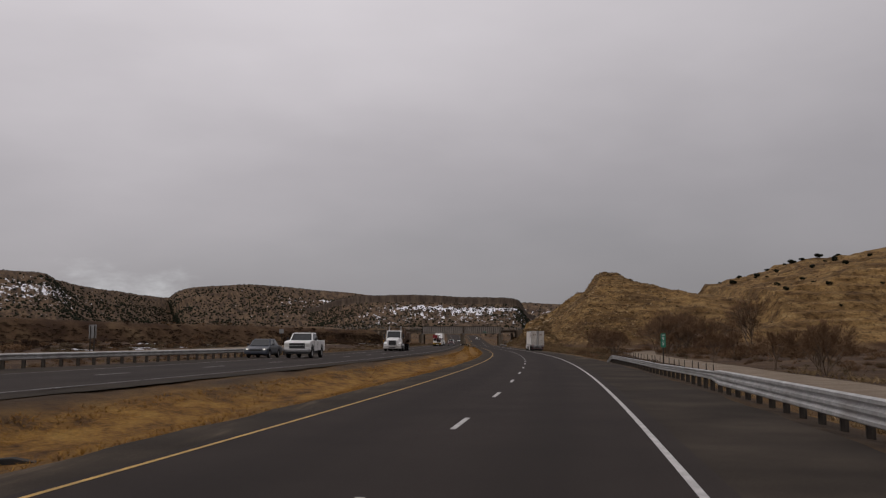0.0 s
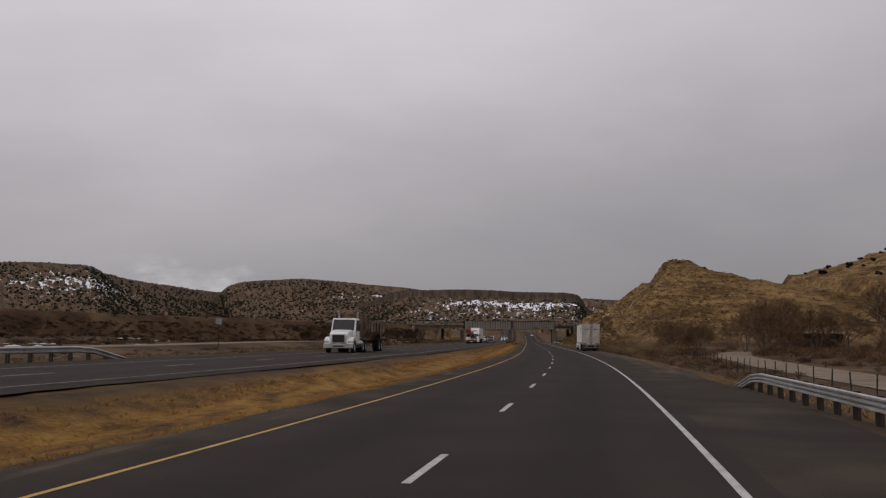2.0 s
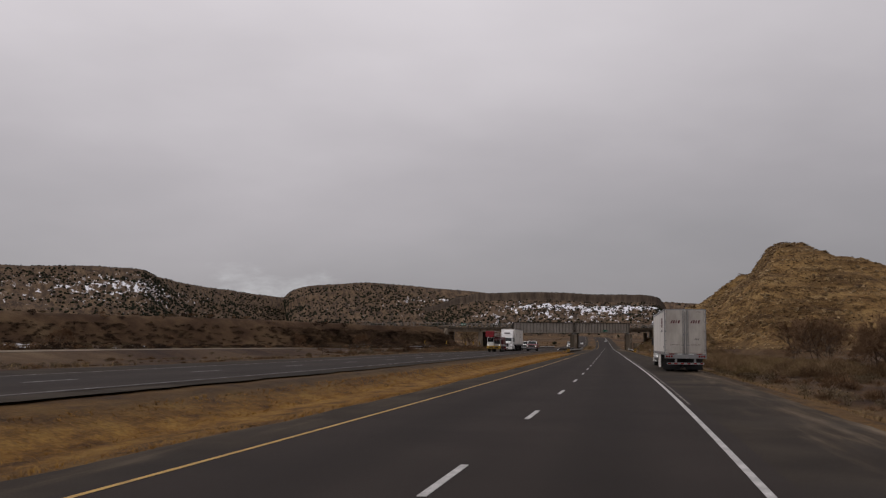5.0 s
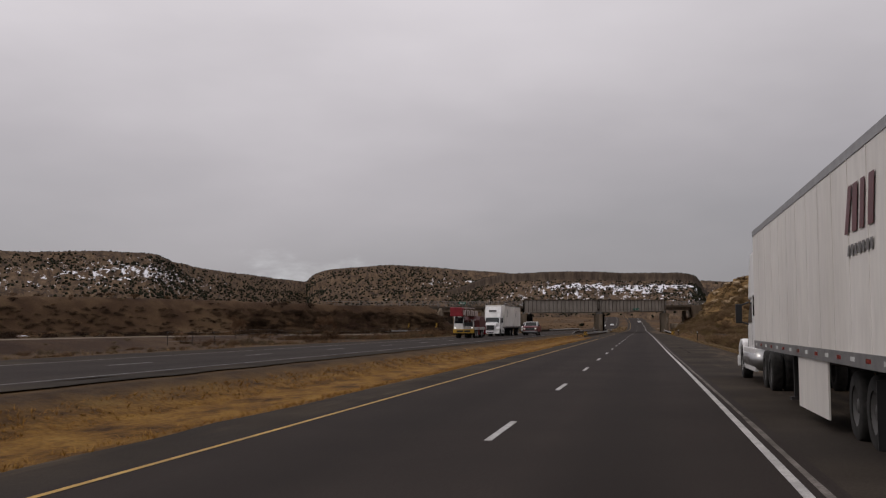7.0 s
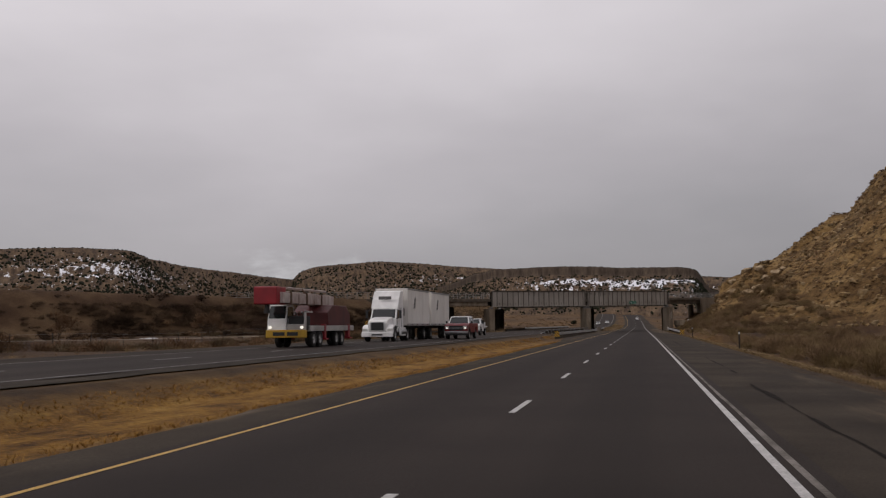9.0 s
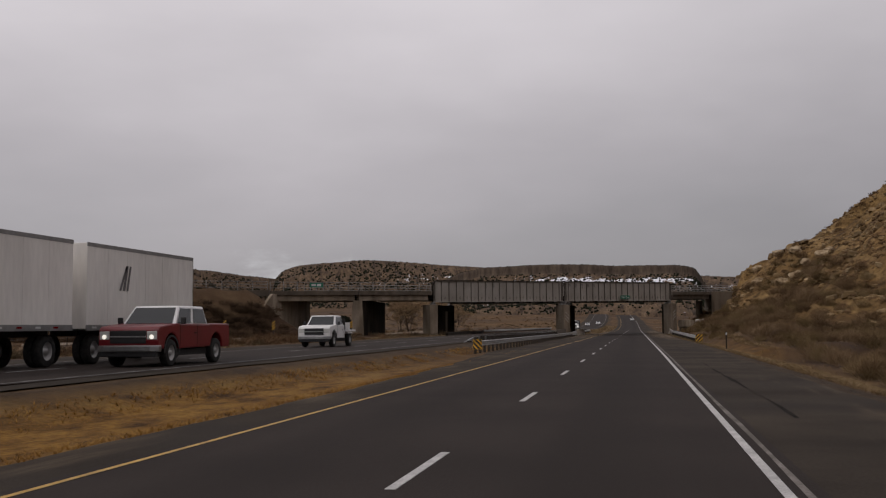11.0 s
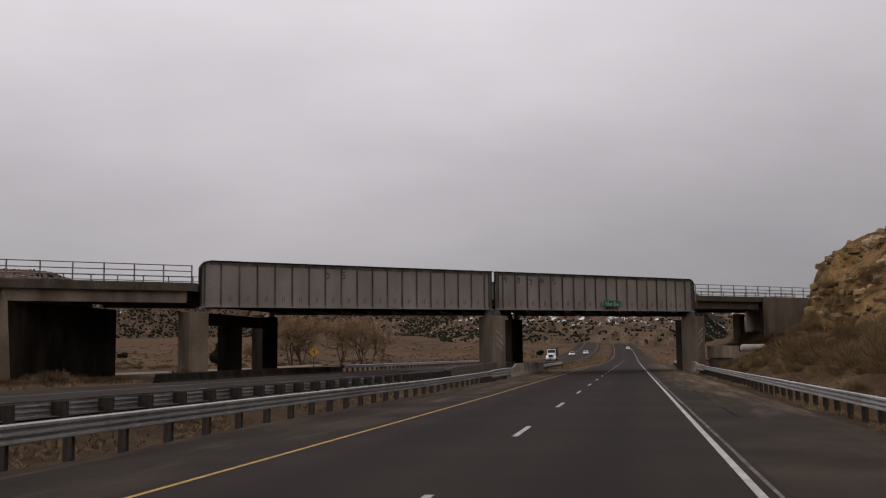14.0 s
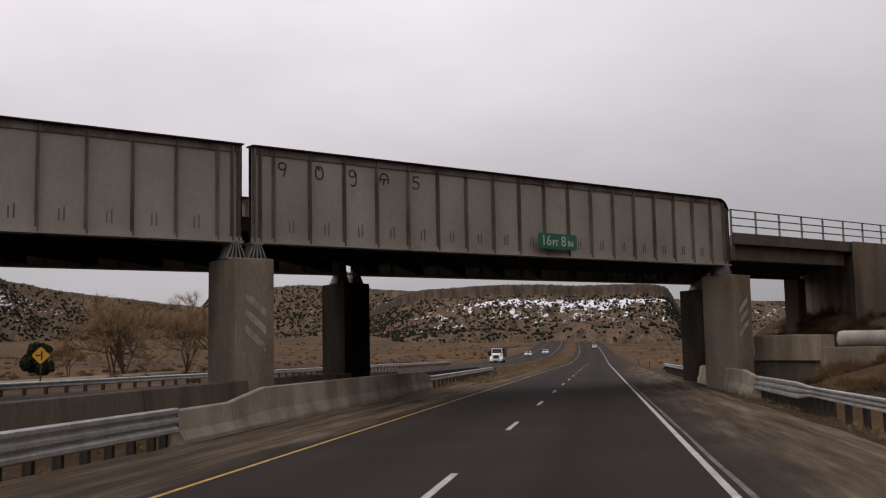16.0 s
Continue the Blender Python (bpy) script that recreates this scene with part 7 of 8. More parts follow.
M_TUFT_TAN = vary_island(material("pale_tan_grass_blades", [(0.12, 0.078, 0.036), (0.19, 0.130, 0.064), (0.26, 0.185, 0.10)], scale=0.5, rough=0.9, spec=0.15), 0.35)
M_HILLBRUSH = vary_island(material("olive_tan_brush_leaves", [(0.098, 0.066, 0.031), (0.170, 0.118, 0.058), (0.24, 0.172, 0.090)], scale=0.25, rough=0.95, spec=0.1), 0.25)
M_TWIG_TAN = vary_island(material("pale_tan_bare_twigs", [(0.29, 0.205, 0.120), (0.46, 0.335, 0.205)], scale=0.8, rough=0.95, spec=0.1), 0.25)
M_TUFT_GREY = vary_island(material("brown_dry_weed", [(0.050, 0.026, 0.011), (0.10, 0.054, 0.022)], scale=0.6, rough=0.95, spec=0.1), 0.35)
M_SAGE = vary_island(material("grey_green_sage_leaves", [(0.058, 0.041, 0.024), (0.112, 0.082, 0.048), (0.165, 0.125, 0.078)], scale=0.25, rough=0.95, spec=0.1), 0.4)
M_BRUSH = vary_island(material("brown_twiggy_brush", [(0.064, 0.037, 0.020), (0.122, 0.072, 0.039), (0.185, 0.115, 0.066)], scale=0.25, rough=0.95, spec=0.1), 0.4)
M_FOOTBRUSH = vary_island(material("warm_brown_winter_twigs", [(0.090, 0.055, 0.030), (0.160, 0.104, 0.056), (0.225, 0.155, 0.090)], scale=0.25, rough=0.95, spec=0.1), 0.35)
M_BANKBRUSH = vary_island(material("dull_reddish_brown_brush", [(0.034, 0.022, 0.014), (0.072, 0.046, 0.028), (0.115, 0.076, 0.047)], scale=0.25, rough=0.95, spec=0.1), 0.45)
M_DARKBRUSH = vary_island(material("blackish_brown_brush", [(0.020, 0.013, 0.009), (0.048, 0.030, 0.019)], scale=0.3, rough=0.95, spec=0.1), 0.4)
M_JUNIPER = vary_island(material("dark_juniper_needles", [(0.010, 0.012, 0.007), (0.022, 0.024, 0.014)], scale=0.6, rough=0.95, spec=0.1), 0.4)
M_BARK = material("grey_brown_bark", [(0.075, 0.050, 0.034), (0.14, 0.098, 0.066)], scale=3, rough=0.95, stretch_by=(2, 2, 0.5))
M_TWIG = vary_island(material("tan_bare_twigs", [(0.13, 0.077, 0.045), (0.235, 0.148, 0.090)], scale=0.8, rough=0.95, spec=0.1), 0.3)
M_STONE = vary_island(material("tan_sandstone_blocks", [(0.11, 0.068, 0.029), (0.19, 0.124, 0.056), (0.29, 0.208, 0.115)], scale=0.5, rough=0.95, bump=0.02, bump_scale=6, fine=(5, 0.2)), 0.4)
M_BOULDER = material("pale_sandstone", [(0.22, 0.150, 0.080), (0.32, 0.235, 0.140), (0.40, 0.31, 0.20)], scale=1.2, rough=0.95, bump=0.02, bump_scale=6, fine=(5, 0.2))
M_SNOW = material("old_snow", [(0.55, 0.56, 0.60), (0.70, 0.71, 0.74)], scale=2, rough=0.8)


def spots_of(x, y, across, up, sink=0.02):
    z = land(x, y)
    return np.stack([x, y, z - sink, across, up, rng.uniform(0, 2 * math.pi, len(x))], -1)


def along(n, s0, s1, lat0, lat1, clump=0.0, seed=0, keep=0.5):
    """Random places beside the road, thinned into clumps."""
    s, lat = rng.uniform(s0, s1, n), rng.uniform(lat0, lat1, n)
    x = np.interp(s, S_AT, S_X) + lat
    y = np.interp(s, S_AT, S_Y)
    if clump:
        m = fbm(x / clump, y / clump, seed) + 0.5
        ok = m > keep + rng.uniform(-0.12, 0.12, n)
        x, y = x[ok], y[ok]
    return x, y


def stuff(ob, label, category):
    return tagged(ob, label, category, kind="stuff")


# median and verge grass
for name, n, s0, s1, a, b, mat, hi, clump in (
        ("dry_grass", 34000, 4, 350, -8.7, -5.2, M_TUFT, 0.085, 0), ("dry_grass", 6000, 4, 430, -8.6, -5.3, M_TUFT_GREY, 0.09, 2.2),
        ("dry_grass", 12000, 95, 480, 7.9, 15.0, M_TUFT_TAN, 0.13, 3.5), ("dry_grass", 12000, 225, 420, 7.9, 11.2, M_TUFT_TAN, 0.13, 0), ("dry_grass", 5000, 410, 512, 7.5, 10.5, M_TUFT_TAN, 0.12, 2.5), ("dry_grass", 5000, 60, 480, -30, -23.0, M_TUFT_TAN, 0.22, 3.0),
        ("dry_grass", 5200, 390, 482, -9.1, -6.6, M_TUFT_TAN, 0.13, 2.0), ("dry_grass", 9000, 346, 394, -8.7, -5.2, M_TUFT, 0.08, 1.6), ("dry_grass", 7000, 520, 760, -9.7, -5.2, M_TUFT_TAN, 0.2, 0), ("dry_grass", 6000, 0, 100, 9.6, 26, M_TUFT_TAN, 0.3, 4.0)):
    x, y = along(n, s0, s1, a, b, clump, n % 17, 0.5)
    if a > 0:
        ok = np.abs(x - lane_right(y)) > 3.4
        x, y = x[ok], y[ok]
    v, f = tuft_shape(10, 1.5, n, 0.026)
    h = rng.uniform(0.5, 1.5, len(x)) * hi
    stuff(scatter(name, v, f, spots_of(x, y, h * 1.1, h), mat), "thin tawny dry grass beside the road", "grass")

# brush on the flats, in joined sheets
def twig_shape(n, seed, width=0.011, flat=0.9):
    """A fuzzy dome of thin bare twigs about 1 high and 2 across, each a slim blade fanning out from the root."""
    r = np.random.default_rng(seed)
    v, f = [], []
    lobes = [(r.uniform(0, 2 * math.pi), r.uniform(0.15, 0.5), r.uniform(0.5, 0.8)) for _ in range(6)]
    for i in range(n):
        a, d, rad = lobes[i % 6]
        c = np.array([math.cos(a) * d, math.sin(a) * d, 0.22])
        q = r.normal(size=3)
        q /= np.linalg.norm(q)
        q[2] = abs(q[2]) * 0.9 + 0.1
        tip = c + q * rad * np.array([1, 1, flat]) * r.uniform(0.6, 1.08)
        tip[2] = max(tip[2], 0.05)
        root = np.array([c[0], c[1], 0.0]) * r.uniform(0.2, 0.9)
        base = root + (tip - root) * r.uniform(0.35, 0.85) + r.normal(0, 0.06, 3)
        side = np.cross(tip - base, r.normal(size=3))
        side /= np.linalg.norm(side) + 1e-9
        w = width * r.uniform(0.6, 1.8)
        k = len(v)
        v += [base - side * w, base + side * w, tip + side * w * 0.25]
        f.append((k, k + 1, k + 2))
    return np.array(v, float), np.array(f)


TWIGS = [twig_shape(330, 51, 0.011), twig_shape(800, 52, 0.0065, 1.0)]
SHRUBS = [shrub_shape(170, 11), shrub_shape(170, 12, 0.085), shrub_shape(150, 13, 0.06, 0.016, 0.9), shrub_shape(320, 14, 0.055, 0.010, 0.85)]


def brush(n, s0, s1, a, b, size, mat, label, clump, keep, seed, shape=0):
    x, y = along(n, s0, s1, a, b, clump, seed, keep)
    ok = (np.abs(x - lane_right(y)) > 4.0) & (np.abs(x - lane_left(y)) > 3.6) & ((x < 9) | (x > 16.5) | (y < 497) | (y > 512)) & ((x < 17) | (y < 484) | (y > 520) | (hills(x, y) < 7))
    x, y = x[ok], y[ok]
    r = size * rng.uniform(0.55, 1.35, len(x))
    v, f = SHRUBS[shape] if shape < 10 else TWIGS[shape - 10]
    stuff(scatter("sagebrush", v, f, spots_of(x, y, r, r * rng.uniform(0.75, 1.15, len(x)), 0.05), mat), label, "brush")


brush(500, 20, 290, -38, -23.6, 0.36, M_BRUSH, "low brown brush on the verge", 9, 0.40, 1, 10)
brush(330, 20, 300, -40, -24.5, 0.38, M_SAGE, "low grey-green sagebrush on the verge", 9, 0.42, 34)
brush(260, 290, 470, -39, -23.8, 0.85, M_SAGE, "grey-green sagebrush on the verge", 9, 0.42, 35, 10)
brush(190, 290, 470, -40, -26, 0.9, M_BRUSH, "brown twiggy brush on the verge", 12, 0.44, 2, 10)
brush(70, 300, 420, -31, -26, 1.45, M_BRUSH, "big brown bushes along the verge", 16, 0.46, 33, 10)
brush(1300, 20, 560, -180, -52, 1.0, M_SAGE, "grey-green sagebrush over the flat", 25, 0.44, 3, 10)
brush(900, 20, 560, -180, -52, 1.15, M_BRUSH, "brown brush over the flat", 22, 0.45, 4, 1)
brush(800, 40, 480, -130, -62, 1.25, M_DARKBRUSH, "dark thorny brush over the flat", 18, 0.50, 36, 1)
brush(640, 230, 505, 11.6, 27, 1.10, M_HILLBRUSH, "dense olive-tan brush at the foot of the hill", 7, 0.30, 5, 11)
brush(900, 230, 505, 11.8, 27, 1.25, M_FOOTBRUSH, "tall brown sagebrush at the foot of the hill", 9, 0.38, 6, 11)
brush(420, 415, 507, 10.0, 19, 0.62, M_HILLBRUSH, "low dense olive-tan brush on the slope before the bridge", 5, 0.22, 37, 11)
brush(300, 415, 507, 10.5, 20, 0.70, M_FOOTBRUSH, "low brown brush on the slope before the bridge", 5, 0.30, 38, 11)
brush(200, 120, 240, 10.5, 20, 0.80, M_BRUSH, "brown brush along the fence", 8, 0.46, 15, 10)
brush(140, 120, 240, 10.5, 20, 0.70, M_SAGE, "grey-green sagebrush along the fence", 8, 0.46, 16)
brush(260, 150, 320, 34, 78, 1.9, M_BRUSH, "tall brown thicket under the hill", 14, 0.40, 27, 10)
brush(420, 20, 330, 24, 80, 1.0, M_BRUSH, "dark brush beyond the gravel lane", 14, 0.42, 7, 10)
brush(300, 20, 330, 24, 90, 0.8, M_SAGE, "grey sagebrush beyond the gravel lane", 14, 0.42, 8)
brush(900, 540, 1000, -260, -26, 0.8, M_BRUSH, "scattered brush on the plain beyond the bridge", 40, 0.48, 9, 1)
brush(600, 540, 1000, 12, 160, 0.85, M_BRUSH, "scattered brush on the plain beyond the bridge", 40, 0.46, 10, 1)

brush(1100, 545, 800, -220, -26, 0.75, M_SAGE, "pale dry brush on the plain beyond the bridge", 30, 0.42, 39, 10)

# the brush on the railway bank and small shrubs on the hills
u, w = rng.uniform(-230, -31, 1500), rng.uniform(-15, -6.0, 1500)
u[:420] = rng.uniform(-85, -29.0, 420)
x, y = RAIL_A[0] + RAIL_E[0] * u + RAIL_N[0] * (w + 2.9), RAIL_A[1] + RAIL_E[1] * u + RAIL_N[1] * (w + 2.9)
r = rng.uniform(0.5, 1.35, len(x))
r[:420] *= 1.45
stuff(scatter("sagebrush", *TWIGS[0], spots_of(x, y, r, r * 0.9, 0.05), M_BANKBRUSH), "dark brush on the railway bank", "brush")
x, y = rng.uniform(12.0, 27, 620), rng.uniform(495, 540, 620)
x[:70], y[:70] = rng.uniform(10.4, 17.5, 70), rng.uniform(502.5, 508.3, 70)
r = rng.uniform(0.45, 1.1, len(x))
r[:70] *= 0.42
ok = ((y < 508.8) | (y > 513.5) | (x > 17.2)) & (hills(x, y) < 6)
x, y, r = x[ok], y[ok], r[ok]
stuff(scatter("sagebrush", *TWIGS[1], spots_of(x, y, r, r * 0.9, 0.05), M_BRUSH), "brown twiggy brush on the bank before the abutment", "brush")
x, y = rng.uniform(12.0, 28, 420), rng.uniform(490, 508.4, 420)
ok = (hills(x, y) < 4) & ((x > 16.5) | (y < 498))
x, y = x[ok], y[ok]
r = rng.uniform(0.35, 0.9, len(x))
stuff(scatter("sagebrush", *TWIGS[0], spots_of(x, y, r, r * 0.9, 0.05), M_HILLBRUSH), "olive-tan brush low on the bank before the abutment", "brush")
x, y = np.concatenate([rng.uniform(11.2, 16.5, 110), rng.uniform(9.7, 12.0, 40)]), np.concatenate([rng.uniform(517.5, 528, 110), rng.uniform(505, 508.8, 40)])
r = rng.uniform(0.45, 1.0, len(x)) * np.where(y < 512, 0.55, 1.0)
stuff(scatter("sagebrush", *TWIGS[1], spots_of(x, y, r, r * 0.95, 0.05), M_FOOTBRUSH), "dark brown brush behind and below the concrete ledges", "brush")
x, y = rng.uniform(16, 330, 5200), rng.uniform(380, 640, 5200)
x[:2600], y[:2600] = rng.uniform(14, 60, 2600), rng.uniform(400, 530, 2600)
hh = hills(x, y)
ok = (hh > 2) & (fbm(x / 14, y / 14, 91) > -0.06) & ((x > 32) | (y < 488) | (y > 520) | (hh < 6.5))
x, y = x[ok], y[ok]
r = rng.uniform(0.25, 0.75, len(x))
stuff(scatter("sagebrush", *SHRUBS[0], spots_of(x, y, r, r * 0.85, 0.05), M_BRUSH), "small shrubs dotted over the sandstone hills", "brush")

# sandstone blocks on the hills
for k in range(3):
    x, y = rng.uniform(17, 260, 6500), rng.uniform(385, 545, 6500)
    x[:3500] = rng.uniform(17, 75, 3500)
    hh = hills(x, y)
    band = np.abs((hh / 3.1) % 1.0 - 0.35)
    ok = (hh > 1.0) & ((band < 0.16) | (rng.uniform(size=len(x)) < 0.22)) & (rng.uniform(size=len(x)) < np.where(x < 90, 0.9, 0.4))
    x, y = x[ok], y[ok]
    r = rng.uniform(0.2, 0.8, len(x)) * rng.choice([0.7, 1.0, 1.7], len(x), p=[0.6, 0.32, 0.08])
    v, f = stone_shape(60 + k)
    sp = spots_of(x, y, r, r * rng.uniform(0.4, 0.75, len(x)), 0.0)
    sp[:, 2] += r * 0.06
    stuff(scatter("sandstone_blocks", v, f, sp, M_STONE, tilt=0.18), "broken tan sandstone blocks on the hillside", "rocks")
# larger single boulders low on the slope
for i, (bx, by, br) in enumerate(((23.5, 474, 0.9), (25.0, 470, 1.1), (27.0, 476, 0.8), (24.5, 486, 0.8), (28.5, 468, 1.0), (22.0, 492, 0.8), (26.5, 482, 0.9), (30, 474, 1.0), (21.0, 482, 0.7), (19.5, 512, 0.8))):
    bm = bmesh.new()
    bmesh.ops.create_icosphere(bm, subdivisions=3, radius=1.0)
    for w in bm.verts:
        d = noise.noise(w.co * 1.3 + Vector((i * 7.1, 0, 0))) * 0.45 + noise.noise(w.co * 3.1 + Vector((0, i * 3.3, 0))) * 0.14
        w.co = Vector((w.co.x * 1.25, w.co.y, w.co.z * 0.72)) * (1 + d)
    ob = part("boulder", bm, M_BOULDER, None)
    ob.matrix_world = pose(bx, by, ground_at(bx, by) + br * 0.25, 0, 0, i * 47) @ Matrix.Diagonal((br, br, br, 1))
    tagged(ob, "pale tan sandstone boulder on the hillside", "boulder", "boulders on the hillside")


# junipers: a short trunk and a dense uneven crown
def crown_shape(n, seed, upright=False):
    r = np.random.default_rng(seed)
    v, f = [], []
    lobes = [(r.normal(0, 0.28), r.normal(0, 0.28), r.uniform(0.35, 0.80), r.uniform(0.38, 0.6)) for _ in range(8)]
    if upright:
        lobes = [(r.normal(0, 0.2), r.normal(0, 0.2), r.uniform(0.35, 0.95), r.uniform(0.40, 0.55)) for _ in range(9)]
    for i in range(n):
        lx, ly, lz, rad = lobes[i % len(lobes)]
        q = r.normal(size=3)
        q /= np.linalg.norm(q)
        p = np.array([lx, ly, lz]) + q * rad * r.uniform(0.7, 1.0) * np.array([1, 1, 0.8])
        p[2] = max(p[2], 0.08)
        e1, e2 = np.cross(q, r.normal(size=3)), None
        e1 /= np.linalg.norm(e1)
        e2 = np.cross(q + r.normal(size=3) * 0.5, e1)
        e2 /= np.linalg.norm(e2)
        s1, s2 = 0.085 * r.uniform(0.6, 1.4), 0.06 * r.uniform(0.6, 1.4)
        k = len(v)
        v += [p - e1 * s1 - e2 * s2, p + e1 * s1 - e2 * s2 * 0.6, p + e1 * s1 * 0.7 + e2 * s2, p - e1 * s1 * 0.8 + e2 * s2 * 0.9]
        f.append((k, k + 1, k + 2, k + 3))
    return np.array(v), np.array(f)


CROWNS = [crown_shape(1200, 5), crown_shape(1200, 6), crown_shape(1200, 8), crown_shape(2400, 9, True)]
crown_mesh, trunk_mesh = [], None


def juniper(x, y, r, k, z=None, tall=1.0):
    global trunk_mesh
    t = thing("juniper", pose(x, y, (ground_at(x, y) if z is None else z) - 0.08, 0, 0, k * 61), "dark round juniper with an uneven crown", "juniper", "junipers on the hills")
    t.scale = (r, r, r * tall)
    i = 3 if tall > 1.1 else k % 3
    while len(crown_mesh) <= i:
        ob = raw("crown", *CROWNS[len(crown_mesh)], M_JUNIPER)
        crown_mesh.append(ob.data)
        bpy.data.objects.remove(ob)
    if trunk_mesh is None:
        ob = part("trunk", T(((0, 0, -0.15), (0.03, 0.02, 0.55), 0.09, 0.05), ((0.03, 0.02, 0.5), (0.3, 0.1, 0.9), 0.05, 0.02), ((0.03, 0.02, 0.45), (-0.25, -0.15, 0.85), 0.05, 0.02), seg=8), M_BARK)
        trunk_mesh = ob.data
        bpy.data.objects.remove(ob)
    for nm, me in (("crown", crown_mesh[i]), ("trunk", trunk_mesh)):
        c = new(nm, me)
        c.parent = t


k = 0
jr = np.random.default_rng(19)
while k < 70:
    x, y = jr.uniform(112, 330), jr.uniform(385, 600)
    h = float(hills(np.array(x), np.array(y)))
    if h < 12 or (h < 30 and jr.uniform() < 0.6):
        continue
    juniper(x, y, jr.uniform(0.8, 2.0), k)
    k += 1
for x, y, r in ((160.5, 547, 2.7), (167, 549, 1.9), (175, 547, 2.6), (185, 548, 2.3), (133, 546, 1.5), (147, 545, 1.6), (123, 546, 1.1)):
    juniper(x, y, r, k, None, 0.72)
    k += 1
juniper(-79, 604, 3.6, 71, None, 1.2)
for x, y, r in ((-150, 700, 1.8), (60, 700, 2.0), (-30, 780, 1.7), (95, 760, 1.9)):
    juniper(x, y, r, k)
    k += 1

# junipers far off on the mesas, too many to count
ico = bmesh.new()
bmesh.ops.create_icosphere(ico, subdivisions=1, radius=1.0)
for w in ico.verts:
    w.co *= 1 + noise.noise(w.co * 2.0) * 0.5
ico.verts.index_update()
ICO = np.array([w.co[:] for w in ico.verts]), np.array([[q.index for q in t.verts] for t in ico.faces])
ico.free()
for X, Y, Z, n, size in MESA_SPOTS:
    nu, nv = X.shape
    iu, iv = rng.integers(0, nu - 1, n), rng.integers(8, nv - 3, n)
    iv[: n // 4] = rng.integers(1, 4, n // 4)
    fu, fv = rng.uniform(size=n), rng.uniform(size=n)

    def at(A):
        return (A[iu, iv] * (1 - fu) + A[iu + 1, iv] * fu) * (1 - fv) + (A[iu, iv + 1] * (1 - fu) + A[iu + 1, iv + 1] * fu) * fv
    x, y, z = at(X), at(Y), at(Z)
    wide = np.hypot(X[iu + 1, iv] - X[iu, iv], Y[iu + 1, iv] - Y[iu, iv])
    ok = (fbm(x / 38, y / 38, 5) + rng.uniform(-0.22, 0.22, n) > -0.04) & (rng.uniform(size=n) < np.clip(wide / 4.5, 0, 1) ** 2 * np.where((x < -530) & (y > 1380), 0.4, 1.0))
    x, y, z = x[ok], y[ok], z[ok]
    r = size * rng.uniform(0.45, 1.65, len(x)) * np.where(iv[ok] < 7, 0.6, 1.0)
    stuff(scatter("far_junipers", *ICO, np.stack([x, y, z + r * 0.45, r, r * 0.95, rng.uniform(0, 6.3, len(x))], -1), M_JUNIPER), "dark junipers scattered over the mesa", "trees")


# bare trees: tapered limbs that fork into fine twigs
def bare_tree(x, y, height, seed, label, spread=0.55, twig_mat=None, z=None, fine=8, slim=0.012):
    r = np.random.default_rng(seed)
    limb_v, limb_f, twig_v, twig_f = [], [], [], []

    def limb(p, d, length, rad, depth):
        q = p + d * length
        side = np.cross(d, [0.3, 0.2, 0.9])
        side /= np.linalg.norm(side) + 1e-9
        other = np.cross(d, side)
        if rad > 0.018:
            k = len(limb_v)
            for c, rr in ((p, rad), (q, rad * 0.72)):
                for a in range(5):
                    t = 2 * math.pi * a / 5
                    limb_v.append(c + (side * math.cos(t) + other * math.sin(t)) * rr)
            limb_f.extend((k + a, k + (a + 1) % 5, k + 5 + (a + 1) % 5, k + 5 + a) for a in range(5))
        else:
            k = len(twig_v)
            for a in (side, other):
                kk = len(twig_v)
                twig_v.extend([p - a * rad, p + a * rad, q + a * rad * 0.5, q - a * rad * 0.5])
                twig_f.append((kk, kk + 1, kk + 2, kk + 3))
        if depth == 0:
            return
        for i in range(3 if depth > 3 else 4 if depth > 1 else fine):
            nd = d + r.normal(0, spread, 3) * (1.0 if i else 0.55)
            nd[2] = nd[2] * 0.9 + 0.12
            nd /= np.linalg.norm(nd)
            limb(p + d * length * r.uniform(0.65, 1.0), nd, length * r.uniform(0.58, 0.86), max(rad * r.uniform(0.5, 0.7), slim), depth - 1)
    for i in range(3):
        d = np.array([r.normal(0, 0.35), r.normal(0, 0.35), 1.0])
        limb(np.array([r.normal(0, 0.15), r.normal(0, 0.15), -0.2]), d / np.linalg.norm(d), height * 0.34, height * 0.014, 5)
    t = thing("bare_tree", pose(x, y, ground_at(x, y) if z is None else z), label, "tree", "bare trees")
    raw("trunk", np.array(limb_v), np.array(limb_f), M_BARK, t)
    raw("crown", np.array(twig_v), np.array(twig_f), twig_mat or M_TWIG, t)


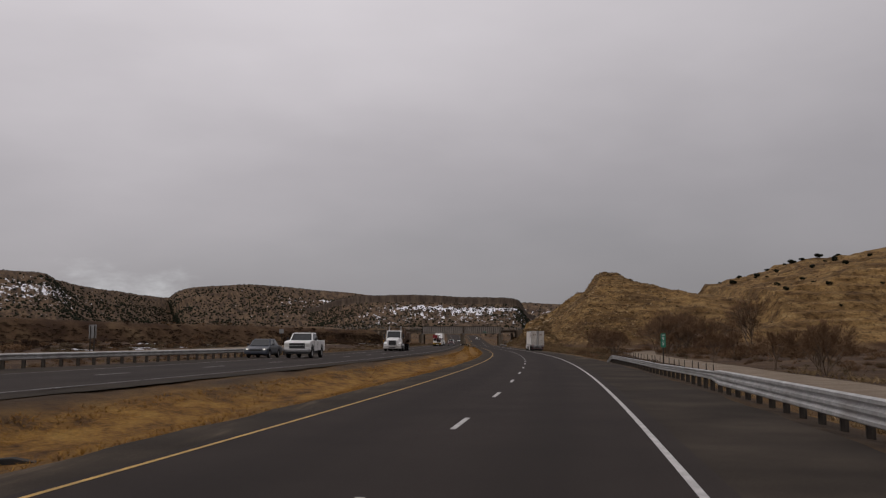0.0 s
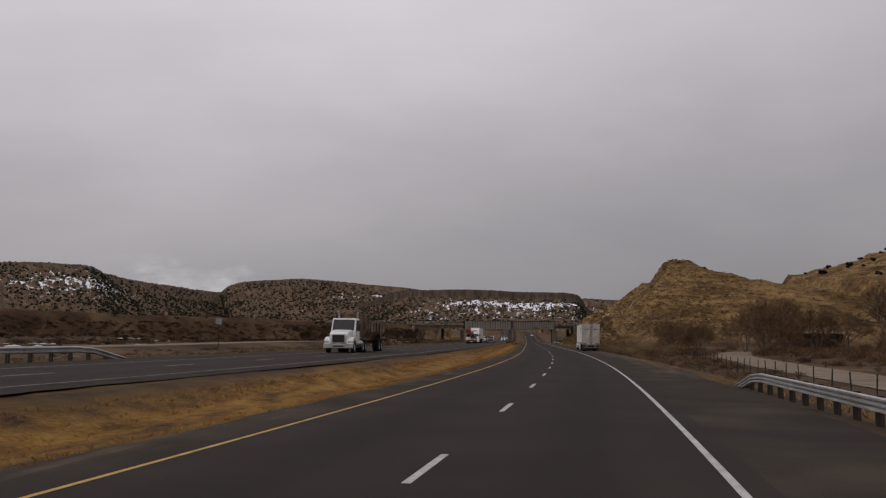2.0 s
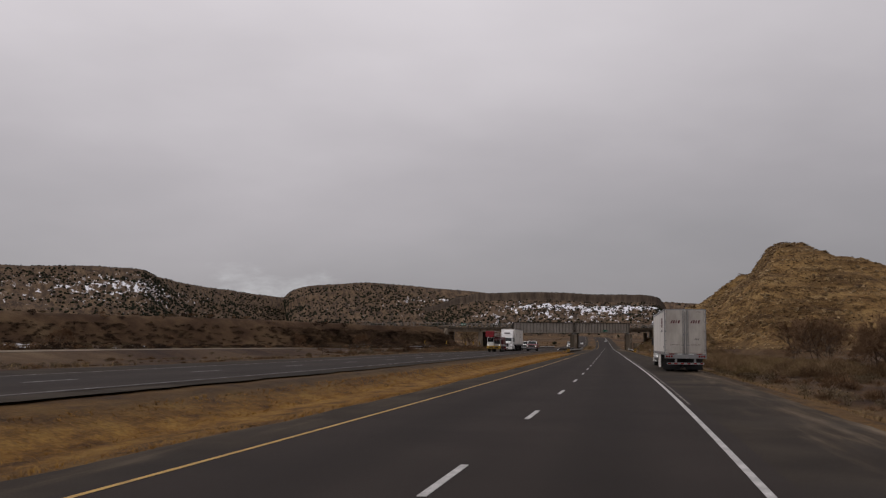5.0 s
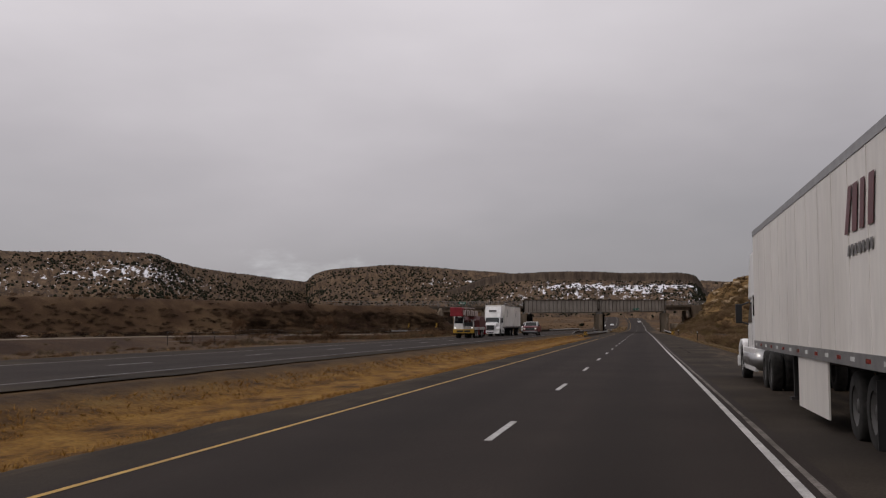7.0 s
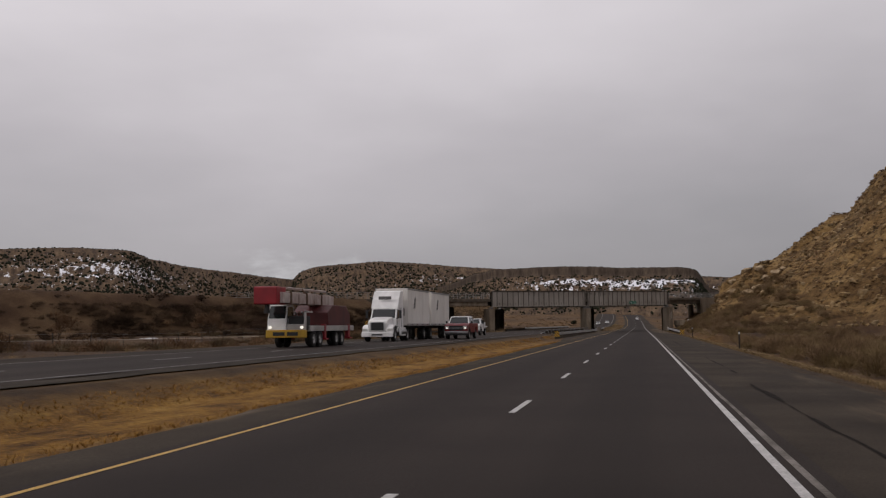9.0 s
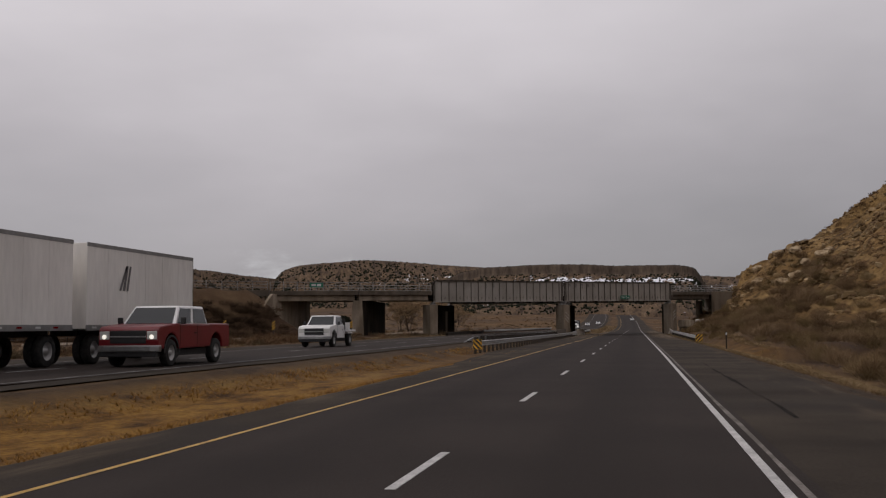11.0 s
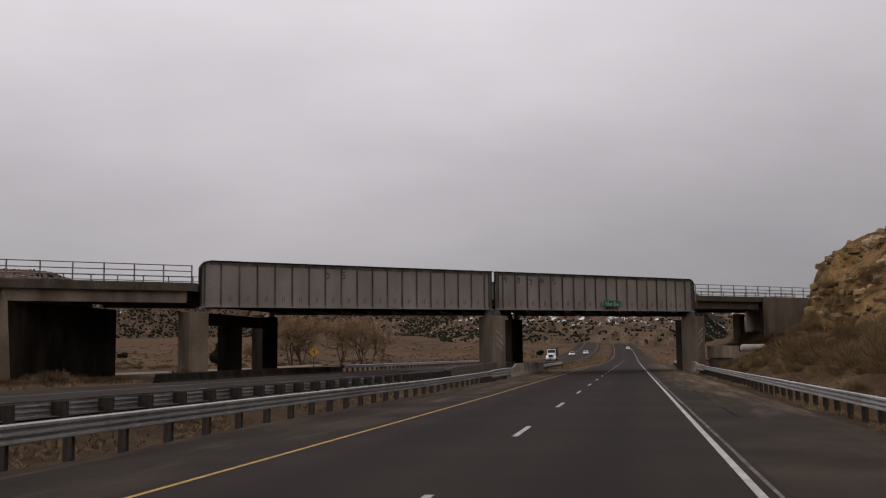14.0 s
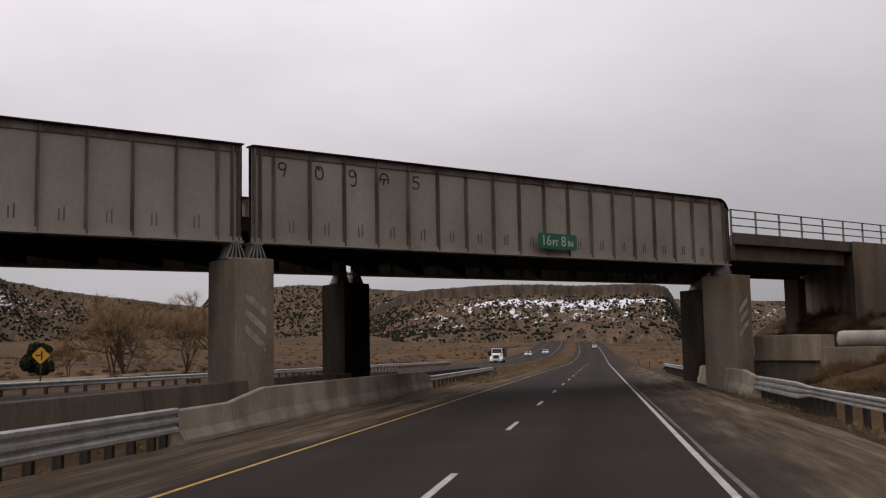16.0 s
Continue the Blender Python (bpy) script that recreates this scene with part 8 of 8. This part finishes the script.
for x, y, h, sd, sp in ((22.0, 129, 4.6, 1, 0.5), (19.5, 96, 4.4, 2, 0.42), (30, 150, 4.8, 3, 0.5), (40, 240, 8.5, 7, 0.5), (47, 262, 7.5, 8, 0.5), (29, 291, 6.5, 9, 0.5), (33, 300, 6.5, 21, 0.5), (45, 225, 8.0, 23, 0.5),
                        (48, 209, 12.0, 61, 0.5), (20.0, 84, 4.6, 62, 0.55), (21.2, 88, 4.4, 63, 0.55), (22.6, 93, 4.6, 64, 0.55), (24.5, 230, 6.0, 65, 0.55), (26, 241, 6.2, 66, 0.55), (35, 232, 9.0, 67, 0.5), (37.5, 240, 9.0, 68, 0.5), (40, 247, 9.5, 69, 0.5), (26, 180, 4.4, 16, 0.5), (24, 240, 4.5, 17, 0.5), (60, 310, 6.5, 18, 0.5), (41, 258, 10.5, 41, 0.5), (44, 263, 11.5, 42, 0.5), (48, 269, 11, 43, 0.5), (45, 277, 11, 44, 0.5), (52, 264, 10.5, 45, 0.5), (50, 281, 11, 46, 0.5), (43, 285, 9.5, 47, 0.5), (30, 288, 7.5, 48, 0.5), (27, 296, 7.0, 49, 0.5)):
    bare_tree(x, y, h, sd, "leafless reddish-brown tree in the brush", sp)
for x, y, h, sd in ((-55.3, 582, 10.5, 10), (-56.0, 583, 9.5, 31), (-58.5, 585, 10, 34), (-44, 586, 8.5, 32), (-50, 588, 10.5, 35), (-47, 592, 9.5, 36), (-67, 590, 5.0, 33)):
    bare_tree(x, y, h, sd, "large leafless tan tree on the plain", 0.55, M_TWIG_TAN, fine=13, slim=0.011)
for x, y, h, sd in ((-85, 300, 4.5, 12), (-70, 380, 4.2, 13), (-60, 405, 4.5, 14)):
    bare_tree(x, y, h, sd, "leafless reddish shrub tree on the flat", 0.6)

# last scraps of snow among the brush
x, y = along(46, 60, 470, -115, -60, 0, 0)
x, y = np.repeat(x, 7) + rng.normal(0, 1.5, 7 * len(x)), np.repeat(y, 7) + rng.normal(0, 1.0, 7 * len(y))
ok = bank(x, y) < base_height(x, y)
x, y = x[ok], y[ok]
r = rng.uniform(0.2, 0.75, len(x))
stuff(scatter("snow_scraps", *ICO, np.stack([x, y, land(x, y), r, r * 0.28, rng.uniform(0, 6.3, len(x))], -1), M_SNOW, smooth=True), "small scraps of old snow among the brush", "snow")

# ---- the wire fence by the gravel lane ----
def wire_fence(s0, n, step, lat_of, label):
    fence = thing("wire_fence", pose(*rd(s0, lat_of(s0), -0.7)), label, "fence", "wire fences")
    finv = fence.matrix_world.inverted()
    prev, pm = None, None
    for i in range(n):
        s = s0 + step * i
        x, y, _ = rd(s, lat_of(s))
        if pm is None:
            ob = part("fence_post", B((-0.025, -0.025, -0.4, 0.025, 0.025, 1.25), bevel=0.006), M_POST, fence)
            pm = ob.data
        else:
            ob = new("fence_post", pm)
            ob.parent = fence
        z = ground_at(x, y)
        ob.matrix_world = pose(x, y, z, (i * 37 % 7) - 3, (i * 53 % 7) - 3, i * 20)
        tops = [finv @ Vector((x, y, z + h)) for h in (0.35, 0.75, 1.15)]
        if prev:
            for a, b in zip(prev, tops):
                part("wire", T((a, b, 0.005), seg=4), M_RAILPIPE, fence)
        prev = tops


wire_fence(62, 44, 4.0, lambda s: float(np.interp(s, [62, 120, 157, 185, 217, 240], [11.0, 13.0, 15.1, 17.4, 21.5, 26])), "sagging wire fence on thin steel posts by the gravel lane")
wire_fence(285, 22, 5.0, lambda s: -37.5, "thin wire fence on dark posts by the dirt lane")

# open-sided shed beyond the brush
shed = thing("shed", pose(62.5, 301, ground_at(62.5, 301), 0, 0, -3), "long low rust-brown open shed under the hill", "shed")
part("roof", P([(-2.6, 3.75), (2.6, 4.25), (2.6, 4.45), (-2.6, 3.95)], "x", -6.0, 6.0, 0.02), M_RUST, shed, "rust-brown sheet roof")
part("back_wall", B((-5.8, 2.3, 0, 5.8, 2.45, 4.25)), M_RUST, shed)
for i in range(5):
    part("post", B((-5.7 + 2.85 * i - 0.12, -2.4, -0.3, -5.7 + 2.85 * i + 0.12, -2.16, 3.8)), M_POST, shed)

# a tall sign seen from behind on the dirt lane
back = thing("road_sign", pose(-50, 118, ground_at(-50, 118), 0, 0, 170), "tall grey sign seen from behind on two posts", "road sign")
part("panel", B((-0.45, 0, 1.5, 0.45, 0.02, 3.0), bevel=0.008), M_SIGN_BACK, back)
part("post", B((-0.3, 0.02, -0.3, -0.2, 0.1, 2.9)), M_POST, back)
part("post", B((0.2, 0.02, -0.3, 0.3, 0.1, 2.9)), M_POST, back)

# a small pale sign beyond the dirt lane and a dark one on the plain past the bridge
for x, y, z, w, turn, mat, words in ((-40.1, 182.2, 3.4, 0.75, 0, M_SIGN_BACK, "small pale grey sign on a slim post by the dirt lane"), (-50.0, 621, 3.1, 0.8, 8, M_SIGN_BLACK, "small dark sign on a post on the plain")):
    g = ground_at(x, y)
    sign = thing("road_sign", pose(x, y, g, 0, 0, turn), words, "road sign")
    part("panel", B((-w / 2, 0, z - g - w / 2, w / 2, 0.015, z - g + w / 2), bevel=0.005), mat, sign)
    part("post", B((-0.04, 0.017, -0.3, 0.04, 0.08, z - g + w / 2 - 0.08)), M_POST, sign)
